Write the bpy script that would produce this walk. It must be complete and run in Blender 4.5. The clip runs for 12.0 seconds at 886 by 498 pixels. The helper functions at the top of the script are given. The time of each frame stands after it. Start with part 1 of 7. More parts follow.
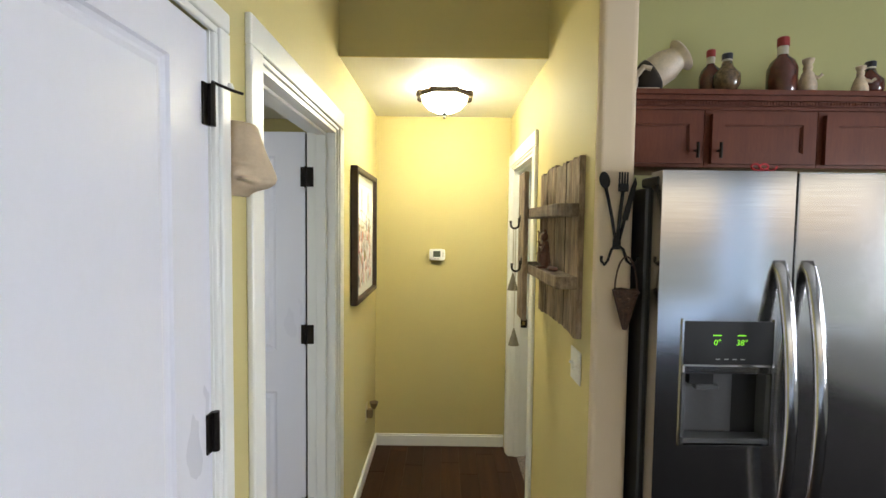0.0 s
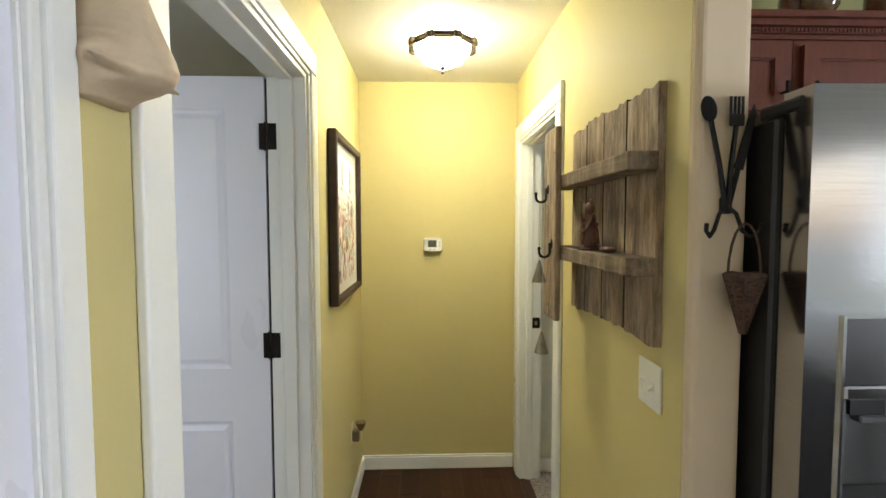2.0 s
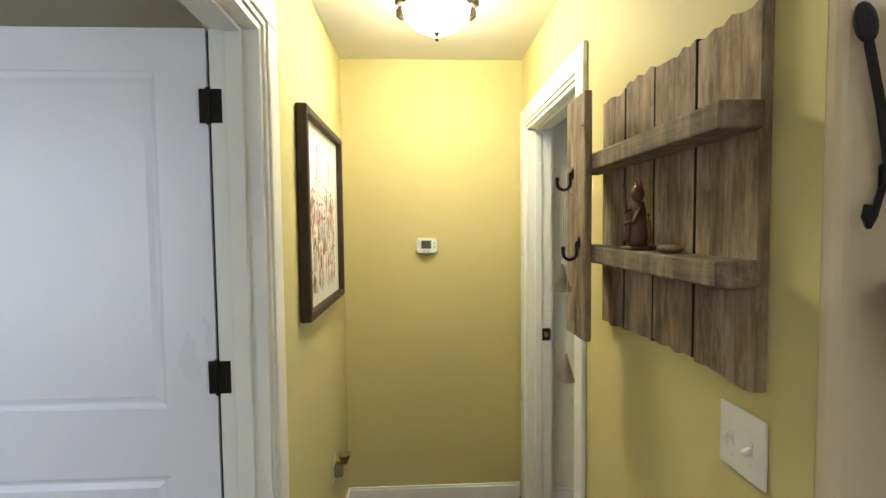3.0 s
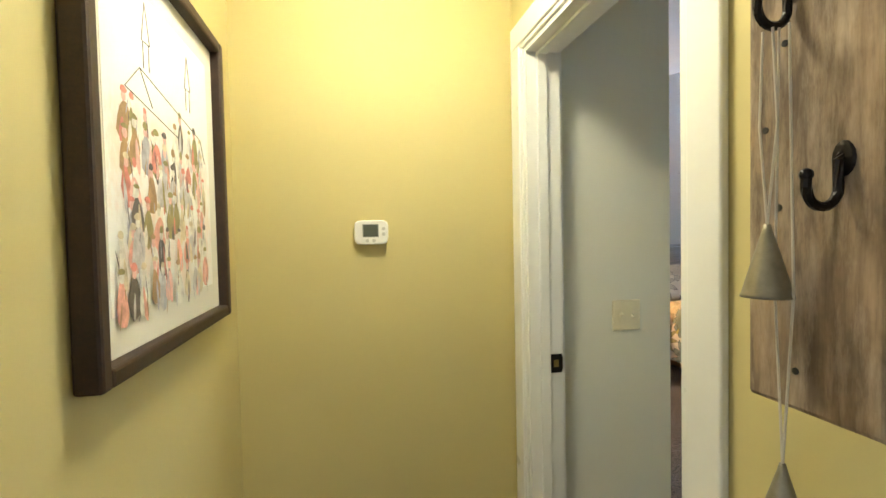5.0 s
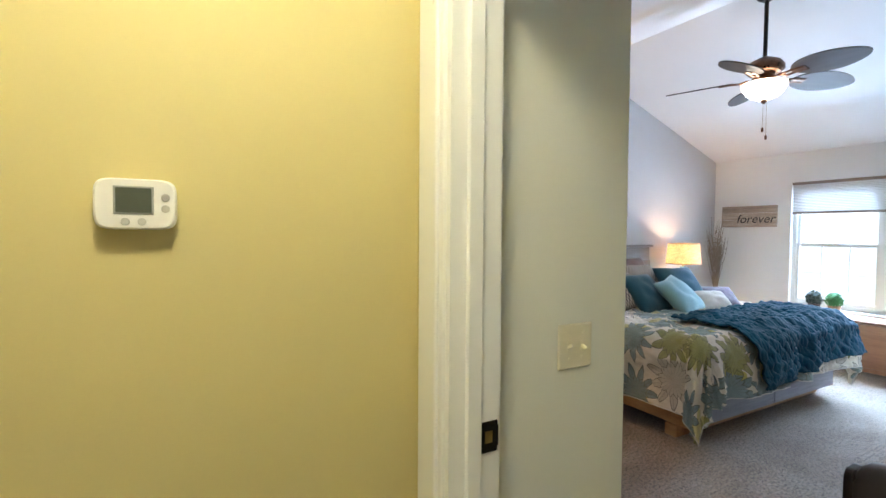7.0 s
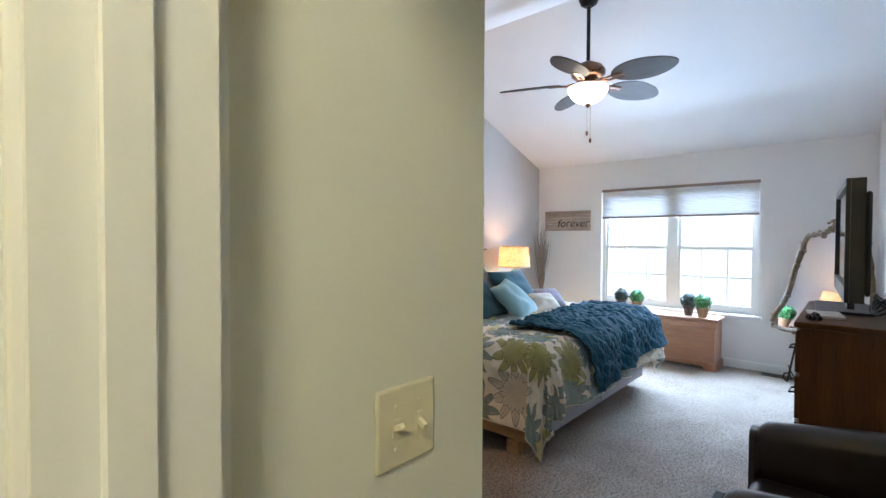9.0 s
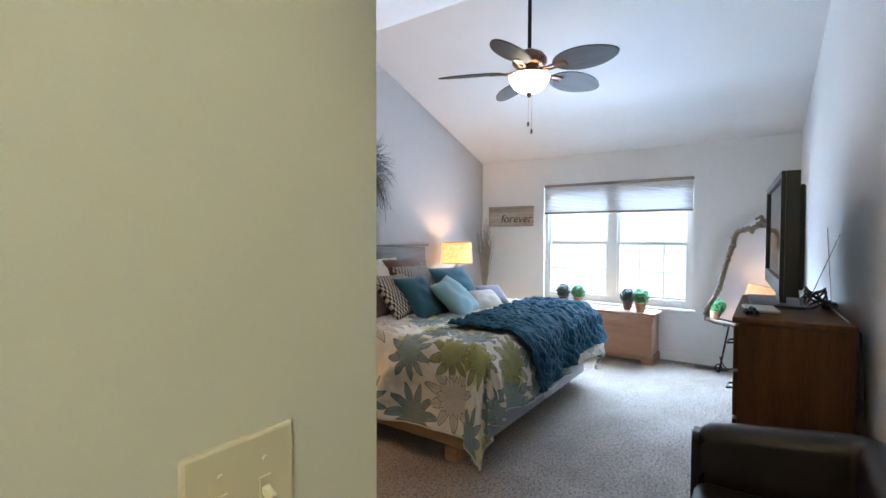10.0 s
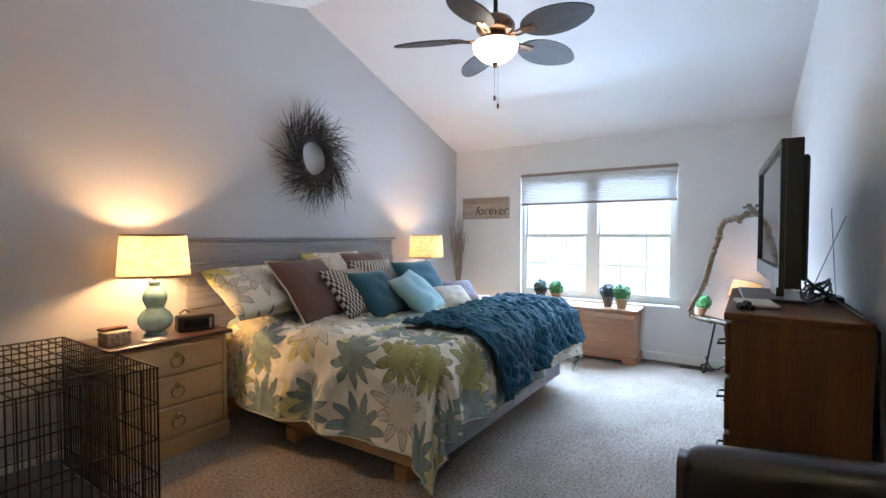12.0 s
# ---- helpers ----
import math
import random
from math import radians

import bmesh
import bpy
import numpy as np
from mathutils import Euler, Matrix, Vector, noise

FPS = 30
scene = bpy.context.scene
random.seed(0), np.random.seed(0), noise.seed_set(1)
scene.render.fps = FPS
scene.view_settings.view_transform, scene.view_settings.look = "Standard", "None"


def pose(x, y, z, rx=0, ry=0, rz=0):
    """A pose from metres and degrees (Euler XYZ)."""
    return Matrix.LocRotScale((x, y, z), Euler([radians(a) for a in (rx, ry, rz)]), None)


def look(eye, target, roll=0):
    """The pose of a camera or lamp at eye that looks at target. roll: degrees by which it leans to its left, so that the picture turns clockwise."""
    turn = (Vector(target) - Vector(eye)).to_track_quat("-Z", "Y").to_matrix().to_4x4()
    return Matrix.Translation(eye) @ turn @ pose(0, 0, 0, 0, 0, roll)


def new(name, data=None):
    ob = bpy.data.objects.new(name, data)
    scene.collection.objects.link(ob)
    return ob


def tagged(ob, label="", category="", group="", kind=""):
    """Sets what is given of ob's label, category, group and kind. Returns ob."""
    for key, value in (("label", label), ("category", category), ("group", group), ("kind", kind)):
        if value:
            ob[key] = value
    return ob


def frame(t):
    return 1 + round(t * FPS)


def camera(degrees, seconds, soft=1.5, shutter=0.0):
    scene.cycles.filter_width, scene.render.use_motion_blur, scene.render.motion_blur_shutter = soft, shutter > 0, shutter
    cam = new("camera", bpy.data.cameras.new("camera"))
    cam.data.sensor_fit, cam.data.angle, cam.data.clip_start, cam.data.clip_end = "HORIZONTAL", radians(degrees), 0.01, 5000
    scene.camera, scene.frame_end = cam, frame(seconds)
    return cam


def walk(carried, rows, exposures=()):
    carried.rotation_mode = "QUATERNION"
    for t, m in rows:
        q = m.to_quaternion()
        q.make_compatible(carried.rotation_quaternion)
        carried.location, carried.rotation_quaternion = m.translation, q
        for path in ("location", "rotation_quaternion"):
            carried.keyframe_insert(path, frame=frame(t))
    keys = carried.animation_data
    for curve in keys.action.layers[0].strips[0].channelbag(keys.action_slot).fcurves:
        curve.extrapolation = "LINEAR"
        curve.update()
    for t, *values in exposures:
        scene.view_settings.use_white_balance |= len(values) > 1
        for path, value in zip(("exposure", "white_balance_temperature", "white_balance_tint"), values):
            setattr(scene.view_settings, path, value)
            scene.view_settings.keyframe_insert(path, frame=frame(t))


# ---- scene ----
cam = camera(87.3, 12.0)
PATH = [
    (0, (-0.064, -0.036, 1.654), (-0.071, 1.961, 1.552), 0.7),
    (0.5, (-0.078, 0.028, 1.646), (-0.091, 2.025, 1.545), 0.4),
    (1, (-0.102, 0.153, 1.626), (-0.113, 2.151, 1.525), 0.2),
    (1.5, (-0.135, 0.296, 1.599), (-0.105, 2.293, 1.492), 0.0),
    (2, (-0.148, 0.466, 1.564), (-0.083, 2.462, 1.458), -0.1),
    (2.5, (-0.152, 0.651, 1.555), (-0.069, 2.646, 1.45), -0.3),
    (3, (-0.144, 0.83, 1.544), (-0.054, 2.826, 1.445), -0.6),
    (5, (-0.183, 1.723, 1.429), (0.198, 3.686, 1.362), -1.2),
    (5.5, (-0.177, 1.924, 1.417), (0.306, 3.864, 1.349), -0.9),
    (6, (-0.17, 2.13, 1.423), (0.451, 4.029, 1.34), -0.2),
    (6.5, (-0.129, 2.293, 1.414), (0.657, 4.13, 1.338), 0.2),
    (7, (-0.045, 2.436, 1.395), (0.92, 4.187, 1.323), 0.4),
    (7.5, (0.043, 2.562, 1.382), (1.185, 4.203, 1.319), 0.6),
    (9.5, (0.471, 2.877, 1.368), (2.046, 4.108, 1.32), 0.1),
    (10, (0.579, 2.903, 1.356), (2.216, 4.05, 1.3), 0.2),
    (10.5, (0.699, 2.916, 1.338), (2.369, 4.015, 1.277), 0.4),
    (11, (0.817, 2.926, 1.323), (2.484, 4.029, 1.255), 0.3),
    (11.5, (0.919, 2.939, 1.307), (2.585, 4.044, 1.239), 0.2),
    (12, (1.008, 2.957, 1.286), (2.677, 4.058, 1.225), 0.1),
]
walk(cam, [(t, look(eye, target, roll)) for t, eye, target, roll in PATH],
     exposures=((0, -0.02), (3, -0.04), (5, -0.04), (7, 0.0), (9.5, -0.10), (12, -0.08)))

# light levels: windows, added living room fill, bedside lamps, glass bowls
BED_SKY, BED_GROUND, KIT_WIN, SIDE_WIN, LIV_FILL = 6750.0, 620.0, 150.0, 12.0, 7.5
LAMP_L, LAMP_R = 42.0, 22.0
HALL_GLOW, FAN_GLOW = 100.0, 16.0

# ---- world, sun, large lights ----
world = bpy.data.worlds.new("world")
scene.world = world
world.use_nodes = True
_wn = world.node_tree
_sky = _wn.nodes.new("ShaderNodeTexSky")
_sky.sky_type = "NISHITA"
_sky.sun_disc = False
_sky.sun_elevation, _sky.sun_rotation = radians(42), radians(150)
_sky.air_density, _sky.dust_density = 1.0, 3.0
_bg = _wn.nodes["Background"]
_bg.inputs["Strength"].default_value = 0.15
_wn.links.new(_sky.outputs[0], _bg.inputs["Color"])

sun = new("sun", bpy.data.lights.new("sun", "SUN"))
sun.data.energy, sun.data.angle, sun.data.color = 1.0, radians(12), (1.0, 0.96, 0.9)
sun.matrix_world = look((0, -10, 12), (3, 0, 0))


def window_light(name, loc, target, sx, sy, watts, color):
    lamp = new(name, bpy.data.lights.new(name, "AREA"))
    lamp.data.shape, lamp.data.size, lamp.data.size_y = "RECTANGLE", sx, sy
    lamp.data.energy, lamp.data.color = watts, color
    lamp.matrix_world = look(loc, target)
    return lamp


window_light("bedroom_window_skylight", (7.8, 4.8, 3.05), (4.0, 4.5, 0.1), 5.2, 2.2, BED_SKY, (0.45, 0.66, 1.0))
window_light("bedroom_window_ground_bounce", (8.0, 4.41, -0.25), (4.5, 4.41, 2.6), 3.6, 0.8, BED_GROUND, (0.52, 0.70, 1.0))
window_light("kitchen_window_daylight", (4.38, -0.75, 1.4), (0.0, 0.0, 1.27), 1.4, 1.2, KIT_WIN, (0.88, 0.92, 1.0))
# Two unseen fill lamps, added to brighten the reflection in the refrigerator.
window_light("living_fill_light", (1.95, -4.13, 1.45), (1.95, 0.0, 1.45), 3.9, 1.7, LIV_FILL, (0.93, 0.95, 1.0))
window_light("east_fill_light", (4.35, -2.85, 1.45), (0.0, -2.85, 1.45), 1.9, 1.7, LIV_FILL * 0.5, (0.93, 0.95, 1.0))
window_light("side_room_window_daylight", (-2.0, 0.74, 1.5), (-2.0, 4.0, 1.3), 1.1, 1.1, SIDE_WIN, (0.80, 0.90, 1.0))


def bulb(name, loc, watts, color, radius=0.04):
    lamp = new(name, bpy.data.lights.new(name, "POINT"))
    lamp.data.energy, lamp.data.color, lamp.data.shadow_soft_size = watts, color, radius
    lamp.location = loc
    return lamp


# ---- materials ----
MATS = {}


def nodes_of(m):
    m.use_nodes = True
    return m.node_tree.nodes, m.node_tree.links, m.node_tree.nodes["Principled BSDF"]


def coords(nt, lk, scale=(1, 1, 1), source="Object", rot=(0, 0, 0)):
    tc = nt.new("ShaderNodeTexCoord")
    mp = nt.new("ShaderNodeMapping")
    mp.inputs["Scale"].default_value = scale
    mp.inputs["Rotation"].default_value = rot
    lk.new(tc.outputs[source], mp.inputs["Vector"])
    return mp.outputs[0]


def noise_tex(nt, lk, vec, scale, detail=4.0, rough=0.55):
    n = nt.new("ShaderNodeTexNoise")
    n.inputs["Scale"].default_value, n.inputs["Detail"].default_value = scale, detail
    n.inputs["Roughness"].default_value = rough
    if vec is not None:
        lk.new(vec, n.inputs["Vector"])
    return n.outputs["Fac"]


def ramp(nt, lk, fac, stops):
    r = nt.new("ShaderNodeValToRGB")
    e = r.color_ramp.elements
    while len(e) < len(stops):
        e.new(0.5)
    for el, (p, c) in zip(e, stops):
        el.position, el.color = p, (*c, 1)
    lk.new(fac, r.inputs[0])
    return r.outputs[0]


def mathn(nt, lk, op, a, b=None, c=None):
    n = nt.new("ShaderNodeMath")
    n.operation = op
    for i, v in enumerate((a, b, c)):
        if v is None:
            continue
        if isinstance(v, (int, float)):
            n.inputs[i].default_value = v
        else:
            lk.new(v, n.inputs[i])
    return n.outputs[0]


def mixc(nt, lk, fac, a, b, mode="MIX"):
    n = nt.new("ShaderNodeMix")
    n.data_type, n.blend_type = "RGBA", mode
    for sock, v in ((n.inputs[0], fac), (n.inputs[6], a), (n.inputs[7], b)):
        if isinstance(v, (int, float)):
            sock.default_value = v
        elif isinstance(v, tuple):
            sock.default_value = (*v, 1)
        else:
            lk.new(v, sock)
    return n.outputs[2]


def bump(nt, lk, bsdf, height, strength, dist=0.002):
    b = nt.new("ShaderNodeBump")
    b.inputs["Strength"].default_value, b.inputs["Distance"].default_value = strength, dist
    lk.new(height, b.inputs["Height"])
    lk.new(b.outputs[0], bsdf.inputs["Normal"])


def surface(name, color, rough=0.5, metal=0.0, vary=0.08, scale=3.0, fine=120.0, bumps=0.15, dist=0.001,
            stretch=(1, 1, 1), coat=0.0, sheen=0.0, spec=0.5, rvary=0.1):
    """Base colour varied at two scales, with fine relief and uneven gloss."""
    if name in MATS:
        return MATS[name]
    m = bpy.data.materials.new(name)
    nt, lk, bs = nodes_of(m)
    v = coords(nt, lk, stretch)
    big, small = noise_tex(nt, lk, v, scale), noise_tex(nt, lk, v, fine, 3.0)
    lo = tuple(max(0, c * (1 - vary)) for c in color)
    hi = tuple(min(1, c * (1 + vary)) for c in color)
    c1 = ramp(nt, lk, big, ((0.3, lo), (0.7, hi)))
    c2 = ramp(nt, lk, small, ((0.3, (1 - vary * 0.6,) * 3), (0.7, (1,) * 3)))
    lk.new(mixc(nt, lk, 1.0, c1, c2, "MULTIPLY"), bs.inputs["Base Color"])
    r = mathn(nt, lk, "MULTIPLY_ADD", big, rvary * 2, rough - rvary)
    lk.new(r, bs.inputs["Roughness"])
    bs.inputs["Metallic"].default_value = metal
    bs.inputs["Coat Weight"].default_value = coat
    bs.inputs["Sheen Weight"].default_value = sheen
    bs.inputs["Specular IOR Level"].default_value = spec
    if bumps:
        bump(nt, lk, bs, small, bumps, dist)
    MATS[name] = m
    return m


def paint(name, color):
    """Rolled wall paint: orange-peel relief, faint uneven patches."""
    return surface(name, color, 0.62, vary=0.025, scale=1.3, fine=260, bumps=0.12, dist=0.0008, rvary=0.05, spec=0.3)


def wood(name, dark, light, grain=(1, 1, 1), scale=6.0, rough=0.45, coat=0.0, per_piece=0.0, bumps=0.2, blotch=0.0):
    """grain: stretch of the noise; small along the fibre."""
    if name in MATS:
        return MATS[name]
    m = bpy.data.materials.new(name)
    nt, lk, bs = nodes_of(m)
    v = coords(nt, lk, grain)
    if per_piece:
        oi = nt.new("ShaderNodeObjectInfo")
        comb = nt.new("ShaderNodeCombineXYZ")
        for i in range(3):
            lk.new(mathn(nt, lk, "MULTIPLY", oi.outputs["Random"], 37.0 + 11 * i), comb.inputs[i])
        add = nt.new("ShaderNodeVectorMath")
        lk.new(v, add.inputs[0])
        lk.new(comb.outputs[0], add.inputs[1])
        v = add.outputs[0]
    big, fine = noise_tex(nt, lk, v, scale, 6.0, 0.65), noise_tex(nt, lk, v, scale * 9, 4.0, 0.6)
    mix = mathn(nt, lk, "MULTIPLY_ADD", fine, 0.45, mathn(nt, lk, "MULTIPLY", big, 0.6))
    mid = tuple((a + b) / 2 for a, b in zip(dark, light))
    col = ramp(nt, lk, mix, ((0.32, dark), (0.52, mid), (0.72, light)))
    if blotch:
        b1 = noise_tex(nt, lk, coords(nt, lk, (1, 1, 0.6)), 9, 5, 0.7)
        col = mixc(nt, lk, mathn(nt, lk, "MULTIPLY", ramp(nt, lk, b1, ((0.40, (0,) * 3), (0.62, (1,) * 3))), blotch), col, tuple(c * 0.35 for c in dark))
        b2 = noise_tex(nt, lk, coords(nt, lk, (1.3, 1.3, 0.25), rot=(0.2, 0, 0)), 16, 6, 0.75)
        col = mixc(nt, lk, mathn(nt, lk, "MULTIPLY", ramp(nt, lk, b2, ((0.47, (0,) * 3), (0.64, (1,) * 3))), blotch), col, (0.52, 0.42, 0.32))
    if per_piece:
        k = mathn(nt, lk, "MULTIPLY_ADD", oi.outputs["Random"], per_piece * 2, 1 - per_piece)
        comb2 = nt.new("ShaderNodeCombineColor")
        for i in range(3):
            lk.new(k, comb2.inputs[i])
        col = mixc(nt, lk, 1.0, col, comb2.outputs[0], "MULTIPLY")
    lk.new(col, bs.inputs["Base Color"])
    lk.new(mathn(nt, lk, "MULTIPLY_ADD", fine, 0.25, rough - 0.12), bs.inputs["Roughness"])
    bs.inputs["Coat Weight"].default_value = coat
    bs.inputs["Coat Roughness"].default_value = 0.15
    bump(nt, lk, bs, mix, bumps, 0.002)
    MATS[name] = m
    return m


def glow(name, color, strength):
    m = bpy.data.materials.new(name)
    nt, lk, bs = nodes_of(m)
    bs.inputs["Base Color"].default_value = (*color, 1)
    bs.inputs["Emission Color"].default_value = (*color, 1)
    bs.inputs["Emission Strength"].default_value = strength
    bs.inputs["Roughness"].default_value = 0.3
    return m


YELLOW = paint("yellow_wall_paint", (0.605, 0.520, 0.240))
CREAM = paint("cream_wall_paint", (0.765, 0.76, 0.65))
BEIGE = paint("beige_wall_end_tone", (0.70, 0.57, 0.41))
GREEN = paint("olive_green_wall_paint", (0.44, 0.425, 0.195))
GREIGE = paint("warm_grey_accent_paint", (0.50, 0.475, 0.455))
OFFWHITE = paint("offwhite_wall_paint", (0.82, 0.81, 0.79))
CEIL = paint("white_ceiling_paint", (0.80, 0.80, 0.80))
CEIL_HALL = paint("hall_ceiling_paint", (0.78, 0.76, 0.68))
TRIM = surface("white_trim_enamel", (0.84, 0.84, 0.81), 0.32, vary=0.02, scale=4, fine=90, bumps=0.05, dist=0.0005)
DOORW = surface("white_door_enamel", (0.785, 0.783, 0.86), 0.3, vary=0.02, scale=3, fine=(90), bumps=0.04, dist=0.0004, stretch=(1, 1, 0.4))
BRONZE = surface("oil_rubbed_bronze", (0.018, 0.014, 0.012), 0.4, 0.7, vary=0.3, scale=30, fine=200, bumps=0.1)
IRON = surface("black_wrought_iron", (0.022, 0.02, 0.02), 0.5, 0.6, vary=0.3, scale=25, fine=220, bumps=0.35)
BLACK = surface("black_plastic", (0.012, 0.012, 0.013), 0.35, vary=0.2, scale=8, fine=180, bumps=0.06)
PLASTIC = surface("white_plastic", (0.80, 0.79, 0.75), 0.3, vary=0.015, scale=20, fine=200, bumps=0.03)
IVORY = surface("ivory_plastic", (0.76, 0.70, 0.50), 0.32, vary=0.02, scale=20, fine=200, bumps=0.03)
LEATHER = surface("dark_brown_leather", (0.020, 0.012, 0.010), 0.33, vary=0.3, scale=9, fine=160, bumps=0.4, dist=0.001)
CERAMIC = surface("teal_glazed_ceramic", (0.25, 0.43, 0.44), 0.12, vary=0.2, scale=12, fine=60, bumps=0.03, coat=0.6)
BRASS = surface("aged_brass", (0.35, 0.24, 0.10), 0.35, 1.0, vary=0.25, scale=30, fine=200, bumps=0.1)
PINE = wood("pine_timber", (0.30, 0.14, 0.055), (0.52, 0.30, 0.13), (8, 0.7, 8), 3.0, 0.55)
GREYWOOD = wood("grey_timber", (0.20, 0.20, 0.22), (0.36, 0.36, 0.38), (0.6, 8, 8), 3.0, 0.6)
WEATHER_Z = wood("weathered_boards", (0.048, 0.028, 0.016), (0.43, 0.305, 0.195), (4.5, 4.5, 0.4), 2.6, 0.8, per_piece=0.2, bumps=0.8, blotch=0.5)
WEATHER_Y = wood("weathered_shelf_board", (0.055, 0.034, 0.02), (0.36, 0.26, 0.165), (7, 0.5, 7), 2.6, 0.8, per_piece=0.15, bumps=0.8, blotch=0.4)
HEADBOARD = wood("grey_washed_planks", (0.16, 0.15, 0.145), (0.34, 0.325, 0.31), (0.5, 9, 9), 2.4, 0.7, per_piece=0.15, bumps=0.5)
SIGNWOOD = wood("sign_planks", (0.20, 0.14, 0.10), (0.60, 0.50, 0.41), (9, 0.6, 9), 3.0, 0.7, per_piece=0.2, bumps=0.5)
CHERRY = wood("cherry_cabinet_wood", (0.095, 0.026, 0.014), (0.175, 0.052, 0.028), (5, 5, 0.6), 3.0, 0.45, coat=0.0, bumps=0.06)
WALNUT = wood("dark_walnut_veneer", (0.055, 0.019, 0.005), (0.150, 0.058, 0.015), (6, 6, 0.45), 2.5, 0.5, coat=0.0, bumps=0.06)
CHERRY.node_tree.nodes["Principled BSDF"].inputs["Specular IOR Level"].default_value = 0.22
WALNUT.node_tree.nodes["Principled BSDF"].inputs["Specular IOR Level"].default_value = 0.22
DARKTOP = wood("dark_polished_top", (0.028, 0.010, 0.005), (0.075, 0.028, 0.013), (0.5, 6, 6), 2.5, 0.3, coat=0.25, bumps=0.05)
OAKFLOOR = wood("dark_laminate_planks", (0.022, 0.009, 0.0045), (0.065, 0.028, 0.013), (7, 0.5, 7), 2.6, 0.55, coat=0.0, per_piece=0.2, bumps=0.12)
OAKFLOOR.node_tree.nodes["Principled BSDF"].inputs["Specular IOR Level"].default_value = 0.25
MAPLE = wood("honey_maple", (0.40, 0.235, 0.10), (0.55, 0.36, 0.175), (0.6, 6, 6), 2.5, 0.4, coat=0.2, bumps=0.06)
CEDAR = wood("cedar_chest_wood", (0.17, 0.064, 0.026), (0.29, 0.130, 0.056), (6, 0.5, 6), 2.2, 0.4, coat=0.2, bumps=0.06)
FRAMEWOOD = wood("dark_frame_wood", (0.010, 0.005, 0.003), (0.050, 0.022, 0.010), (5, 5, 5), 4.0, 0.55, bumps=0.2)
TWIG = wood("bare_twigs", (0.018, 0.012, 0.009), (0.065, 0.046, 0.035), (3, 3, 3), 8.0, 0.8)
REED = wood("dried_branches", (0.16, 0.12, 0.085), (0.36, 0.29, 0.22), (3, 3, 1), 8.0, 0.8)
PLASTER = surface("cast_plaster", (0.60, 0.47, 0.32), 0.7, vary=0.12, scale=9, fine=120, bumps=0.25)
LEAF = surface("clipped_green_leaves", (0.05, 0.20, 0.055), 0.6, vary=0.45, scale=60, fine=300, bumps=0.2)
LEAFDK = surface("dark_grey_green_leaves", (0.035, 0.06, 0.05), 0.6, vary=0.45, scale=60, fine=300, bumps=0.2)
TERRA = surface("clay_pot", (0.30, 0.17, 0.09), 0.75, vary=0.15, scale=15, fine=160, bumps=0.2)
POTDK = surface("dark_pot", (0.09, 0.06, 0.05), 0.7, vary=0.15, scale=15, fine=160, bumps=0.2)


def carpet_material():
    m = bpy.data.materials.new("cut_pile_carpet")
    nt, lk, bs = nodes_of(m)
    v = coords(nt, lk)
    big, mid = noise_tex(nt, lk, v, 2.2, 4.0, 0.6), noise_tex(nt, lk, v, 62, 5.0, 0.9)
    fine = noise_tex(nt, lk, v, 330, 2.0)
    c1 = ramp(nt, lk, big, ((0.34, (0.285, 0.22, 0.165)), (0.66, (0.46, 0.37, 0.292))))
    c2 = ramp(nt, lk, mid, ((0.41, (0.12, 0.10, 0.09)), (0.50, (0.72, 0.71, 0.70)), (0.58, (1, 1, 1))))
    lk.new(mixc(nt, lk, 1.0, c1, c2, "MULTIPLY"), bs.inputs["Base Color"])
    bs.inputs["Roughness"].default_value = 1.0
    bs.inputs["Sheen Weight"].default_value = 0.25
    bs.inputs["Specular IOR Level"].default_value = 0.1
    h = mathn(nt, lk, "MULTIPLY_ADD", fine, 0.4, mid)
    bump(nt, lk, bs, h, 1.0, 0.006)
    return m


CARPET = carpet_material()


def steel_material():
    m = bpy.data.materials.new("brushed_stainless")
    nt, lk, bs = nodes_of(m)
    v = coords(nt, lk, (1, 1, 90))
    n = noise_tex(nt, lk, v, 5, 3)
    big = noise_tex(nt, lk, coords(nt, lk), 2.5, 2)
    lk.new(ramp(nt, lk, n, ((0.3, (0.44, 0.435, 0.445)), (0.7, (0.52, 0.515, 0.52)))), bs.inputs["Base Color"])
    bs.inputs["Metallic"].default_value = 1.0
    lk.new(mathn(nt, lk, "MULTIPLY_ADD", big, 0.05, 0.115), bs.inputs["Roughness"])
    bump(nt, lk, bs, n, 0.03, 0.0005)
    return m


STEEL = steel_material()
CHROME = surface("polished_metal", (0.62, 0.62, 0.63), 0.16, 1.0, vary=0.05, scale=20, fine=150, bumps=0.02)


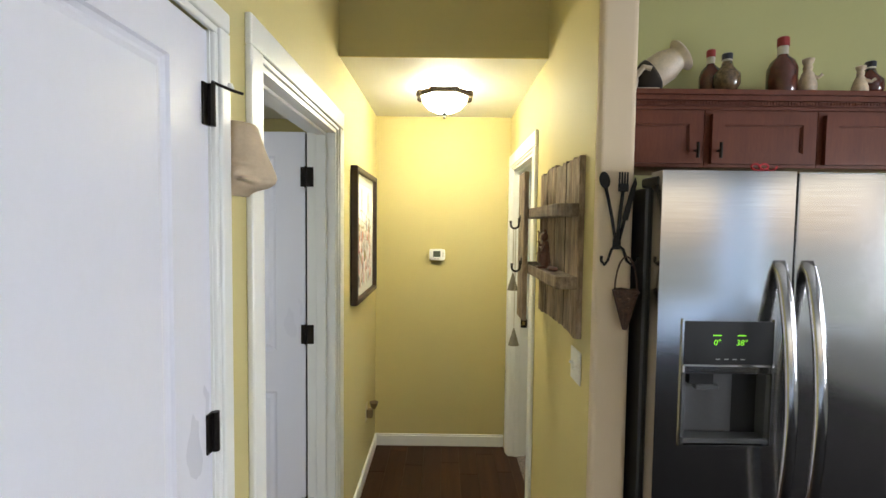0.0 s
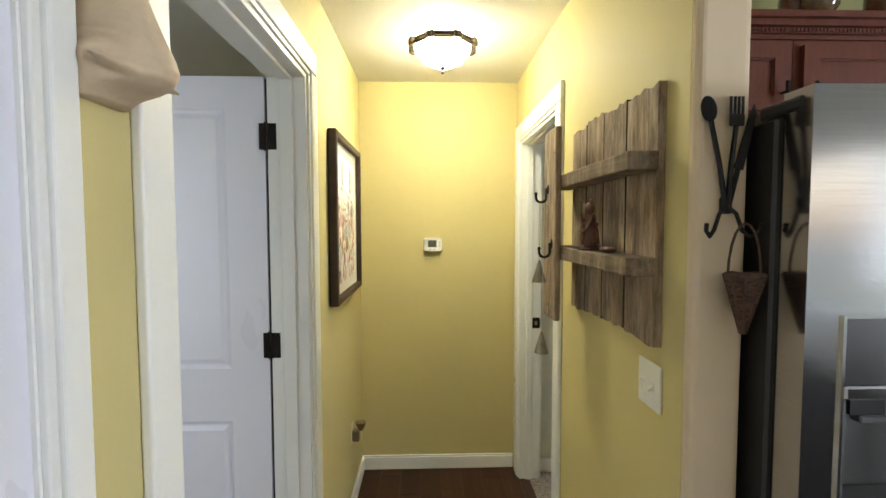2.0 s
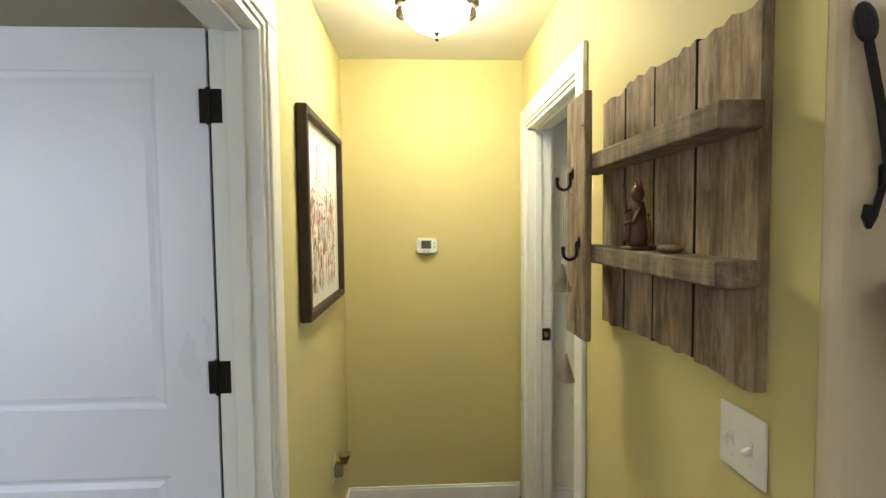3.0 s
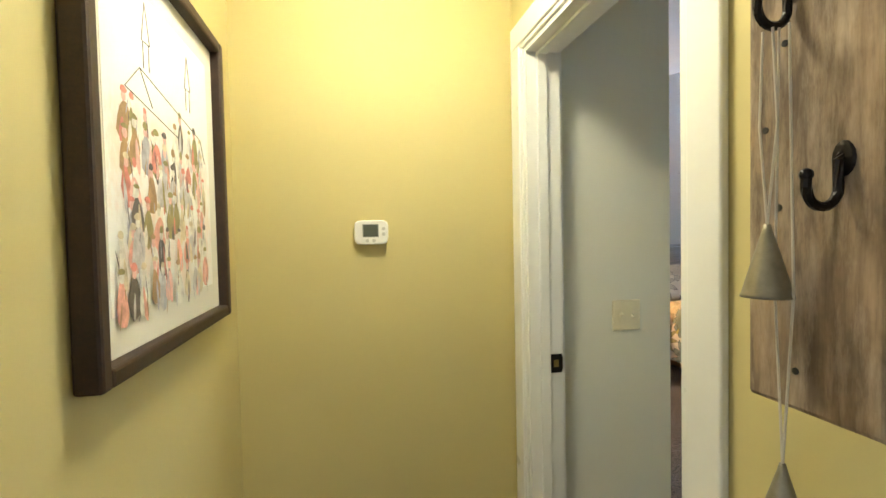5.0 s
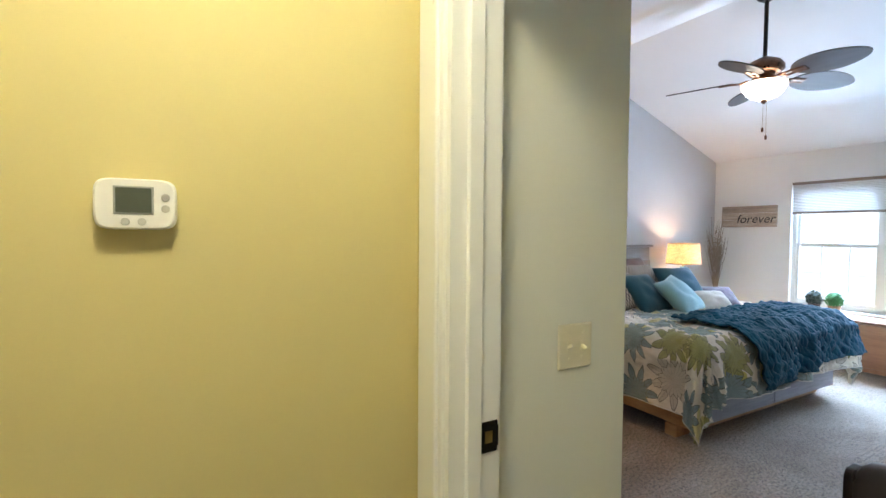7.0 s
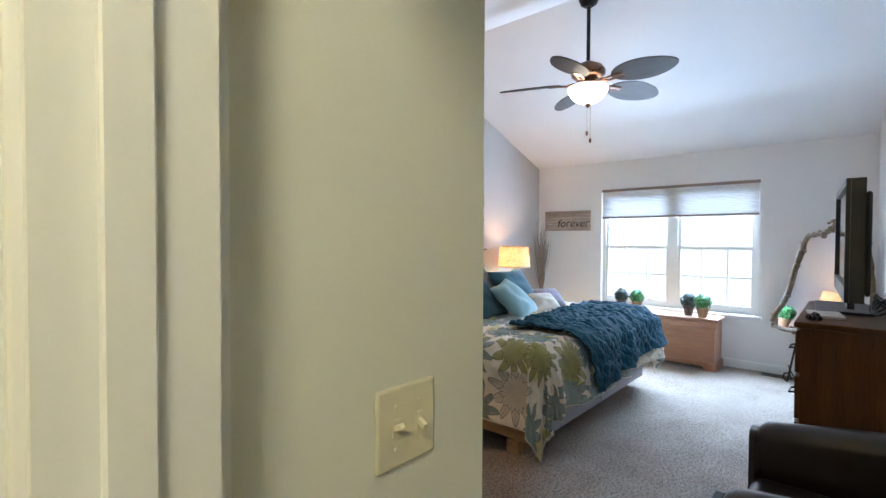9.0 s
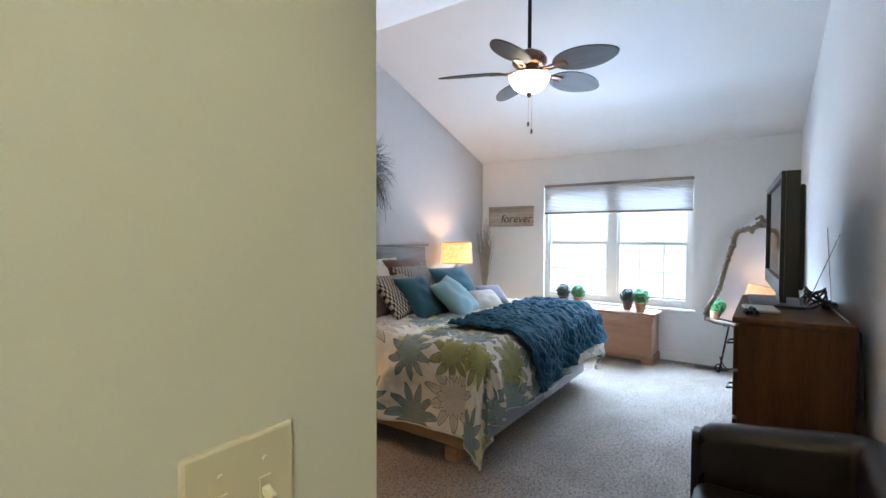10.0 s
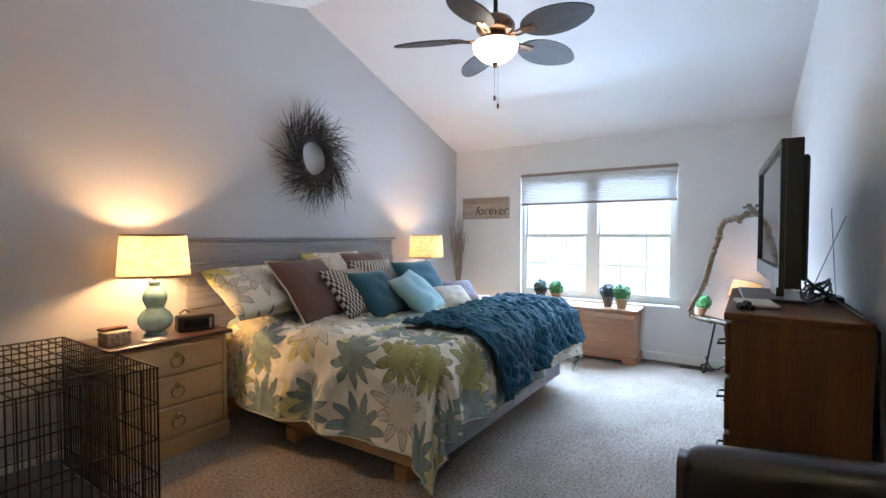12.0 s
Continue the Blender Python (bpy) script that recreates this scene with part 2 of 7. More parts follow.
def fabric(name, color, vary=0.12, weave=420.0, bumps=0.35, sheen=0.3):
    if name in MATS:
        return MATS[name]
    m = bpy.data.materials.new(name)
    nt, lk, bs = nodes_of(m)
    v = coords(nt, lk)
    big = noise_tex(nt, lk, v, 7, 4)
    n1, n2 = noise_tex(nt, lk, coords(nt, lk, (1, 6, 1)), weave / 3, 2), noise_tex(nt, lk, coords(nt, lk, (6, 1, 6)), weave / 3, 2)
    w = mathn(nt, lk, "ADD", n1, n2)
    lo, hi = tuple(c * (1 - vary) for c in color), tuple(min(1, c * (1 + vary)) for c in color)
    lk.new(ramp(nt, lk, mathn(nt, lk, "MULTIPLY_ADD", w, 0.35, mathn(nt, lk, "MULTIPLY", big, 0.3)), ((0.3, lo), (0.7, hi))), bs.inputs["Base Color"])
    bs.inputs["Roughness"].default_value = 0.9
    bs.inputs["Sheen Weight"].default_value = sheen
    bs.inputs["Specular IOR Level"].default_value = 0.2
    bump(nt, lk, bs, w, bumps, 0.001)
    MATS[name] = m
    return m


BROWNFAB = fabric("brown_cotton", (0.115, 0.058, 0.042))
TEALFAB = fabric("deep_teal_cotton", (0.018, 0.085, 0.115))
AQUAFAB = fabric("pale_aqua_cotton", (0.23, 0.40, 0.41))
KNIT = fabric("teal_knit_wool", (0.006, 0.062, 0.098), 0.35, 260, 0.6, 0.08)
CREAMFAB = fabric("cream_cotton", (0.58, 0.53, 0.45))


def floral_material():
    """Cotton print: large many-petalled blossoms in teal, olive and sketched outlines on oatmeal ground, laid out in cloth coordinates."""
    m = bpy.data.materials.new("floral_cotton_print")
    nt, lk, bs = nodes_of(m)
    vec = coords(nt, lk, source="UV")
    warp = nt.new("ShaderNodeTexNoise")
    warp.inputs["Scale"].default_value = 9.0
    lk.new(vec, warp.inputs["Vector"])
    vm = nt.new("ShaderNodeVectorMath")
    vm.operation = "MULTIPLY_ADD"
    lk.new(warp.outputs["Color"], vm.inputs[0])
    vm.inputs[1].default_value = (0.03, 0.03, 0.0)
    lk.new(vec, vm.inputs[2])
    vec = vm.outputs[0]
    ground = ramp(nt, lk, noise_tex(nt, lk, vec, 5, 3), ((0.35, (0.72, 0.64, 0.50)), (0.65, (0.80, 0.73, 0.60))))
    col = ground
    layers = (
        (2.6, 0.0, 0.15, 3, ((0.0, (0.50, 0.44, 0.06)), (0.5, (0.54, 0.48, 0.09)), (1.0, (0.58, 0.52, 0.41))), False, 0.65),
        (3.1, 3.7, 0.20, 5, ((0.0, (0.14, 0.235, 0.24)), (0.34, (0.18, 0.27, 0.26)), (0.36, (0.28, 0.27, 0.05)), (0.58, (0.34, 0.32, 0.08)), (0.60, (0.57, 0.50, 0.39)), (1.0, (0.64, 0.56, 0.44))), True, 1.0),
    )
    for dens, off, radius, petals, stops, detail, keep in layers:
        mp = nt.new("ShaderNodeMapping")
        mp.inputs["Location"].default_value = (off, off * 1.7, 0)
        lk.new(vec, mp.inputs["Vector"])
        vo = nt.new("ShaderNodeTexVoronoi")
        vo.voronoi_dimensions = "2D"
        vo.inputs["Scale"].default_value = dens
        vo.inputs["Randomness"].default_value = 0.62
        lk.new(mp.outputs[0], vo.inputs["Vector"])
        sub = nt.new("ShaderNodeVectorMath")
        sub.operation = "SUBTRACT"
        lk.new(mp.outputs[0], sub.inputs[0])
        lk.new(vo.outputs["Position"], sub.inputs[1])
        sx = nt.new("ShaderNodeSeparateXYZ")
        lk.new(sub.outputs[0], sx.inputs[0])
        ang = mathn(nt, lk, "ARCTAN2", sx.outputs[1], sx.outputs[0])
        ln = nt.new("ShaderNodeVectorMath")
        ln.operation = "LENGTH"
        lk.new(sub.outputs[0], ln.inputs[0])
        r = ln.outputs["Value"]
        sc = nt.new("ShaderNodeSeparateColor")
        lk.new(vo.outputs["Color"], sc.inputs[0])
        turn = mathn(nt, lk, "MULTIPLY_ADD", sc.outputs[1], 6.28, ang)
        # scalloped outline of two rings of petals
        lobes = mathn(nt, lk, "ABSOLUTE", mathn(nt, lk, "MULTIPLY_ADD", mathn(nt, lk, "FRACT", mathn(nt, lk, "MULTIPLY", turn, petals / math.pi)), 2.0, -1.0))
        tip = mathn(nt, lk, "SUBTRACT", 1.0, mathn(nt, lk, "POWER", lobes, 1.12))
        edge = mathn(nt, lk, "MULTIPLY", mathn(nt, lk, "MULTIPLY_ADD", tip, 0.56, 0.46), mathn(nt, lk, "MULTIPLY_ADD", sc.outputs[2], radius * 0.3, radius * 0.8))
        inside = mathn(nt, lk, "LESS_THAN", r, edge)
        pick = ramp(nt, lk, sc.outputs[0], stops)
        if detail:
            vein = mathn(nt, lk, "MAXIMUM", mathn(nt, lk, "MULTIPLY", mathn(nt, lk, "LESS_THAN", lobes, 0.07), 0.7), mathn(nt, lk, "GREATER_THAN", lobes, 0.955))
            rim = mathn(nt, lk, "LESS_THAN", mathn(nt, lk, "ABSOLUTE", mathn(nt, lk, "SUBTRACT", r, mathn(nt, lk, "MULTIPLY", edge, 0.95))), 0.006)
            inner = mathn(nt, lk, "MULTIPLY", mathn(nt, lk, "MULTIPLY_ADD", lobes, 0.2, 0.42), mathn(nt, lk, "MULTIPLY_ADD", sc.outputs[2], radius * 0.3, radius * 0.8))
            heart = mathn(nt, lk, "LESS_THAN", mathn(nt, lk, "ABSOLUTE", mathn(nt, lk, "SUBTRACT", r, inner)), 0.004)
            mark = mathn(nt, lk, "MAXIMUM", mathn(nt, lk, "MAXIMUM", mathn(nt, lk, "MULTIPLY", vein, 0.6), rim), heart)
            wash = noise_tex(nt, lk, vec, 22, 4)
            pick = mixc(nt, lk, mathn(nt, lk, "MULTIPLY", wash, 0.3), pick, (0.55, 0.50, 0.40))
            pick = mixc(nt, lk, mathn(nt, lk, "MULTIPLY", mark, 0.75), pick, (0.10, 0.085, 0.05))
            body = mathn(nt, lk, "MULTIPLY", inside, 0.92)
        else:
            body = mathn(nt, lk, "MULTIPLY", mathn(nt, lk, "MULTIPLY", inside, mathn(nt, lk, "LESS_THAN", sc.outputs[0], keep)), 0.8)
        col = mixc(nt, lk, body, col, pick)
    lk.new(col, bs.inputs["Base Color"])
    bs.inputs["Roughness"].default_value = 0.88
    bs.inputs["Sheen Weight"].default_value = 0.2
    bs.inputs["Specular IOR Level"].default_value = 0.2
    cr = noise_tex(nt, lk, coords(nt, lk), 16, 5)
    bump(nt, lk, bs, cr, 0.55, 0.02)
    return m


FLORAL = floral_material()


def check_material():
    """Small dark and cream basket check."""
    m = bpy.data.materials.new("dark_cream_check")
    nt, lk, bs = nodes_of(m)
    ch = nt.new("ShaderNodeTexChecker")
    ch.inputs["Scale"].default_value = 30.0
    ch.inputs["Color1"].default_value, ch.inputs["Color2"].default_value = (0.60, 0.54, 0.44, 1), (0.05, 0.032, 0.028, 1)
    lk.new(coords(nt, lk, (2.2, 1, 1), source="UV"), ch.inputs["Vector"])
    wash = ramp(nt, lk, noise_tex(nt, lk, coords(nt, lk), 60, 3), ((0.3, (0.75,) * 3), (0.7, (1,) * 3)))
    lk.new(mixc(nt, lk, 1.0, ch.outputs[0], wash, "MULTIPLY"), bs.inputs["Base Color"])
    bs.inputs["Roughness"].default_value = 0.9
    bump(nt, lk, bs, noise_tex(nt, lk, coords(nt, lk), 300, 2), 0.3, 0.001)
    return m


CHECK = check_material()


def shade_material():
    """Linen over a bulb: the cloth lets light through."""
    m = bpy.data.materials.new("linen_lampshade")
    nt, lk, bs = nodes_of(m)
    n1, n2 = noise_tex(nt, lk, coords(nt, lk, (1, 1, 0.08)), 320, 2), noise_tex(nt, lk, coords(nt, lk, (0.08, 0.08, 1)), 320, 2)
    w = mathn(nt, lk, "ADD", n1, n2)
    c = ramp(nt, lk, mathn(nt, lk, "MULTIPLY", w, 0.5), ((0.40, (0.25, 0.185, 0.11)), (0.60, (0.56, 0.46, 0.31))))
    lk.new(c, bs.inputs["Base Color"])
    bs.inputs["Roughness"].default_value = 0.9
    tr = nt.new("ShaderNodeBsdfTranslucent")
    lk.new(c, tr.inputs["Color"])
    mx = nt.new("ShaderNodeMixShader")
    mx.inputs[0].default_value = 0.40
    lk.new(bs.outputs[0], mx.inputs[1])
    lk.new(tr.outputs[0], mx.inputs[2])
    lk.new(mx.outputs[0], nt["Material Output"].inputs[0])
    return m


SHADE = shade_material()


def glass_material(name, rough=0.0, tint=(1, 1, 1)):
    m = bpy.data.materials.new(name)
    nt, lk, bs = nodes_of(m)
    bs.inputs["Base Color"].default_value = (*tint, 1)
    bs.inputs["Transmission Weight"].default_value = 1.0
    bs.inputs["Roughness"].default_value = rough
    bs.inputs["IOR"].default_value = 1.45
    return m


GLASS = glass_material("window_glass")
MIRROR = surface("silvered_mirror", (0.86, 0.87, 0.87), 0.02, 1.0, vary=0.005, scale=2, fine=20, bumps=0, rvary=0.005)


# ---- builders ----
def mesh_of(name, bm, material, smooth=False):
    me = bpy.data.meshes.new(name)
    bm.normal_update()
    bm.to_mesh(me)
    bm.free()
    if material:
        me.materials.append(material)
    if smooth:
        for p in me.polygons:
            p.use_smooth = True
    return me


def part(name, bm, material, parent=None, label="", smooth=False):
    ob = new(name, mesh_of(name, bm, material, smooth))
    if parent:
        ob.parent = parent
    if label:
        tagged(ob, label=label)
    return ob


def thing(name, label, category, group="", at=(0, 0, 0), rz=0.0):
    e = new(name)
    e.empty_display_size = 0.1
    e.matrix_world = pose(*at, 0, 0, rz)
    return tagged(e, label, category, group)


def structure(name, bm, material, label, category="wall", smooth=False):
    return tagged(part(name, bm, material, None, "", smooth), label, category, kind="structure")


def box(bm, x0, y0, z0, x1, y1, z1, bevel=0.0, seg=1):
    c = Matrix.LocRotScale(((x0 + x1) / 2, (y0 + y1) / 2, (z0 + z1) / 2), None, (x1 - x0, y1 - y0, z1 - z0))
    r = bmesh.ops.create_cube(bm, size=1.0, matrix=c)
    if bevel:
        es = list({e for v in r["verts"] for e in v.link_edges})
        bmesh.ops.bevel(bm, geom=es, offset=bevel, segments=seg, affect="EDGES", profile=0.5)
    return bm


def bx(x0, y0, z0, x1, y1, z1, bevel=0.0, seg=1):
    return box(bmesh.new(), x0, y0, z0, x1, y1, z1, bevel, seg)


def lathe(bm, profile, n=24, at=(0, 0, 0)):
    """profile: (radius, z) from bottom to top."""
    rings = []
    for r, z in profile:
        rings.append([bm.verts.new((at[0] + r * math.cos(2 * math.pi * i / n), at[1] + r * math.sin(2 * math.pi * i / n), at[2] + z)) for i in range(n)])
    for a, b in zip(rings, rings[1:]):
        for i in range(n):
            bm.faces.new((a[i], a[(i + 1) % n], b[(i + 1) % n], b[i]))
    bm.faces.new(list(reversed(rings[0])))
    bm.faces.new(rings[-1])
    return bm


def tube(bm, pts, radius, n=6, taper=1.0):
    """A round bar along pts; taper: end radius over start radius."""
    pts = [Vector(p) for p in pts]
    rings = []
    up = Vector((0.13, 0.27, 0.95))
    for i, p in enumerate(pts):
        d = (pts[min(i + 1, len(pts) - 1)] - pts[max(i - 1, 0)]).normalized()
        a = d.cross(up)
        if a.length < 0.05:
            a = d.cross(Vector((1, 0, 0)))
        a.normalize()
        b = d.cross(a)
        r = radius * (1 + (taper - 1) * i / max(1, len(pts) - 1))
        rings.append([bm.verts.new(p + a * (r * math.cos(2 * math.pi * k / n)) + b * (r * math.sin(2 * math.pi * k / n))) for k in range(n)])
    for q, w in zip(rings, rings[1:]):
        for k in range(n):
            bm.faces.new((q[k], q[(k + 1) % n], w[(k + 1) % n], w[k]))
    bm.faces.new(list(reversed(rings[0])))
    bm.faces.new(rings[-1])
    return bm


def arc(cx, cy, r, a0, a1, n, f):
    """Points of an arc; f maps the flat (u, v) to space."""
    return [f(cx + r * math.cos(radians(a0 + (a1 - a0) * i / n)), cy + r * math.sin(radians(a0 + (a1 - a0) * i / n))) for i in range(n + 1)]


def grid_mesh(bm, nu, nv, f, uv=None):
    """A sheet of nu x nv cells; f(u, v) in 0..1 gives the place; uv gives its cloth coordinates."""
    vs = [[bm.verts.new(f(i / nu, j / nv)) for j in range(nv + 1)] for i in range(nu + 1)]
    lay = bm.loops.layers.uv.verify() if uv else None
    for i in range(nu):
        for j in range(nv):
            fc = bm.faces.new((vs[i][j], vs[i + 1][j], vs[i + 1][j + 1], vs[i][j + 1]))
            if lay:
                for lp, (a, b) in zip(fc.loops, ((i, j), (i + 1, j), (i + 1, j + 1), (i, j + 1))):
                    lp[lay].uv = uv(a / nu, b / nv)
    return bm


def solidify(ob, t, offset=-1.0):
    md = ob.modifiers.new("thickness", "SOLIDIFY")
    md.thickness, md.offset = t, offset
    return ob


def text_mesh(body, size, depth, material, parent, m, name="lettering", shear=0.0):
    cu = bpy.data.curves.new(name, "FONT")
    cu.body, cu.size, cu.extrude, cu.shear = body, size, depth, shear
    cu.align_x, cu.align_y = "CENTER", "CENTER"
    tmp = bpy.data.objects.new(name, cu)
    me = bpy.data.meshes.new_from_object(tmp)
    bpy.data.objects.remove(tmp)
    me.materials.append(material)
    ob = new(name, me)
    ob.parent = parent
    ob.matrix_basis = m
    return ob


# ---- the large structure ----
HL, HR, HE = -0.57, 0.41, 3.38      # hall: left wall, right wall, end wall
WX, BY, TY = 6.18, 6.16, 2.63       # bedroom: window wall, headboard wall, wall behind the chest of drawers
SX, SY = 1.018, 3.315               # the end and the face of the wall beside the bedroom door
PLATE, RIDGE_X, RIDGE_Z = 2.35, 3.73, 3.218
D2A, D2B, D2Z = 1.24, 2.12, 2.085   # door to the side room
D3A, D3B, D3Z = 2.46, 3.245, 2.055  # door to the bedroom
D1A, D1B = 0.186, 0.971              # closet door
W3A, W3B, WZ0, WZ1 = 3.56, 5.255, 0.57, 2.005
KY = 2.27


def boxes(*rows):
    bm = bmesh.new()
    for r in rows:
        box(bm, *r)
    return bm


structure("wall_hall_left", boxes((-0.69, -4.0, 0, HL, D1A, 3.1), (-0.69, D1A, D2Z, HL, D1B, 3.1), (-0.69, D1B, 0, HL, D2A, 3.1),
          (-0.69, D2A, D2Z, HL, D2B, 3.1), (-0.69, D2B, 0, HL, 3.5, 3.1)), YELLOW, "yellow painted hall wall with two doorways")
structure("wall_hall_end", boxes((HL, HE, 0, 0.53, 3.5, 2.6)), YELLOW, "yellow painted end wall of the hall")
structure("wall_hall_right", boxes((HR, 1.45, 0, 0.53, D3A, 3.1), (HR, D3A, D3Z, 0.53, D3B, 3.1), (HR, D3B, 0, 0.53, HE, 3.1)), YELLOW, "yellow painted hall wall with a doorway")
# Rounded wall end, beiger than the yellow hall wall.
bm = bmesh.new()
box(bm, HR + 0.001, 1.428, 0, 0.53, 1.45, 3.1)
es = [e for e in bm.edges if all(abs(v.co.y - 1.428) < 1e-4 for v in e.verts) and abs(e.verts[0].co.z - e.verts[1].co.z) > 1]
bmesh.ops.bevel(bm, geom=es, offset=0.018, segments=4, affect="EDGES", profile=0.5)
structure("wall_kitchen_end", bm, BEIGE, "beige rounded wall end beside the refrigerator", smooth=False)
structure("wall_kitchen_back", boxes((0.53, KY, 0, 4.3, KY + 0.12, 3.1)), GREEN, "olive green painted kitchen wall")
# The opening beyond y = -1.9 is added for a fill lamp.
structure("wall_kitchen_window", boxes((4.2, -4.0, 0, 4.34, -3.8, 3.1), (4.2, -3.8, 2.3, 4.34, -1.9, 3.1), (4.2, -3.8, 0, 4.34, -1.9, 0.6), (4.2, -1.9, 0, 4.34, -1.5, 3.1), (4.2, 0.0, 0, 4.34, KY, 3.1), (4.2, -1.5, 0, 4.34, 0.0, 0.75), (4.2, -1.5, 2.05, 4.34, 0.0, 3.1)), OFFWHITE, "off-white painted unseen wall with a window and fill lamp opening")
# Unseen wall; its opening is added for the other fill lamp.
structure("wall_living_back", boxes((-0.69, -4.12, 0, 0.0, -4.0, 3.1), (3.9, -4.12, 0, 4.34, -4.0, 3.1), (0.0, -4.12, 2.3, 3.9, -4.0, 3.1), (0.0, -4.12, 0, 3.9, -4.0, 0.6)), paint("living_wall_paint", (0.62, 0.62, 0.63)), "plain grey unseen living room wall opened for a fill lamp")
structure("wall_bedroom_entry", boxes((0.53, SY, 0, SX, 3.43, 2.6)), CREAM, "cream painted short wall beside the bedroom door")
structure("wall_bedroom_west", boxes((0.9, 3.43, 0, SX, BY, 2.6)), CREAM, "cream painted bedroom wall")
structure("wall_bedroom_headboard", boxes((0.9, BY, 0, WX + 0.14, BY + 0.12, 3.4)), GREIGE, "warm grey painted accent wall behind the bed")
structure("wall_bedroom_window", boxes((WX, KY + 0.12, 0, WX + 0.14, W3A, 2.5), (WX, W3B, 0, WX + 0.14, BY, 2.5), (WX, W3A, 0, WX + 0.14, W3B, WZ0), (WX, W3A, WZ1, WX + 0.14, W3B, 2.5)), OFFWHITE, "off-white painted bedroom wall with a double window")
SKEW = Matrix.Translation((1.35, 2.46, 0)) @ pose(0, 0, 0, 0, 0, 2.37)
structure("wall_bedroom_south", boxes((0, -0.12, 0, 5.0, 0, 3.4)), OFFWHITE, "off-white painted bedroom wall behind the chest of drawers").matrix_world = SKEW
structure("wall_bedroom_south_return", boxes((1.23, KY + 0.12, 0, 1.349, 2.46, 2.6)), OFFWHITE, "short off-white return wall")
structure("wall_side_room", boxes((-3.2, 0.78, 0, -2.6, 0.9, 2.6), (-1.4, 0.78, 0, -0.69, 0.9, 2.6), (-2.6, 0.78, 0, -1.4, 0.9, 0.9), (-2.6, 0.78, 2.1, -1.4, 0.9, 2.6), (-3.2, 3.5, 0, -0.57, 3.62, 2.6), (-3.32, 0.78, 0, -3.2, 3.62, 2.6)), YELLOW, "dim yellow walls of the side room")

structure("ceiling_hall", boxes((HL, 2.19, 2.44, HR, HE, 2.52)), CEIL_HALL, "white flat hall ceiling", "ceiling")
structure("header_hall", boxes((HL, 2.18, 2.521, HR, 2.31, 3.1), (HL, 2.18, 2.438, HR, 2.189, 2.5205)), YELLOW, "yellow painted header above the lower hall ceiling")
structure("ceiling_living", boxes((-0.69, -4.12, 3.1, 4.34, 2.39, 3.2)), CEIL, "white living area ceiling", "ceiling")
structure("ceiling_side_room", boxes((-3.2, 0.9, 2.44, -0.69, 3.5, 2.52)), CEIL, "white side room ceiling", "ceiling")


def slope(name, x0, z0, x1, z1):
    bm = bmesh.new()
    v = [bm.verts.new(p) for p in ((x0, KY + 0.12, z0), (x1, KY + 0.12, z1), (x1, BY + 0.05, z1), (x0, BY + 0.05, z0))]
    w = [bm.verts.new(p.co + Vector((0, 0, 0.1))) for p in v]
    bm.faces.new(list(reversed(v)))
    bm.faces.new(w)
    for i in range(4):
        bm.faces.new((v[i], v[(i + 1) % 4], w[(i + 1) % 4], w[i]))
    structure(name, bm, CEIL, "white sloping ceiling of the vaulted bedroom", "ceiling")


slope("ceiling_bedroom_window_side", RIDGE_X, RIDGE_Z, WX + 0.14, PLATE - 0.05)
slope("ceiling_bedroom_door_side", 0.53, 2.31, RIDGE_X, RIDGE_Z)

structure("subfloor", boxes((-3.3, -4.1, -0.12, WX + 0.14, BY + 0.1, -0.013)), BLACK, "dark subfloor", "floor")
structure("floor_bedroom", boxes((0.47, KY + 0.12, -0.013, WX, BY, 0.0)), CARPET, "beige cut pile bedroom carpet", "floor")
structure("backdrop_sky_haze", boxes((16.0, -14, -0.5, 16.1, 24, 16)), glow("bright_overcast_haze", (0.86, 0.93, 1.0), 1.1), "bright white overcast haze beyond the window", "sky")
structure("ground", boxes((-60, -60, -0.6, 90, 60, -0.5)), surface("lawn", (0.08, 0.12, 0.04), 0.9, vary=0.3, scale=0.6, fine=20, bumps=0.3), "green lawn outside the house", "ground")

# trim
CAS = 0.095


def casing(bm, face_x, s, a, b, ztop, side, w=CAS):
    """Flat door casing with eased edges and a thin inner fillet on a wall at x = face_x, proud to side s; opening from y a to b."""
    def board(y0, z0, y1, z1, h, ease):
        x0, x1 = sorted((face_x, face_x + s * h))
        box(bm, x0, y0, z0, x1, y1, z1, ease, 3)

    ya, yb = max(a - w, side[0]), min(b + w, side[1])
    board(ya, 0, a - 0.016, ztop + 0.0155, 0.018, 0.005)
    board(b + 0.016, 0, yb, ztop + 0.0155, 0.018, 0.005)
    board(ya, ztop + 0.016, yb, ztop + w, 0.018, 0.005)
    board(a - 0.0158, 0, a, ztop, 0.011, 0.003)
    board(b, 0, b + 0.0158, ztop, 0.011, 0.003)
    board(a - 0.0158, ztop + 0.0003, b + 0.0158, ztop + 0.0158, 0.011, 0.003)
    return bm


def jamb(bm, x0, x1, a, b, ztop, t=0.016, stop=None):
    box(bm, x0, a - 0.001, 0, x1, a + t, ztop)
    box(bm, x0, b - t, 0, x1, b + 0.001, ztop)
    box(bm, x0, a + t, ztop - t, x1, b - t, ztop + 0.001)
    if stop:
        s0, s1 = stop
        box(bm, s0, a + t, 0, s1, a + t + 0.012, ztop - t, 0.002)
        box(bm, s0, b - t - 0.012, 0, s1, b - t, ztop - t, 0.002)
        box(bm, s0, a + t + 0.012, ztop - t - 0.012, s1, b - t - 0.012, ztop - t, 0.002)
    return bm


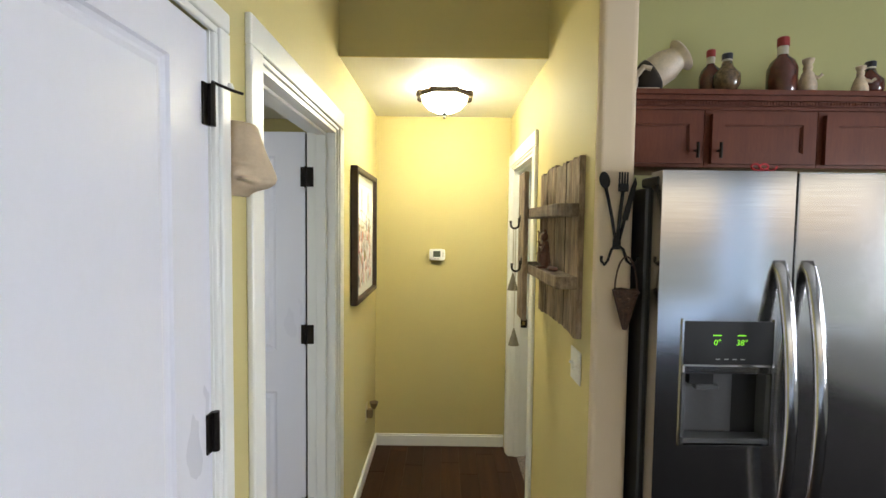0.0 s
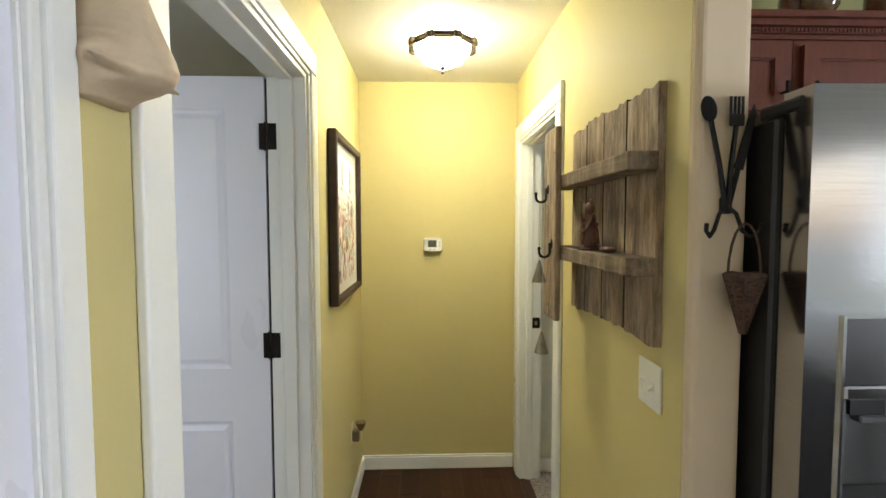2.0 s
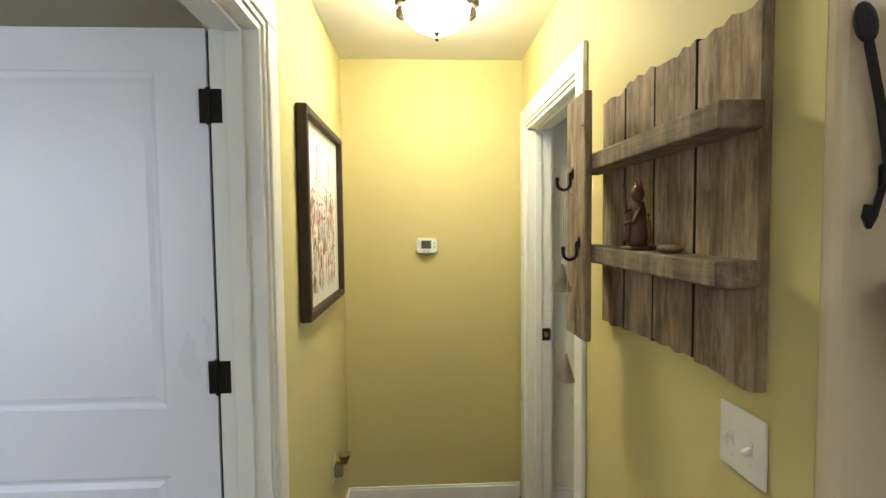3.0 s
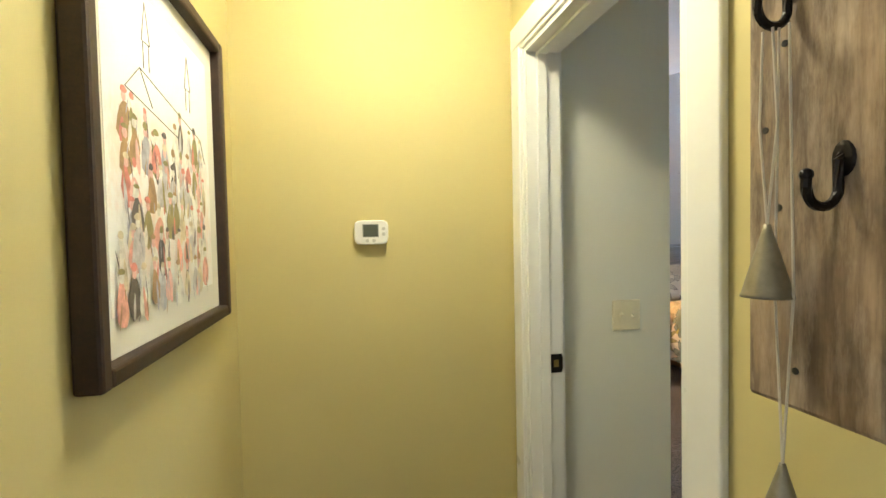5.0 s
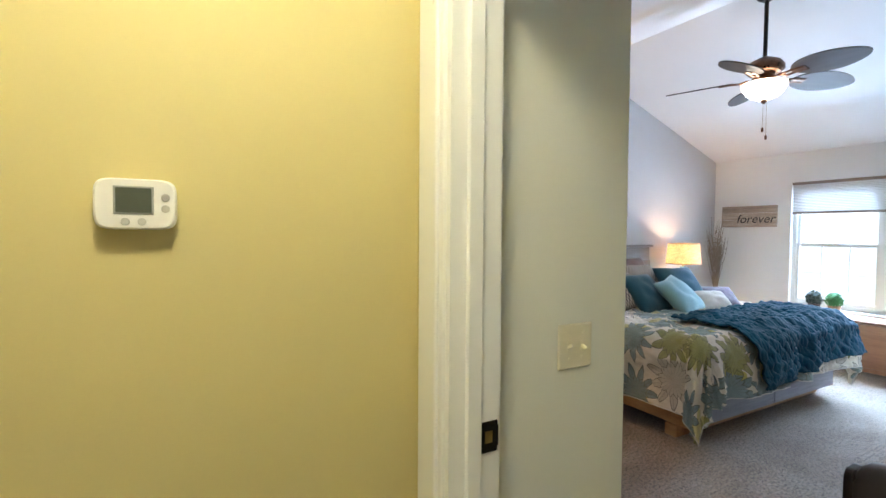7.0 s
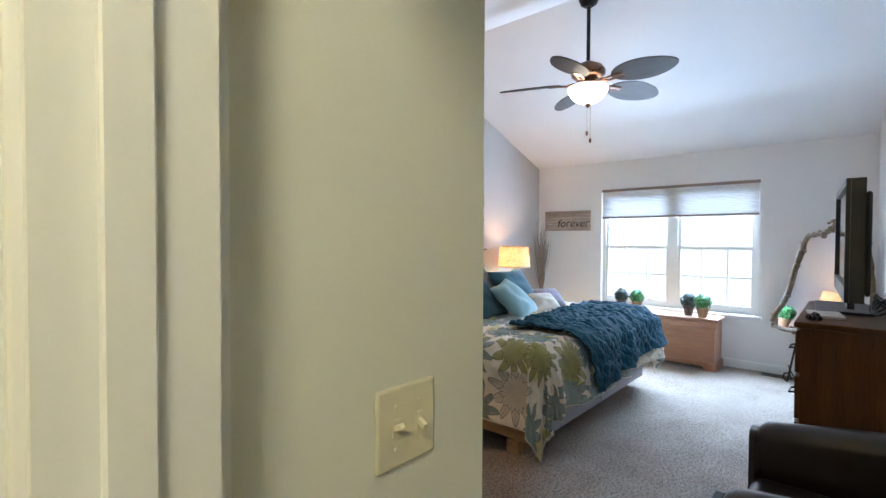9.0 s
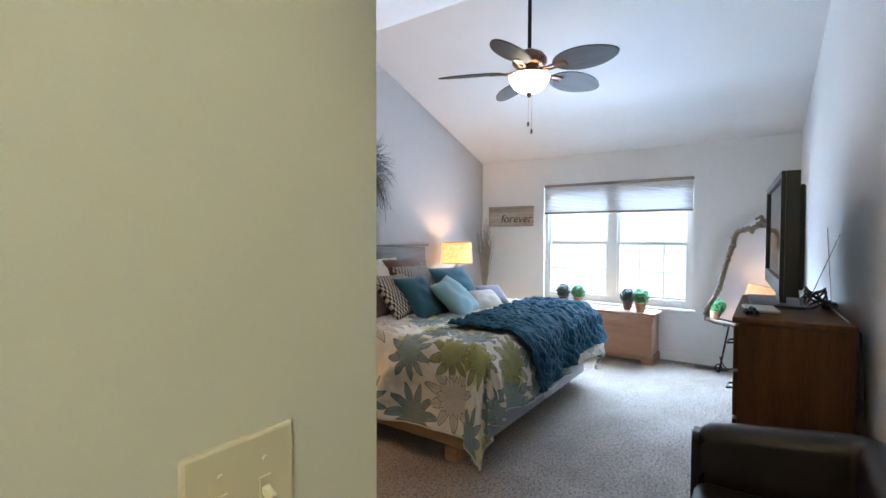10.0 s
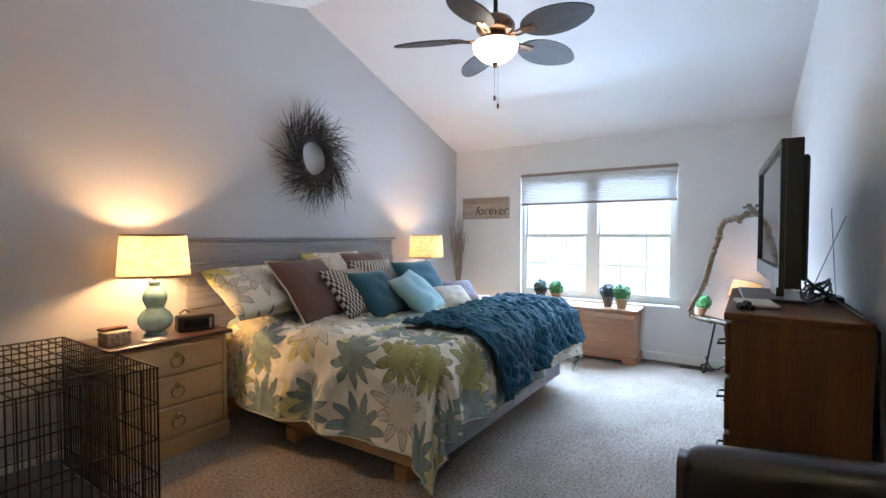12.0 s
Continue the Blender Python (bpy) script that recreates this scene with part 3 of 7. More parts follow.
structure("trim_side_room_door", jamb(casing(bmesh.new(), HL, 1, D2A, D2B, D2Z, (D2A - CAS, 9)), -0.699, HL + 0.002, D2A, D2B, D2Z, stop=(-0.655, -0.61)), TRIM, "white moulded casing and jamb of a doorway", "door trim")
structure("trim_closet_jamb", boxes((HL - 0.11, D1B - 0.0036, 0, HL + 0.0015, D1B + 0.001, 2.062), (HL - 0.11, D1A - 0.001, 0, HL + 0.0015, D1A + 0.0036, 2.062)), TRIM, "white painted closet door jamb", "door trim")
structure("trim_closet_door", casing(bmesh.new(), HL, 1, D1A, D1B, 2.06, (-9, 9), 0.06), TRIM, "white moulded casing round the closet door", "door trim")
structure("trim_bedroom_door", jamb(casing(bmesh.new(), HR, -1, D3A, D3B, D3Z, (-9, HE - 0.002)), HR - 0.002, 0.53, D3A, D3B, D3Z, stop=(0.445, 0.48)), TRIM, "white moulded casing and jamb of the bedroom doorway", "door trim")
structure("trim_bedroom_door_inside", boxes((0.53, D3B, 0, 0.545, SY, 2.06), (0.53, D3A - 0.065, 0, 0.545, D3A, 2.06), (0.53, D3A - 0.065, 2.06, 0.545, SY, 2.15)), TRIM, "white casing of the doorway on the bedroom side", "door trim")


def skirting(name, rows, label="white painted baseboard"):
    bm = bmesh.new()
    for x0, y0, x1, y1 in rows:
        box(bm, x0, y0, 0, x1, y1, 0.078, 0.002)
        ins = 0.004
        if abs(x1 - x0) < abs(y1 - y0):
            box(bm, x0 + (0 if x0 <= -0.5 else ins), y0, 0.078, x1 - (ins if x0 <= -0.5 else 0), y1, 0.09, 0.002)
        else:
            lo = y0 + (ins if y1 - y0 < 0.03 and y0 > 3 else 0)
            box(bm, x0, lo, 0.078, x1, y1, 0.09, 0.002)
    structure(name, bm, TRIM, label, "baseboard")


skirting("baseboard_hall", ((HL, HE - 0.014, HR - 0.017, HE), (HL, D2B + CAS, HL + 0.014, HE - 0.014)))
skirting("baseboard_bedroom_window", ((WX - 0.014, 2.70, WX, BY - 0.014),))
skirting("baseboard_bedroom_headboard", ((SX, BY - 0.014, WX - 0.014, BY),))
structure("baseboard_bedroom_south", boxes((0, 0.0005, 0, 4.82, 0.014, 0.085)), TRIM, "white painted baseboard", "baseboard").matrix_world = SKEW
skirting("baseboard_bedroom_entry", ((0.545, SY - 0.014, SX, SY),))


# window: two hung sashes side by side
def window_unit():
    w = tagged(thing("window_1", "white vinyl double window with lower sash grilles", "window"), kind="structure")
    x0, x1 = WX + 0.05, WX + 0.11
    mid = (W3A + W3B) / 2
    part("window_frame", boxes((x0, W3A, WZ0, x1, W3A + 0.04, WZ1), (x0, W3B - 0.04, WZ0, x1, W3B, WZ1), (x0, W3A + 0.04, WZ0, x1, W3B - 0.04, WZ0 + 0.045),
         (x0, W3A + 0.04, WZ1 - 0.04, x1, W3B - 0.04, WZ1), (x0, mid - 0.045, WZ0 + 0.045, x1, mid + 0.045, WZ1 - 0.04)), TRIM, w)
    zm = 1.28
    for a, b in ((W3A + 0.04, mid - 0.045), (mid + 0.045, W3B - 0.04)):
        for z0, z1, xx in ((WZ0 + 0.045, zm + 0.02, x0 + 0.005), (zm - 0.02, WZ1 - 0.04, x0 + 0.03)):
            xe = xx + 0.022
            sash = part("sash", boxes((xx, a, z0, xe, a + 0.035, z1), (xx, b - 0.035, z0, xe, b, z1), (xx, a + 0.035, z0, xe, b - 0.035, z0 + 0.04), (xx, a + 0.035, z1 - 0.04, xe, b - 0.035, z1)), TRIM, w)
            p = part("pane", bx(xx + 0.009, a + 0.035, z0 + 0.04, xx + 0.013, b - 0.035, z1 - 0.04), GLASS, sash)
            p.visible_shadow = False
            if z0 < 1:
                g = bmesh.new()
                for k in (1, 2):
                    y = a + (b - a) * k / 3
                    box(g, xx - 0.002, y - 0.008, z0 + 0.04, xx + 0.0085, y + 0.008, z1 - 0.04)
                zc = (z0 + z1) / 2
                box(g, xx - 0.0025, a + 0.035, zc - 0.008, xx + 0.008, b - 0.035, zc + 0.008)
                part("grille", g, TRIM, sash)
        part("sash_lock", bx(x0 - 0.008, (a + b) / 2 - 0.03, zm + 0.021, x0 + 0.02, (a + b) / 2 + 0.03, zm + 0.035, 0.003), TRIM, w)
    part("window_sill", bx(WX - 0.03, W3A - 0.03, WZ0 - 0.03, x0, W3B + 0.03, WZ0, 0.004, 2), TRIM, w)


window_unit()


def blind():
    b = thing("cellular_blind", "pale pleated cellular blind drawn part way down the window", "blind")
    m = bpy.data.materials.new("pleated_blind_cloth")
    nt, lk, bs = nodes_of(m)
    bs.inputs["Base Color"].default_value = (0.74, 0.72, 0.70, 1)
    bs.inputs["Roughness"].default_value = 0.9
    tr = nt.new("ShaderNodeBsdfTranslucent")
    tr.inputs["Color"].default_value = (0.24, 0.225, 0.21, 1)
    mx = nt.new("ShaderNodeMixShader")
    mx.inputs[0].default_value = 0.085
    lk.new(bs.outputs[0], mx.inputs[1])
    lk.new(tr.outputs[0], mx.inputs[2])
    lk.new(mx.outputs[0], nt["Material Output"].inputs[0])
    n = 18
    bm = bmesh.new()
    z0, z1 = 1.66, WZ1 - 0.03
    rows = []
    for i in range(2 * n + 1):
        z = z0 + (z1 - z0) * i / (2 * n)
        x = WX + (0.005 if i % 2 else 0.02)
        rows.append([bm.verts.new((x, W3A + 0.008, z)), bm.verts.new((x, W3B - 0.008, z))])
    for p, q in zip(rows, rows[1:]):
        bm.faces.new((p[0], p[1], q[1], q[0]))
    part("pleats", bm, m, b)
    rail = surface("beige_blind_rail", (0.26, 0.20, 0.155), 0.5, vary=0.04)
    part("bottom_rail", bx(WX + 0.0, W3A + 0.006, 1.635, WX + 0.028, W3B - 0.006, 1.66, 0.004), rail, b, "brown bottom rail")
    part("head_rail", bx(WX - 0.004, W3A + 0.004, WZ1 - 0.032, WX + 0.035, W3B - 0.004, WZ1 - 0.001, 0.004), rail, b, "brown head rail")


blind()


def kitchen_window():
    w = tagged(thing("window_2", "white framed kitchen window", "window"), kind="structure")
    part("window_frame", boxes((4.26, -1.5, 0.75, 4.32, -1.44, 2.05), (4.26, -0.06, 0.75, 4.32, 0.0, 2.05), (4.26, -1.44, 0.75, 4.32, -0.06, 0.81), (4.26, -1.44, 1.99, 4.32, -0.06, 2.05), (4.26, -0.78, 0.81, 4.32, -0.72, 1.99)), TRIM, w)


kitchen_window()


# ---- doors ----
def raised_panels(bm, rows, x0, x1, y, out, mat=None):
    """Sunk moulded panels on a leaf face at y; rows: z ranges."""
    for z0, z1 in rows:
        steps = ((0.0, 0.0), (0.004, 0.006), (0.012, 0.010), (0.018, 0.010), (0.034, 0.003))
        rings = []
        for ins, dep in steps:
            rings.append([bm.verts.new((x, y - out * dep, z)) for x, z in ((x0 + ins, z0 + ins), (x1 - ins, z0 + ins), (x1 - ins, z1 - ins), (x0 + ins, z1 - ins))])
        for a, b in zip(rings, rings[1:]):
            for i in range(4):
                f = (a[i], a[(i + 1) % 4], b[(i + 1) % 4], b[i])
                bm.faces.new(f if out < 0 else tuple(reversed(f)))
        f = tuple(rings[-1])
        bm.faces.new(f if out < 0 else tuple(reversed(f)))


def door_leaf(width, height, rows, t=0.035, stile=0.135):
    """A two-panel leaf: hinge edge at x = 0, running to x = -width, front face at y = 0, facing -y."""
    bm = bmesh.new()
    x0, x1 = -width, 0.0
    xs = [x0, x0 + stile, x1 - stile, x1]
    zs = [0.0]
    for z0, z1 in rows:
        zs += [z0, z1]
    zs.append(height)
    for yy, out in ((0.0, -1), (t, 1)):
        for i in range(3):
            for j in range(len(zs) - 1):
                if i == 1 and j % 2 == 1:
                    continue
                q = [bm.verts.new(p) for p in ((xs[i], yy, zs[j]), (xs[i + 1], yy, zs[j]), (xs[i + 1], yy, zs[j + 1]), (xs[i], yy, zs[j + 1]))]
                bm.faces.new(q if out < 0 else list(reversed(q)))
        raised_panels(bm, rows, xs[1], xs[2], yy, out)
    for a, b, c, d in (((x0, 0, 0), (x0, t, 0), (x0, t, height), (x0, 0, height)), ((x1, t, 0), (x1, 0, 0), (x1, 0, height), (x1, t, height)),
                       ((x0, 0, height), (x0, t, height), (x1, t, height), (x1, 0, height)), ((x0, t, 0), (x0, 0, 0), (x1, 0, 0), (x1, t, 0))):
        bm.faces.new([bm.verts.new(p) for p in (a, b, c, d)])
    bmesh.ops.remove_doubles(bm, verts=bm.verts, dist=1e-5)
    return bm


def hinge_leafed(parent, x, y, z, h=0.09):
    """Black butt hinge seen open: one leaf on the door, one on the jamb, knuckle between."""
    bm = bmesh.new()
    lathe(bm, ((0.0068, -h / 2 - 0.004), (0.0068, h / 2 + 0.004)), 10, (x, y, z))
    box(bm, x - 0.024, y - 0.002, z - h / 2, x, y + 0.001, z + h / 2, 0.001)
    box(bm, x, y - 0.002, z - h / 2, x + 0.036, y + 0.001, z + h / 2, 0.001)
    return part("hinge", bm, BRONZE, parent, "black hinge")


def side_room_door():
    d = tagged(thing("door_2", "white two-panel door standing open into the side room", "door", at=(-0.711, 2.112, 0.008)), kind="structure")
    part("leaf", door_leaf(0.80, 2.065, ((0.24, 0.855), (1.045, 1.955))), DOORW, d)
    for z in (0.30, 1.13, 1.86):
        hinge_leafed(d, 0.006, -0.007, z)
    # Black strip added to darken the hinge gap like shade.
    part("edge_seal", bx(0.0008, 0.008, 0.004, 0.0115, 0.016, 2.06), BLACK, d, "dark strip imitating shade in the hinge gap")
    part("latch_edge", bx(-0.806, 0.002, 0.9, -0.8005, 0.03, 1.0), BRONZE, d)


side_room_door()


def closet_door():
    d = tagged(thing("door_1", "closed white panelled closet door with black hinges", "door"), kind="structure")
    leaf = part("leaf", door_leaf(D1B - D1A - 0.012, 2.05, ((0.24, 0.855), (1.045, 1.955))), DOORW, d)
    leaf.matrix_basis = pose(HL - 0.004, D1B - 0.004, 0.008, 0, 0, 90)
    for z in (0.24, 1.195, 1.903):
        bm = bmesh.new()
        lathe(bm, ((0.0085, -0.044), (0.0085, 0.044)), 10, (HL + 0.006, D1B - 0.006, z))
        box(bm, HL - 0.003, D1B - 0.03, z - 0.044, HL + 0.001, D1B - 0.004, z + 0.044)
        part("hinge", bm, BRONZE, d, "black hinge")
    bm = tube(bmesh.new(), ((HL + 0.008, D1B - 0.006, 1.952), (HL + 0.03, D1B + 0.045, 1.948), (HL + 0.042, D1B + 0.065, 1.947)), 0.0035, 8)
    stop = part("hinge_stop", bm, BRONZE, d, "black hinge-pin door stop")
    part("bumper", lathe(bmesh.new(), ((0.006, -0.008), (0.009, 0.0), (0.006, 0.008)), 10, (HL + 0.02, D1B + 0.05, 1.957)), PLASTIC, stop, "clear rubber bumper")


closet_door()
part("strike_plate", boxes((0.482, D3B - 0.0185, 0.935, 0.525, D3B - 0.0155, 1.0), (0.5245, D3B - 0.0185, 0.945, 0.5275, D3B - 0.006, 0.99)), BRONZE, bpy.data.objects["trim_bedroom_door"], "dark bronze strike plate")
part("latch_hole", bx(0.494, D3B - 0.0192, 0.955, 0.512, D3B - 0.0184, 0.98), BRASS, bpy.data.objects["trim_bedroom_door"])


# ---- bedroom ----
BX0, BX1, BY0, BY1, BZ = 2.92, 4.84, 4.30, 6.04, 0.695


def drape(d, r):
    """How far out and how far down cloth lies that runs d past an edge."""
    if d <= 0:
        return 0.0, 0.0
    q = r * math.pi / 2
    if d < q:
        return r * math.sin(d / r), r * (1 - math.cos(d / r))
    return r + 0.10 * (d - q), r + (d - q) * 0.99


def cloth(x, y, lift=0.0, puff=1.0):
    """Where the point (x, y) of a cloth lies that is spread over the bed."""
    dx = BX0 - x if x < BX0 else (x - BX1 if x > BX1 else 0)
    dy = BY0 - y if y < BY0 else 0
    d = math.hypot(dx, dy)
    out, drop = drape(d, 0.11 + lift)
    sx, sy = (dx / d, dy / d) if d > 0 else (0, 0)
    fold = noise.noise((x * 2.3, y * 2.3, 1.0)) * 0.6 + noise.noise((x * 5.5, y * 5.5, 4.0)) * 0.35
    crease = (1 - abs(noise.noise((x * 7 + 3 * fold, y * 7, 2.0)))) ** 3 * 0.020 + (1 - abs(noise.noise((x * 12 - 2 * fold, y * 15, 5.0)))) ** 4 * 0.010 + noise.noise((x * 17, y * 17, 9.0)) * 0.006
    hang = min(1.0, drop / 0.3)
    run = x * sy + y * sx if d > 0 else 0
    w = hang * puff * (0.04 * math.sin(run * 9.5 + 3.5 * noise.noise((x * 2, y * 2, 7.0))) + 0.05 * fold + crease)
    out += max(w, -0.02)
    px = min(max(x, BX0), BX1) + (-sx if x < BX0 else sx) * out
    py = max(y, BY0) - sy * out
    z = BZ + lift - drop + puff * (1 - 0.7 * hang) * (0.045 * fold + crease)
    return Vector((px, py, max(z, 0.03 + lift)))


def bed():
    b = thing("bed", "low king bed on pallet timber with grey plank headboard", "bed")
    for i in range(7):
        z0 = 0.18 + i * 0.151
        p = part("plank", bx(2.66, 6.105 + 0.004 * (i % 2), z0, 4.80 + 0.012 * (i % 3), 6.132, z0 + 0.147, 0.004), HEADBOARD, b, "grey-washed headboard plank")
    for x in (2.8, 4.65):
        part("post", bx(x, 6.132, 0, x + 0.09, 6.155, 1.2), HEADBOARD, b)
    part("cap", bx(2.64, 6.085, 1.2395, 4.84, 6.155, 1.262, 0.004), HEADBOARD, b, "grey-washed cap board")
    part("side_rail", bx(2.885, 4.30, 0.085, 2.925, 6.08, 0.185, 0.004), PINE, b, "pine side rail")
    part("side_rail", bx(4.84, 4.30, 0.085, 4.88, 6.08, 0.185, 0.004), PINE, b)
    for y in (4.40, 5.27, 6.0):
        part("skid", bx(2.865, y, 0.0, 4.84, y + 0.09, 0.084, 0.006), PINE, b, "pine skid under the base")
    # Foot boards are grey where the rails and skids are orange-brown.
    for x0, x1 in ((2.93, 3.88), (3.89, 4.838)):
        part("foot_board", bx(x0, 4.285, 0.10, x1, 4.31, 0.345, 0.006), GREYWOOD, b, "grey timber foot board")
    part("slat_deck", bx(2.93, 4.32, 0.186, 4.838, 6.08, 0.205), PINE, b)
    part("mattress", bx(2.92, 4.32, 0.206, 4.84, 6.08, 0.60, 0.06, 4), CREAMFAB, b, "cream mattress", smooth=True)


bed()


def duvet():
    U0, U1, V0, V1 = BX0 - 0.56, BX1 + 0.46, BY0 - 0.46, BY1 - 0.12
    nu, nv = 200, 160

    def f(u, v):
        x, y = U0 + (U1 - U0) * u, V0 + (V1 - V0) * v
        p = cloth(x, y)
        return p

    bm = grid_mesh(bmesh.new(), nu, nv, f, lambda u, v: (U0 + (U1 - U0) * u, V0 + (V1 - V0) * v))
    ob = part("duvet", bm, FLORAL, None, smooth=True)
    solidify(ob, 0.03)
    edge = [cloth(U0 + (U1 - U0) * k / 90, V0) for k in range(91)]
    edge = [cloth(U0, V1 + (V0 - V1) * k / 60) for k in range(60)] + edge + [cloth(U1, V0 + (V1 - V0) * k / 60) for k in range(1, 61)]
    part("hem", tube(bmesh.new(), edge, 0.004, 6), CREAMFAB, ob, "rolled cotton hem", smooth=True)
    tagged(ob, "oatmeal duvet printed with large teal and olive flowers", "duvet")


duvet()


def throw():
    """Cable-knit throw across the foot of the bed."""
    A, B, C, D = Vector((3.20, 4.70)), Vector((4.80, 4.84)), Vector((4.92, 3.93)), Vector((3.36, 3.85))
    nu, nv = 260, 150

    def f(u, v):
        p = A.lerp(B, u).lerp(D.lerp(C, u), v)
        q = cloth(p.x, p.y, 0.022, 1.0)
        a, b = u * 15, v * 8
        knit = abs(math.sin(math.pi * (a + b)) * math.sin(math.pi * (a - b)))
        h = 0.015 * math.sqrt(knit) + 0.002 * math.sin(a * 24)
        out = Vector((0, -1, 0)) if p.y < BY0 - 0.05 else Vector((0, 0, 1))
        return q + out * (h + 0.006)

    bm = grid_mesh(bmesh.new(), nu, nv, f)
    ob = part("throw_blanket", bm, KNIT, None, smooth=True)
    solidify(ob, 0.012)
    tagged(ob, "deep teal cable-knit throw across the foot of the bed", "blanket")


throw()


def pillow(name, label, w, h, t, at, tilt, yaw, mat, roll=0.0, piping=None):
    """A stuffed pillow, standing on its long edge and leaning back by tilt degrees."""
    n = 22

    def side(s):
        def f(u, v):
            a, b = 2 * u - 1, 2 * v - 1
            th = max(0.0, (1 - abs(a) ** 2.6)) ** 0.55 * max(0.0, (1 - abs(b) ** 2.6)) ** 0.55
            pinch = 1 - 0.10 * (1 - abs(b)) * abs(a) ** 3
            pinch2 = 1 - 0.10 * (1 - abs(a)) * abs(b) ** 3
            wr = noise.noise((a * 2.2 + at[0] * 9, b * 2.2, s * 3.0)) * 0.008 * th * 2
            return (a * w / 2 * pinch, s * (t / 2 * th + wr), b * h / 2 * pinch2)
        return f

    bm = bmesh.new()
    for s in (-1, 1):
        grid_mesh(bm, n, n, side(s), lambda u, v: (u * w, v * h))
    bmesh.ops.remove_doubles(bm, verts=bm.verts, dist=0.0006)
    bmesh.ops.recalc_face_normals(bm, faces=bm.faces)
    ob = part(name, bm, mat, None, smooth=True)
    ob.matrix_world = pose(*at, 0, 0, yaw) @ pose(0, 0, 0, -tilt, 0, 0) @ pose(0, 0, 0, 0, roll, 0)
    tagged(ob, label, "pillow")
    if piping:
        pts = []
        for k in range(81):
            q = k / 80 * 4
            i, fr = int(q) % 4, q % 1
            a, b = ((2 * fr - 1, -1), (1, 2 * fr - 1), (1 - 2 * fr, 1), (-1, 1 - 2 * fr))[i]
            pts.append((a * w / 2 * (1 - 0.10 * (1 - abs(b)) * abs(a) ** 3), 0, b * h / 2 * (1 - 0.10 * (1 - abs(a)) * abs(b) ** 3)))
        part("piping", tube(bmesh.new(), pts, 0.006, 6), piping, ob, "cream piped edge")
    return ob


pillow("floral_pillow", "floral printed pillow propped against the headboard", 0.72, 0.46, 0.2, (2.98, 5.74, 0.910), 51, 10, FLORAL)
pillow("floral_pillow", "floral printed pillow behind the brown cushions", 0.70, 0.48, 0.18, (3.86, 5.90, 0.940), 35, 0, FLORAL)
pillow("brown_pillow", "dark brown square pillow with cream piping", 0.56, 0.54, 0.18, (3.27, 5.56, 0.900), 41, 8, BROWNFAB, piping=CREAMFAB)
pillow("brown_pillow", "dark brown pillow leaning on the headboard", 0.56, 0.50, 0.17, (4.12, 5.80, 0.930), 38, -6, BROWNFAB)
pillow("check_cushion", "dark and cream checked cushion", 0.46, 0.44, 0.15, (3.52, 5.40, 0.865), 43, 4, CHECK)
pillow("check_cushion", "dark and cream checked cushion behind the teal one", 0.46, 0.44, 0.15, (4.02, 5.60, 0.900), 39, -8, CHECK)
pillow("teal_cushion", "deep teal square cushion", 0.44, 0.44, 0.16, (3.66, 5.27, 0.845), 43, 2, TEALFAB)
pillow("teal_cushion", "deep teal cushion standing behind the aqua one", 0.46, 0.46, 0.16, (4.30, 5.36, 0.875), 41, -14, TEALFAB)
pillow("aqua_cushion", "pale aqua stitched square cushion", 0.42, 0.42, 0.15, (3.88, 5.08, 0.835), 47, 6, AQUAFAB, roll=-12)
pillow("small_cushion", "small cream patterned cushion", 0.34, 0.24, 0.13, (4.27, 5.02, 0.770), 51, -20, CREAMFAB)
pillow("small_cushion", "small brown and blue printed cushion", 0.36, 0.26, 0.13, (4.60, 5.15, 0.770), 49, -22, fabric("mauve_print_cotton", (0.20, 0.17, 0.20), 0.6, 60))


def nightstand(at, label, group="nightstands"):
    n = thing("nightstand", label, "nightstand", group, at)
    W, D, Hh = 0.66, 0.40, 0.66
    part("body", boxes((0.02, 0.012, 0.09, W - 0.02, D, Hh)), MAPLE, n)
    part("plinth", bx(0.0, 0.0, 0.0, W, D, 0.10, 0.006, 2), MAPLE, n)
    part("top", bx(-0.015, -0.015, Hh, W + 0.015, D, Hh + 0.024, 0.007, 2), DARKTOP, n, "dark polished top")
    for k in range(3):
        z0 = 0.125 + k * 0.178
        dr = part("drawer", bx(0.055, -0.010, z0, W - 0.055, 0.012, z0 + 0.165, 0.005), MAPLE, n)
        part("plate", lathe(bmesh.new(), ((0.018, 0.0), (0.02, 0.003), (0.008, 0.008)), 14), BRASS, dr).matrix_basis = pose(W / 2, -0.010, z0 + 0.11, 90)
        ring = bmesh.new()
        tube(ring, [(W / 2 + 0.036 * math.sin(a), -0.016, z0 + 0.074 + 0.036 * math.cos(a)) for a in [i * math.pi / 8 for i in range(17)]], 0.005, 6)
        part("ring_pull", ring, BRASS, dr, "brass ring pull")
    for x in (0.022, W - 0.05):
        part("pilaster", bx(x, -0.002, 0.11, x + 0.028, 0.012, Hh - 0.005, 0.004), MAPLE, n)
    return n


nightstand((2.06, 5.72, 0), "honey maple three-drawer nightstand with ring pulls and dark top")
nightstand((4.92, 5.72, 0), "honey maple nightstand on the window side of the bed")


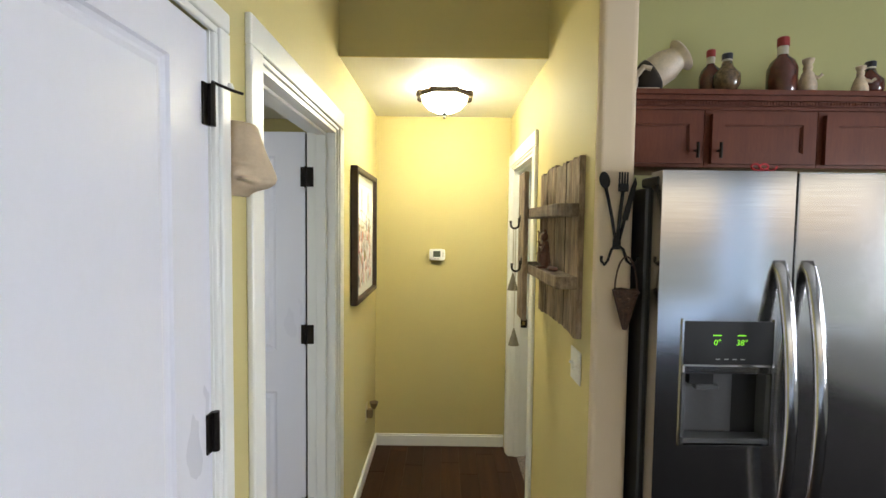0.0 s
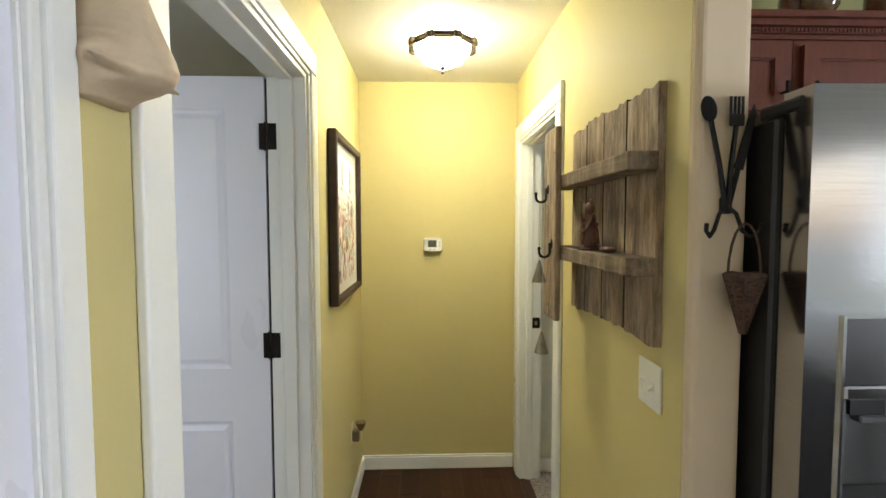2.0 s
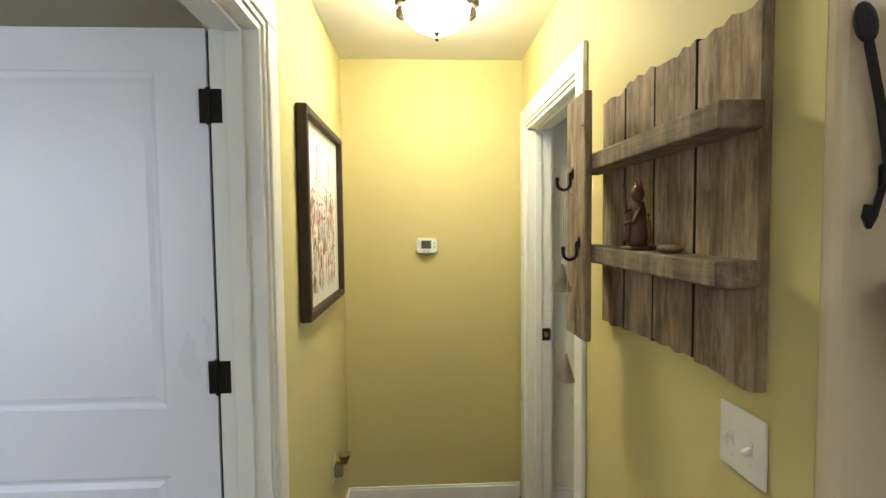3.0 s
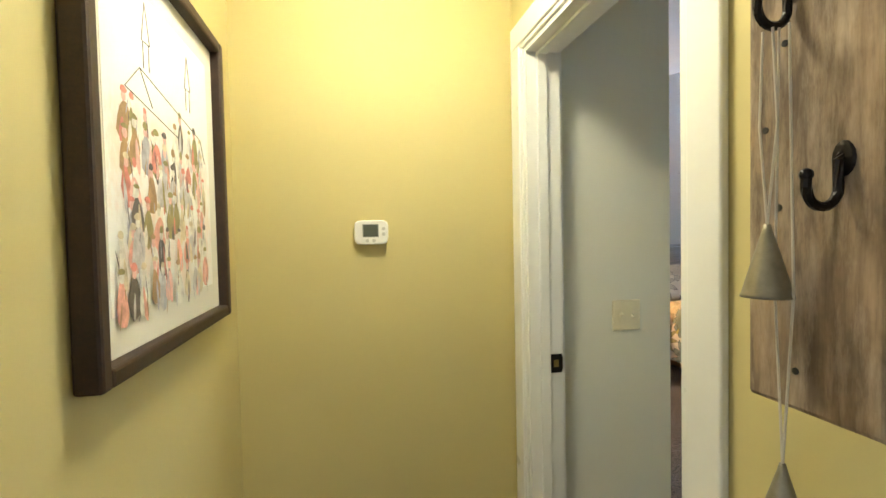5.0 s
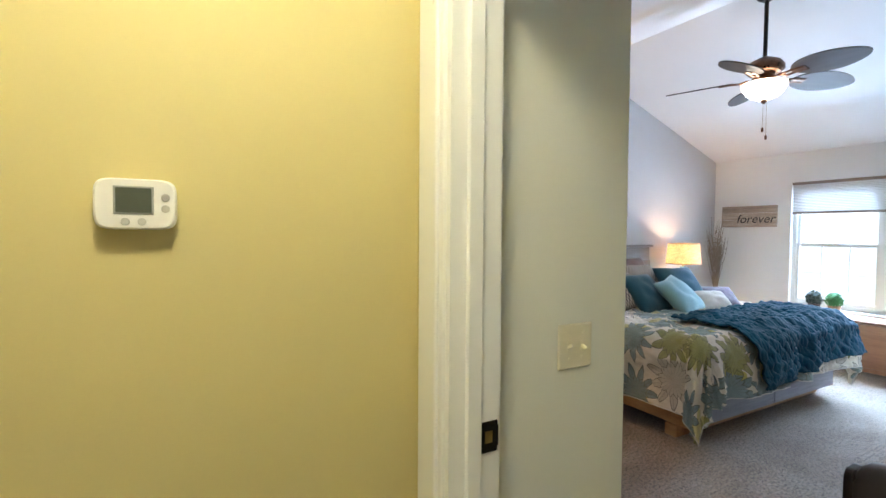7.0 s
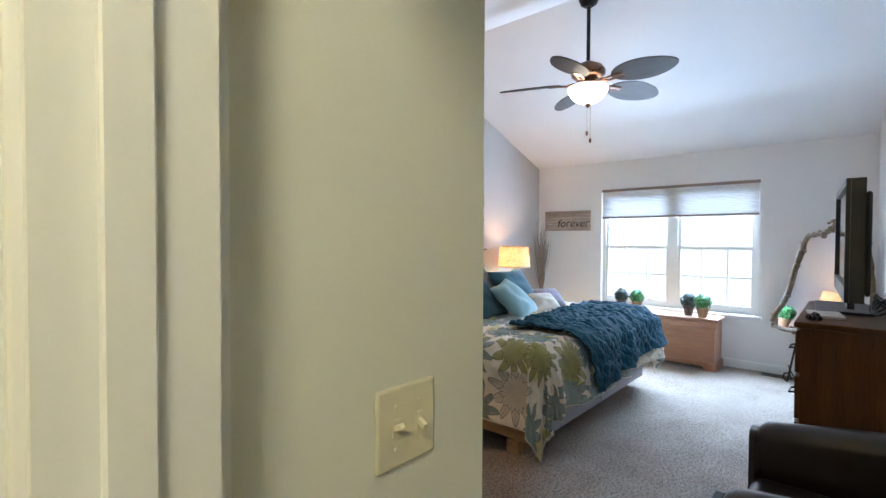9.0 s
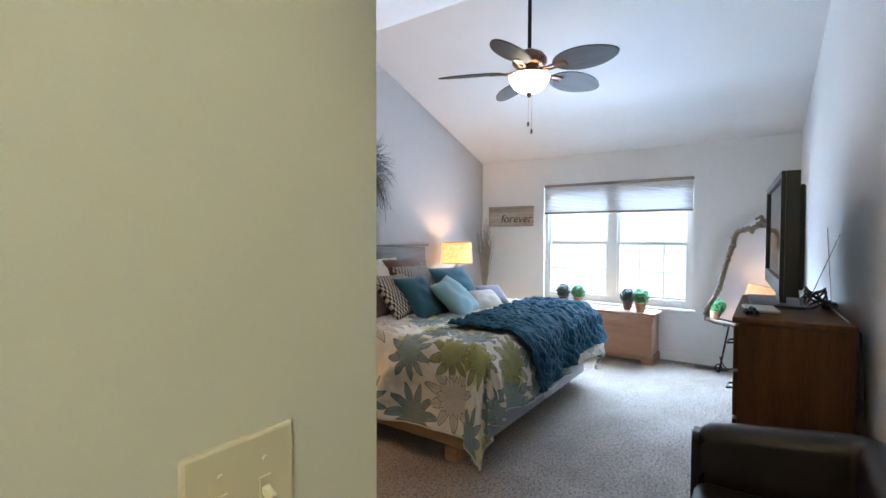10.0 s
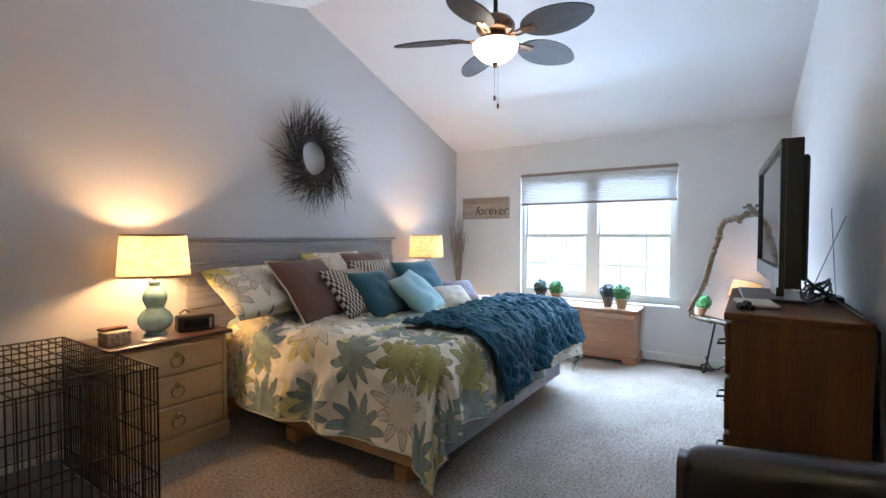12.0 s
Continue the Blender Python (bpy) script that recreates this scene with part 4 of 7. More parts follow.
def table_lamp(at, label, watts):
    l = thing("table_lamp", label, "lamp", "bedside lamps", at)
    part("foot", lathe(bmesh.new(), ((0.062, 0), (0.065, 0.006), (0.06, 0.016), (0.05, 0.02)), 24), CERAMIC, l)
    prof = ((0.048, 0.02), (0.075, 0.04), (0.093, 0.075), (0.092, 0.105), (0.075, 0.135), (0.052, 0.155), (0.046, 0.165), (0.056, 0.185), (0.066, 0.215), (0.062, 0.245), (0.045, 0.275), (0.03, 0.29), (0.028, 0.30), (0.034, 0.312), (0.034, 0.325))
    part("base", lathe(bmesh.new(), prof, 32), CERAMIC, l, "teal double-gourd ceramic base", smooth=True)
    part("neck", lathe(bmesh.new(), ((0.012, 0.325), (0.012, 0.40)), 12), BRASS, l)
    part("harp", tube(bmesh.new(), ((-0.012, 0, 0.38), (-0.05, 0, 0.44), (-0.05, 0, 0.53), (0, 0, 0.60), (0.05, 0, 0.53), (0.05, 0, 0.44), (0.012, 0, 0.38)), 0.002, 6), BRASS, l)
    bm = bmesh.new()
    n = 40
    r0, r1, z0, z1 = 0.192, 0.172, 0.352, 0.602
    lo = [bm.verts.new((r0 * math.cos(2 * math.pi * i / n), r0 * math.sin(2 * math.pi * i / n), z0)) for i in range(n)]
    hi = [bm.verts.new((r1 * math.cos(2 * math.pi * i / n), r1 * math.sin(2 * math.pi * i / n), z1)) for i in range(n)]
    for i in range(n):
        bm.faces.new((lo[i], lo[(i + 1) % n], hi[(i + 1) % n], hi[i]))
    sh = part("shade", bm, SHADE, l, "cream linen drum shade", smooth=True)
    for r, z in ((r0 + 0.001, z0), (r1 + 0.001, z1 - 0.012)):
        bb = bmesh.new()
        ring0 = [bb.verts.new((r * math.cos(2 * math.pi * i / n), r * math.sin(2 * math.pi * i / n), z)) for i in range(n)]
        ring1 = [bb.verts.new((r * math.cos(2 * math.pi * i / n), r * math.sin(2 * math.pi * i / n), z + 0.012)) for i in range(n)]
        for i in range(n):
            bb.faces.new((ring0[i], ring0[(i + 1) % n], ring1[(i + 1) % n], ring1[i]))
        part("trim_band", bb, fabric("tan_tape", (0.20, 0.14, 0.08)), sh, "tan edge tape")
    part("light_bulb", lathe(bmesh.new(), ((0.012, 0.40), (0.018, 0.42), (0.03, 0.455), (0.027, 0.485), (0.01, 0.498)), 14), glow("warm_bulb", (1.0, 0.72, 0.42), 8.0), l).visible_shadow = False
    bulb("bedside_bulb", (at[0], at[1], at[2] + 0.455), watts, (1.0, 0.60, 0.29), 0.06)
    return l


table_lamp((2.375, 5.93, 0.684), "lit teal gourd table lamp with linen shade on the nightstand", LAMP_L)
table_lamp((5.14, 5.90, 0.684), "lit linen-shaded table lamp on the window side of the bed", LAMP_R)


def ceiling_fan():
    at = (RIDGE_X, 4.35, 0)
    f = thing("ceiling_fan", "bronze five-blade ceiling fan with lit glass bowl, at rest", "ceiling fan", at=at)
    # Bronze made lighter and warmer: the bowl's glow is put into its colour.
    FANMETAL = surface("glow_lit_bronze", (0.16, 0.085, 0.055), 0.3, 0.9, vary=0.25, scale=25, fine=200, bumps=0.05)
    part("canopy", lathe(bmesh.new(), ((0.03, 3.12), (0.06, 3.14), (0.075, 3.18), (0.075, 3.225)), 24), BRONZE, f)
    part("downrod", lathe(bmesh.new(), ((0.014, 2.70), (0.014, 3.13)), 12), BRONZE, f)
    part("motor_housing", lathe(bmesh.new(), ((0.05, 2.575), (0.10, 2.585), (0.125, 2.61), (0.125, 2.64), (0.10, 2.675), (0.05, 2.70), (0.02, 2.715)), 32), FANMETAL, f, smooth=True)
    part("switch_housing", lathe(bmesh.new(), ((0.10, 2.512), (0.10, 2.535), (0.05, 2.578)), 24), FANMETAL, f)
    bowl = ((0.008, 2.395), (0.045, 2.40), (0.094, 2.424), (0.126, 2.458), (0.142, 2.49), (0.145, 2.512), (0.140, 2.517))
    part("glass_bowl", lathe(bmesh.new(), bowl, 32), glow("lit_fan_glass", (1.0, 0.86, 0.68), FAN_GLOW), f, "lit frosted glass bowl", smooth=True)
    part("finial", lathe(bmesh.new(), ((0.006, 2.365), (0.014, 2.375), (0.02, 2.39), (0.022, 2.40)), 14), FANMETAL, f)
    blade_m = wood("fan_blade_wood", (0.035, 0.028, 0.026), (0.085, 0.072, 0.066), (0.7, 6, 6), 4.0, 0.5)
    for k in range(5):
        a = 116.2 + 72 * k
        bm = bmesh.new()
        n = 26
        top = []
        for i in range(n):
            q = 2 * math.pi * i / n
            u = 0.5 - 0.5 * math.cos(q)
            wid = 0.122 * math.sin(math.pi * u ** 0.9) ** 0.52 if 0 < u < 1 else 0
            top.append((0.20 + 0.47 * u, (1 if q < math.pi else -1) * wid))
        lo = [bm.verts.new((x, y, -0.004)) for x, y in top]
        hi = [bm.verts.new((x, y, 0.004)) for x, y in top]
        bm.faces.new(list(reversed(hi)))
        bm.faces.new(lo)
        for i in range(n):
            bm.faces.new((lo[i], lo[(i + 1) % n], hi[(i + 1) % n], hi[i]))
        bmesh.ops.remove_doubles(bm, verts=bm.verts, dist=1e-4)
        bmesh.ops.recalc_face_normals(bm, faces=bm.faces)
        bl = part("blade", bm, blade_m, f, "grey-brown leaf-shaped blade")
        bl.matrix_basis = pose(0, 0, 2.556, 0, 0, a) @ pose(0, 0, 0, -15, 2.0, 0)
        blade_m.node_tree.nodes["Principled BSDF"].inputs["Specular IOR Level"].default_value = 0.12
        br = bmesh.new()
        tube(br, ((0.10, 0, 0.0), (0.16, 0.018, -0.012), (0.22, 0.022, -0.004), (0.29, 0.02, -0.006)), 0.008, 6)
        tube(br, ((0.10, 0, 0.0), (0.16, -0.018, -0.012), (0.22, -0.022, -0.006), (0.29, -0.02, -0.006)), 0.008, 6)
        box(br, 0.2, -0.03, -0.0085, 0.30, 0.03, -0.0045, 0.002)
        part("blade_iron", br, FANMETAL, bl)
    for dx, dy, z in ((0.03, 0.02, 2.20), (-0.02, -0.03, 2.13)):
        part("pull_chain", tube(bmesh.new(), ((dx, dy, 2.40), (dx, dy, z)), 0.0012, 5), BRASS, f)
        part("pull_fob", lathe(bmesh.new(), ((0.004, z - 0.035), (0.008, z - 0.03), (0.008, z - 0.005), (0.003, z)), 10, (dx, dy, 0)), FANMETAL, f)


ceiling_fan()


def wreath():
    rnd = random.Random(4)
    bm = bmesh.new()
    c = Vector((3.765, BY - 0.05, 1.945))
    for k in range(420):
        a = rnd.uniform(0, 2 * math.pi)
        r = rnd.uniform(0.14, 0.225)
        ln = rnd.uniform(0.11, 0.29) * (1.25 if rnd.random() < 0.25 else 1.0)
        d = rnd.uniform(-0.03, 0.03)
        pts = []
        sw = rnd.uniform(-0.35, 1.15)
        bend, out = rnd.uniform(-0.05, 0.05), rnd.uniform(0.0, 0.07)
        for i in range(5):
            s = i / 4
            rr = r + ln * s * (0.6 + 0.4 * s)
            aa = a - sw * s * 0.75 + bend * math.sin(s * 6 + k)
            pts.append(c + Vector((rr * math.cos(aa), d - out * s, rr * math.sin(aa))))
        tube(bm, pts, rnd.uniform(0.003, 0.005), 4, 0.3)
        if k % 3 == 0:
            e = pts[3] - pts[2]
            side = Vector((-e.z, 0, e.x)) * rnd.choice((-0.8, 0.8))
            tube(bm, (pts[2], pts[2] + (e + side) * 0.6, pts[2] + e * 1.4 + side * 0.8), 0.0028, 4, 0.4)
    for k in range(26):
        rr, ph, dd = rnd.uniform(0.15, 0.2), rnd.uniform(0, 6), rnd.uniform(-0.03, 0.03)
        tube(bm, [c + Vector(((rr + 0.008 * math.sin(3 * t + ph)) * math.cos(t), dd, (rr + 0.008 * math.sin(3 * t + ph)) * math.sin(t))) for t in [i * math.pi / 10 for i in range(21)]], 0.005, 4)
    tagged(part("twig_wreath", bm, TWIG), "round wreath of bare brown twigs on the grey wall", "wreath")


wreath()


def chest():
    c = thing("cedar_chest", "reddish cedar blanket chest under the window", "chest", at=(5.80, 3.87, 0))
    W, L, Hh = 0.40, 1.10, 0.545
    part("body", bx(0.015, 0.02, 0.05, W, L - 0.02, Hh - 0.035, 0.004), CEDAR, c)
    part("lid", bx(-0.012, -0.012, Hh - 0.028, W, L + 0.012, Hh, 0.006, 2), CEDAR, c)
    part("moulding", bx(0.004, 0.006, Hh - 0.10, 0.0149, L - 0.006, Hh - 0.036, 0.004), CEDAR, c)
    part("base", boxes((0.0, 0.0, 0.0, 0.014, 0.12, 0.085), (0.0, L - 0.12, 0.0, 0.014, L, 0.085), (0.0, 0.12, 0.045, 0.014, L - 0.12, 0.085), (0.0145, 0.0, 0.0, W, 0.019, 0.085)), CEDAR, c)


chest()


def topiary(at, r, leaf, pot, label):
    t = thing("topiary", label, "plant", "potted topiaries", at)
    part("pot", lathe(bmesh.new(), ((r * 0.5, 0), (r * 0.72, 0.085), (r * 0.78, 0.088), (r * 0.78, 0.1), (r * 0.6, 0.1)), 18), pot, t)
    rnd = random.Random(int(at[1] * 1000))
    bm = bmesh.new()
    cz = 0.1 + r * 0.8
    bmesh.ops.create_icosphere(bm, subdivisions=2, radius=r * 0.8, matrix=Matrix.Translation((0, 0, cz)))
    for k in range(420):
        v = Vector((rnd.gauss(0, 1), rnd.gauss(0, 1), rnd.gauss(0, 1))).normalized()
        p = Vector((0, 0, cz)) + v * r * rnd.uniform(0.8, 1.08)
        s = r * rnd.uniform(0.14, 0.26)
        a = v.orthogonal().normalized()
        a.rotate(Matrix.Rotation(rnd.uniform(0, 6.28), 3, v))
        b = v.cross(a)
        q = [bm.verts.new(p + a * s), bm.verts.new(p + b * s * 0.6 + v * s * 0.5), bm.verts.new(p - a * s + v * s * 0.3), bm.verts.new(p - b * s * 0.6)]
        bm.faces.new(q)
    part("crown", bm, leaf, t)


for y, r, lf, pt, lab in ((4.90, 0.075, LEAFDK, POTDK, "dark clipped topiary ball in a dark pot on the chest"), (4.72, 0.075, LEAF, TERRA, "green clipped topiary ball in a clay pot on the chest"),
                          (4.17, 0.075, LEAFDK, POTDK, "dark clipped topiary ball in a dark pot on the chest"), (4.02, 0.08, LEAF, TERRA, "green clipped topiary ball in a clay pot on the chest")):
    topiary((5.95 if y > 4.1 else 5.89, y, 0.546), r, lf, pt, lab)


def dresser():
    d = thing("chest_of_drawers", "tall dark walnut chest of drawers", "dresser", at=(3.13, 2.592, 0))
    L, D, Hh = 1.0, 0.438, 0.985
    part("body", bx(0.0, 0.0, 0.03, L, D - 0.02, Hh - 0.03, 0.003), WALNUT, d)
    part("top", bx(-0.008, -0.002, Hh - 0.028, L + 0.008, D + 0.005, Hh, 0.006, 2), WALNUT, d)
    for x in (0.02, L - 0.08):
        part("foot", bx(x, 0.02, 0, x + 0.06, D - 0.03, 0.03), WALNUT, d)
    for k in range(4):
        z0 = 0.07 + k * 0.222
        dr = part("drawer", bx(0.02, D - 0.02, z0, L - 0.02, D, z0 + 0.205, 0.004), WALNUT, d)
        for x in (0.16, L - 0.16):
            h = bmesh.new()
            tube(h, ((x - 0.045, D, z0 + 0.105), (x - 0.045, D + 0.028, z0 + 0.1), (x + 0.045, D + 0.028, z0 + 0.1), (x + 0.045, D, z0 + 0.105)), 0.005, 6)
            part("handle", h, BRONZE, dr, "dark bail handle")


dresser()


def television():
    t = thing("television", "black flat television standing on the chest of drawers", "television", at=(3.80, 2.87, 0.986), rz=3.2)
    W = 1.06
    screen = surface("dark_lcd_screen", (0.02, 0.022, 0.026), 0.05, vary=0.05, scale=2, fine=40, bumps=0, rvary=0.02)
    part("housing", boxes((-W / 2, -0.055, 0.09, W / 2, -0.001, 0.68)), BLACK, t)
    part("back_bulge", bx(-W / 2 + 0.03, -0.08, 0.12, W / 2 - 0.03, -0.0555, 0.62, 0.015, 3), BLACK, t)
    part("bezel", boxes((-W / 2, 0, 0.09, -W / 2 + 0.03, 0.018, 0.68), (W / 2 - 0.03, 0, 0.09, W / 2, 0.018, 0.68), (-W / 2 + 0.03, 0, 0.65, W / 2 - 0.03, 0.018, 0.68), (-W / 2 + 0.03, 0, 0.09, W / 2 - 0.03, 0.018, 0.165)), BLACK, t)
    part("screen", bx(-W / 2 + 0.03, 0.0, 0.165, W / 2 - 0.03, 0.006, 0.65), screen, t, "dark glossy screen")
    part("stand_neck", bx(-0.12, -0.045, 0.015, 0.12, -0.015, 0.09), BLACK, t)
    part("stand_foot", bx(-0.26, -0.12, 0, 0.26, 0.12, 0.015, 0.005, 2), BLACK, t)


television()


def armchair():
    c = thing("armchair", "dark brown leather tub armchair", "armchair", at=(1.885, 2.53, 0), rz=0)
    W, D = 0.80, 0.575
    part("base", bx(0.03, 0.03, 0.05, W - 0.03, D - 0.02, 0.30, 0.02, 3), LEATHER, c, smooth=True)
    part("seat_cushion", bx(0.13, 0.12, 0.301, W - 0.13, D + 0.01, 0.45, 0.045, 4), LEATHER, c, smooth=True)
    # arms and back: one padded roll that runs round the seat
    path = [(0.06, D), (0.06, D - 0.012), (0.06, D - 0.03), (0.06, D - 0.06)] + [(0.06, D - (D - 0.15) * i / 6) for i in range(1, 7)] + [(0.06 + 0.09 * (1 - math.cos(a)), 0.15 - 0.085 * math.sin(a)) for a in [math.pi / 2 * i / 8 for i in range(1, 9)]]
    path += [(W - x, y) for x, y in reversed(path)]
    sec = [(-0.055, 0.26), (-0.06, 0.54), (-0.058, 0.62), (-0.044, 0.65), (-0.015, 0.662), (0.02, 0.660), (0.046, 0.644), (0.058, 0.60), (0.055, 0.50), (0.052, 0.26)]
    bm = bmesh.new()
    rings = []
    for k, (x, y) in enumerate(path):
        a, b = Vector(path[max(k - 1, 0)]), Vector(path[min(k + 1, len(path) - 1)])
        d = (b - a).normalized()
        n = Vector((-d.y, d.x))
        rise = 0.060 * min(1.0, max(0.0, 1 - (y - 0.06) / (D - 0.12))) - 0.018 - 0.035 * max(0.0, (y - D + 0.06) / 0.06) ** 2.5
        rings.append([bm.verts.new((x + n.x * u, y + n.y * u, z + (rise if z > 0.4 else 0))) for u, z in sec])
    m = len(sec)
    for a, b in zip(rings, rings[1:]):
        for i in range(m):
            bm.faces.new((a[i], a[(i + 1) % m], b[(i + 1) % m], b[i]))
    for r in (rings[0], rings[-1]):
        bm.faces.new(r)
    bmesh.ops.remove_doubles(bm, verts=bm.verts, dist=1e-5)
    bmesh.ops.recalc_face_normals(bm, faces=bm.faces)
    part("tub_back", bm, LEATHER, c, "padded leather arms and back", smooth=True)
    for s2 in (0.06, W - 0.06):
        part("arm_facing", bx(s2 - 0.055, D - 0.004, 0.265, s2 + 0.055, D + 0.010, 0.605, 0.03, 4), LEATHER, c, smooth=True)
    for x in (0.06, W - 0.10):
        for y in (0.06, D - 0.09):
            part("leg", lathe(bmesh.new(), ((0.018, 0), (0.024, 0.05)), 12, (x + 0.02, y + 0.02, 0)), WALNUT, c)


armchair()


def dog_crate():
    c = thing("dog_crate", "folding black wire dog crate with a dark tray", "dog crate", at=(1.275, 5.05, 0))
    W, L, Hh = 0.70, 1.05, 0.72
    wire = surface("dark_crate_wire", (0.06, 0.036, 0.024), 0.45, 0.8, vary=0.2, scale=30, fine=200, bumps=0.1)

    def panel(name, o, ud, vd, nu, nv, lw):
        bm = bmesh.new()
        o, ud, vd = Vector(o), Vector(ud), Vector(vd)
        for i in range(nu + 1):
            a = o + ud * (i / nu)
            tube(bm, (a, a + vd), 0.0031 if 0 < i < nu else 0.0045, 5)
        for v in lw:
            a = o + vd * v
            tube(bm, (a, a + ud), 0.0038, 5)
        part(name, bm, wire, c, "black wire panel")

    panel("side_panel", (W, 0, 0.02), (0, L, 0), (0, 0, Hh - 0.02), 34, 5, (0, 0.12, 0.34, 0.56, 0.78, 1))
    panel("side_panel", (0, 0, 0.02), (0, L, 0), (0, 0, Hh - 0.02), 34, 5, (0, 0.12, 0.34, 0.56, 0.78, 1))
    panel("end_panel", (0, 0, 0.02), (W, 0, 0), (0, 0, Hh - 0.02), 23, 5, (0, 0.12, 0.34, 0.56, 0.78, 1))
    panel("end_panel", (0, L, 0.02), (W, 0, 0), (0, 0, Hh - 0.02), 23, 5, (0, 0.12, 0.34, 0.56, 0.78, 1))
    panel("top_panel", (0, 0, Hh), (W, 0, 0), (0, L, 0), 9, 5, (0, 0.12, 0.25, 0.38, 0.5, 0.62, 0.75, 0.88, 1))
    part("tray", boxes((0.02, 0.02, 0.0, W - 0.02, L - 0.02, 0.012), (0.02, 0.02, 0.012, W - 0.02, 0.026, 0.05), (0.02, L - 0.026, 0.012, W - 0.02, L - 0.02, 0.05), (0.02, 0.026, 0.012, 0.026, L - 0.026, 0.05), (W - 0.026, 0.026, 0.012, W - 0.02, L - 0.026, 0.05)), BLACK, c, "black plastic tray")
    part("cushion", bx(0.05, 0.05, 0.013, W - 0.05, L - 0.05, 0.09, 0.03, 3), fabric("black_fleece", (0.02, 0.018, 0.017)), c, smooth=True)
    h = tube(bmesh.new(), ((W / 2 - 0.05, 0, Hh * 0.55), (W / 2 - 0.05, -0.02, Hh * 0.53), (W / 2 + 0.05, -0.02, Hh * 0.53), (W / 2 + 0.05, 0, Hh * 0.55)), 0.004, 6)
    part("latch", h, BLACK, c)


dog_crate()


def sign():
    s = thing("plank_sign", "weathered plank wall sign with the word forever", "sign", at=(WX, 5.725, 1.62))
    for k in range(3):
        z0 = -0.132 + k * 0.0885
        part("plank", bx(-0.02, -0.33, z0, -0.002, 0.325 + 0.004 * (k % 2), z0 + 0.087, 0.002), SIGNWOOD, s)
    text_mesh("forever", 0.15, 0.001, surface("dark_sign_paint", (0.02, 0.016, 0.014), 0.6), s, Matrix.Translation((-0.0225, -0.085, -0.035)) @ Euler((radians(90), 0, radians(-90))).to_matrix().to_4x4(), shear=0.25)


sign()


def branches():
    b = thing("branch_arrangement", "tall dried branches in a slim floor vase", "decoration", at=(5.94, 5.98, 0))
    part("vase", lathe(bmesh.new(), ((0.06, 0), (0.08, 0.15), (0.085, 0.35), (0.055, 0.52), (0.05, 0.55), (0.06, 0.57)), 20), surface("brown_stoneware", (0.14, 0.10, 0.075), 0.5), b, smooth=True)
    rnd = random.Random(9)
    bm = bmesh.new()
    for k in range(60):
        a, sp = rnd.uniform(0, 6.28), rnd.uniform(0.02, 0.14)
        h = rnd.uniform(0.75, 1.12)
        pts = [Vector((0.03 * math.cos(a), 0.03 * math.sin(a), 0.5))]
        for i in range(1, 6):
            s = i / 5
            pts.append(Vector((min(0.2, sp * s ** 1.3 * math.cos(a) + 0.012 * rnd.uniform(-1, 1)), min(0.15, sp * s ** 1.3 * math.sin(a) + 0.012 * rnd.uniform(-1, 1)), 0.5 + h * s)))
        tube(bm, pts, 0.0045, 4, 0.35)
        if rnd.random() < 0.7:
            p = pts[3]
            tube(bm, (p, p + Vector((rnd.uniform(-0.06, 0.06), rnd.uniform(-0.06, 0.06), 0.12)), p + Vector((rnd.uniform(-0.09, 0.09), rnd.uniform(-0.09, 0.09), 0.22))), 0.003, 4, 0.4)
    tagged(part("twig_spray", bm, REED, b, "pale dried twigs"), kind="stuff")


branches()


def switch_plate(name, label, m, mat):
    """Two-gang toggle plate in its own plane: x across, y up, z out."""
    s = thing(name, label, "light switch")
    s.matrix_world = m
    part("plate", bx(-0.058, -0.058, 0, 0.058, 0.058, 0.006, 0.004, 2), mat, s)
    for x in (-0.023, 0.023):
        part("collar", bx(x - 0.006, -0.0125, 0.006, x + 0.006, 0.0125, 0.0075), mat, s)
        tg = part("toggle", bx(-0.0042, -0.004, 0, 0.0042, 0.004, 0.016, 0.001), mat, s)
        tg.matrix_basis = pose(x, 0, 0.006, 28 if x > 0 else -28)
        for y in (-0.03, 0.03):
            part("screw", lathe(bmesh.new(), ((0.003, 0.0055), (0.0026, 0.0075)), 8, (x, y, 0)), mat, s)
    return s


switch_plate("switch_plate", "ivory two-gang toggle switch plate on the cream wall", Matrix.Translation((0.828, SY, 1.105)) @ Euler((radians(90), 0, 0)).to_matrix().to_4x4(), IVORY)
switch_plate("switch_plate", "white two-gang toggle switch plate on the yellow wall", Matrix.Translation((HR, 1.594, 1.163)) @ Euler((radians(90), 0, radians(-90))).to_matrix().to_4x4(), PLASTIC)


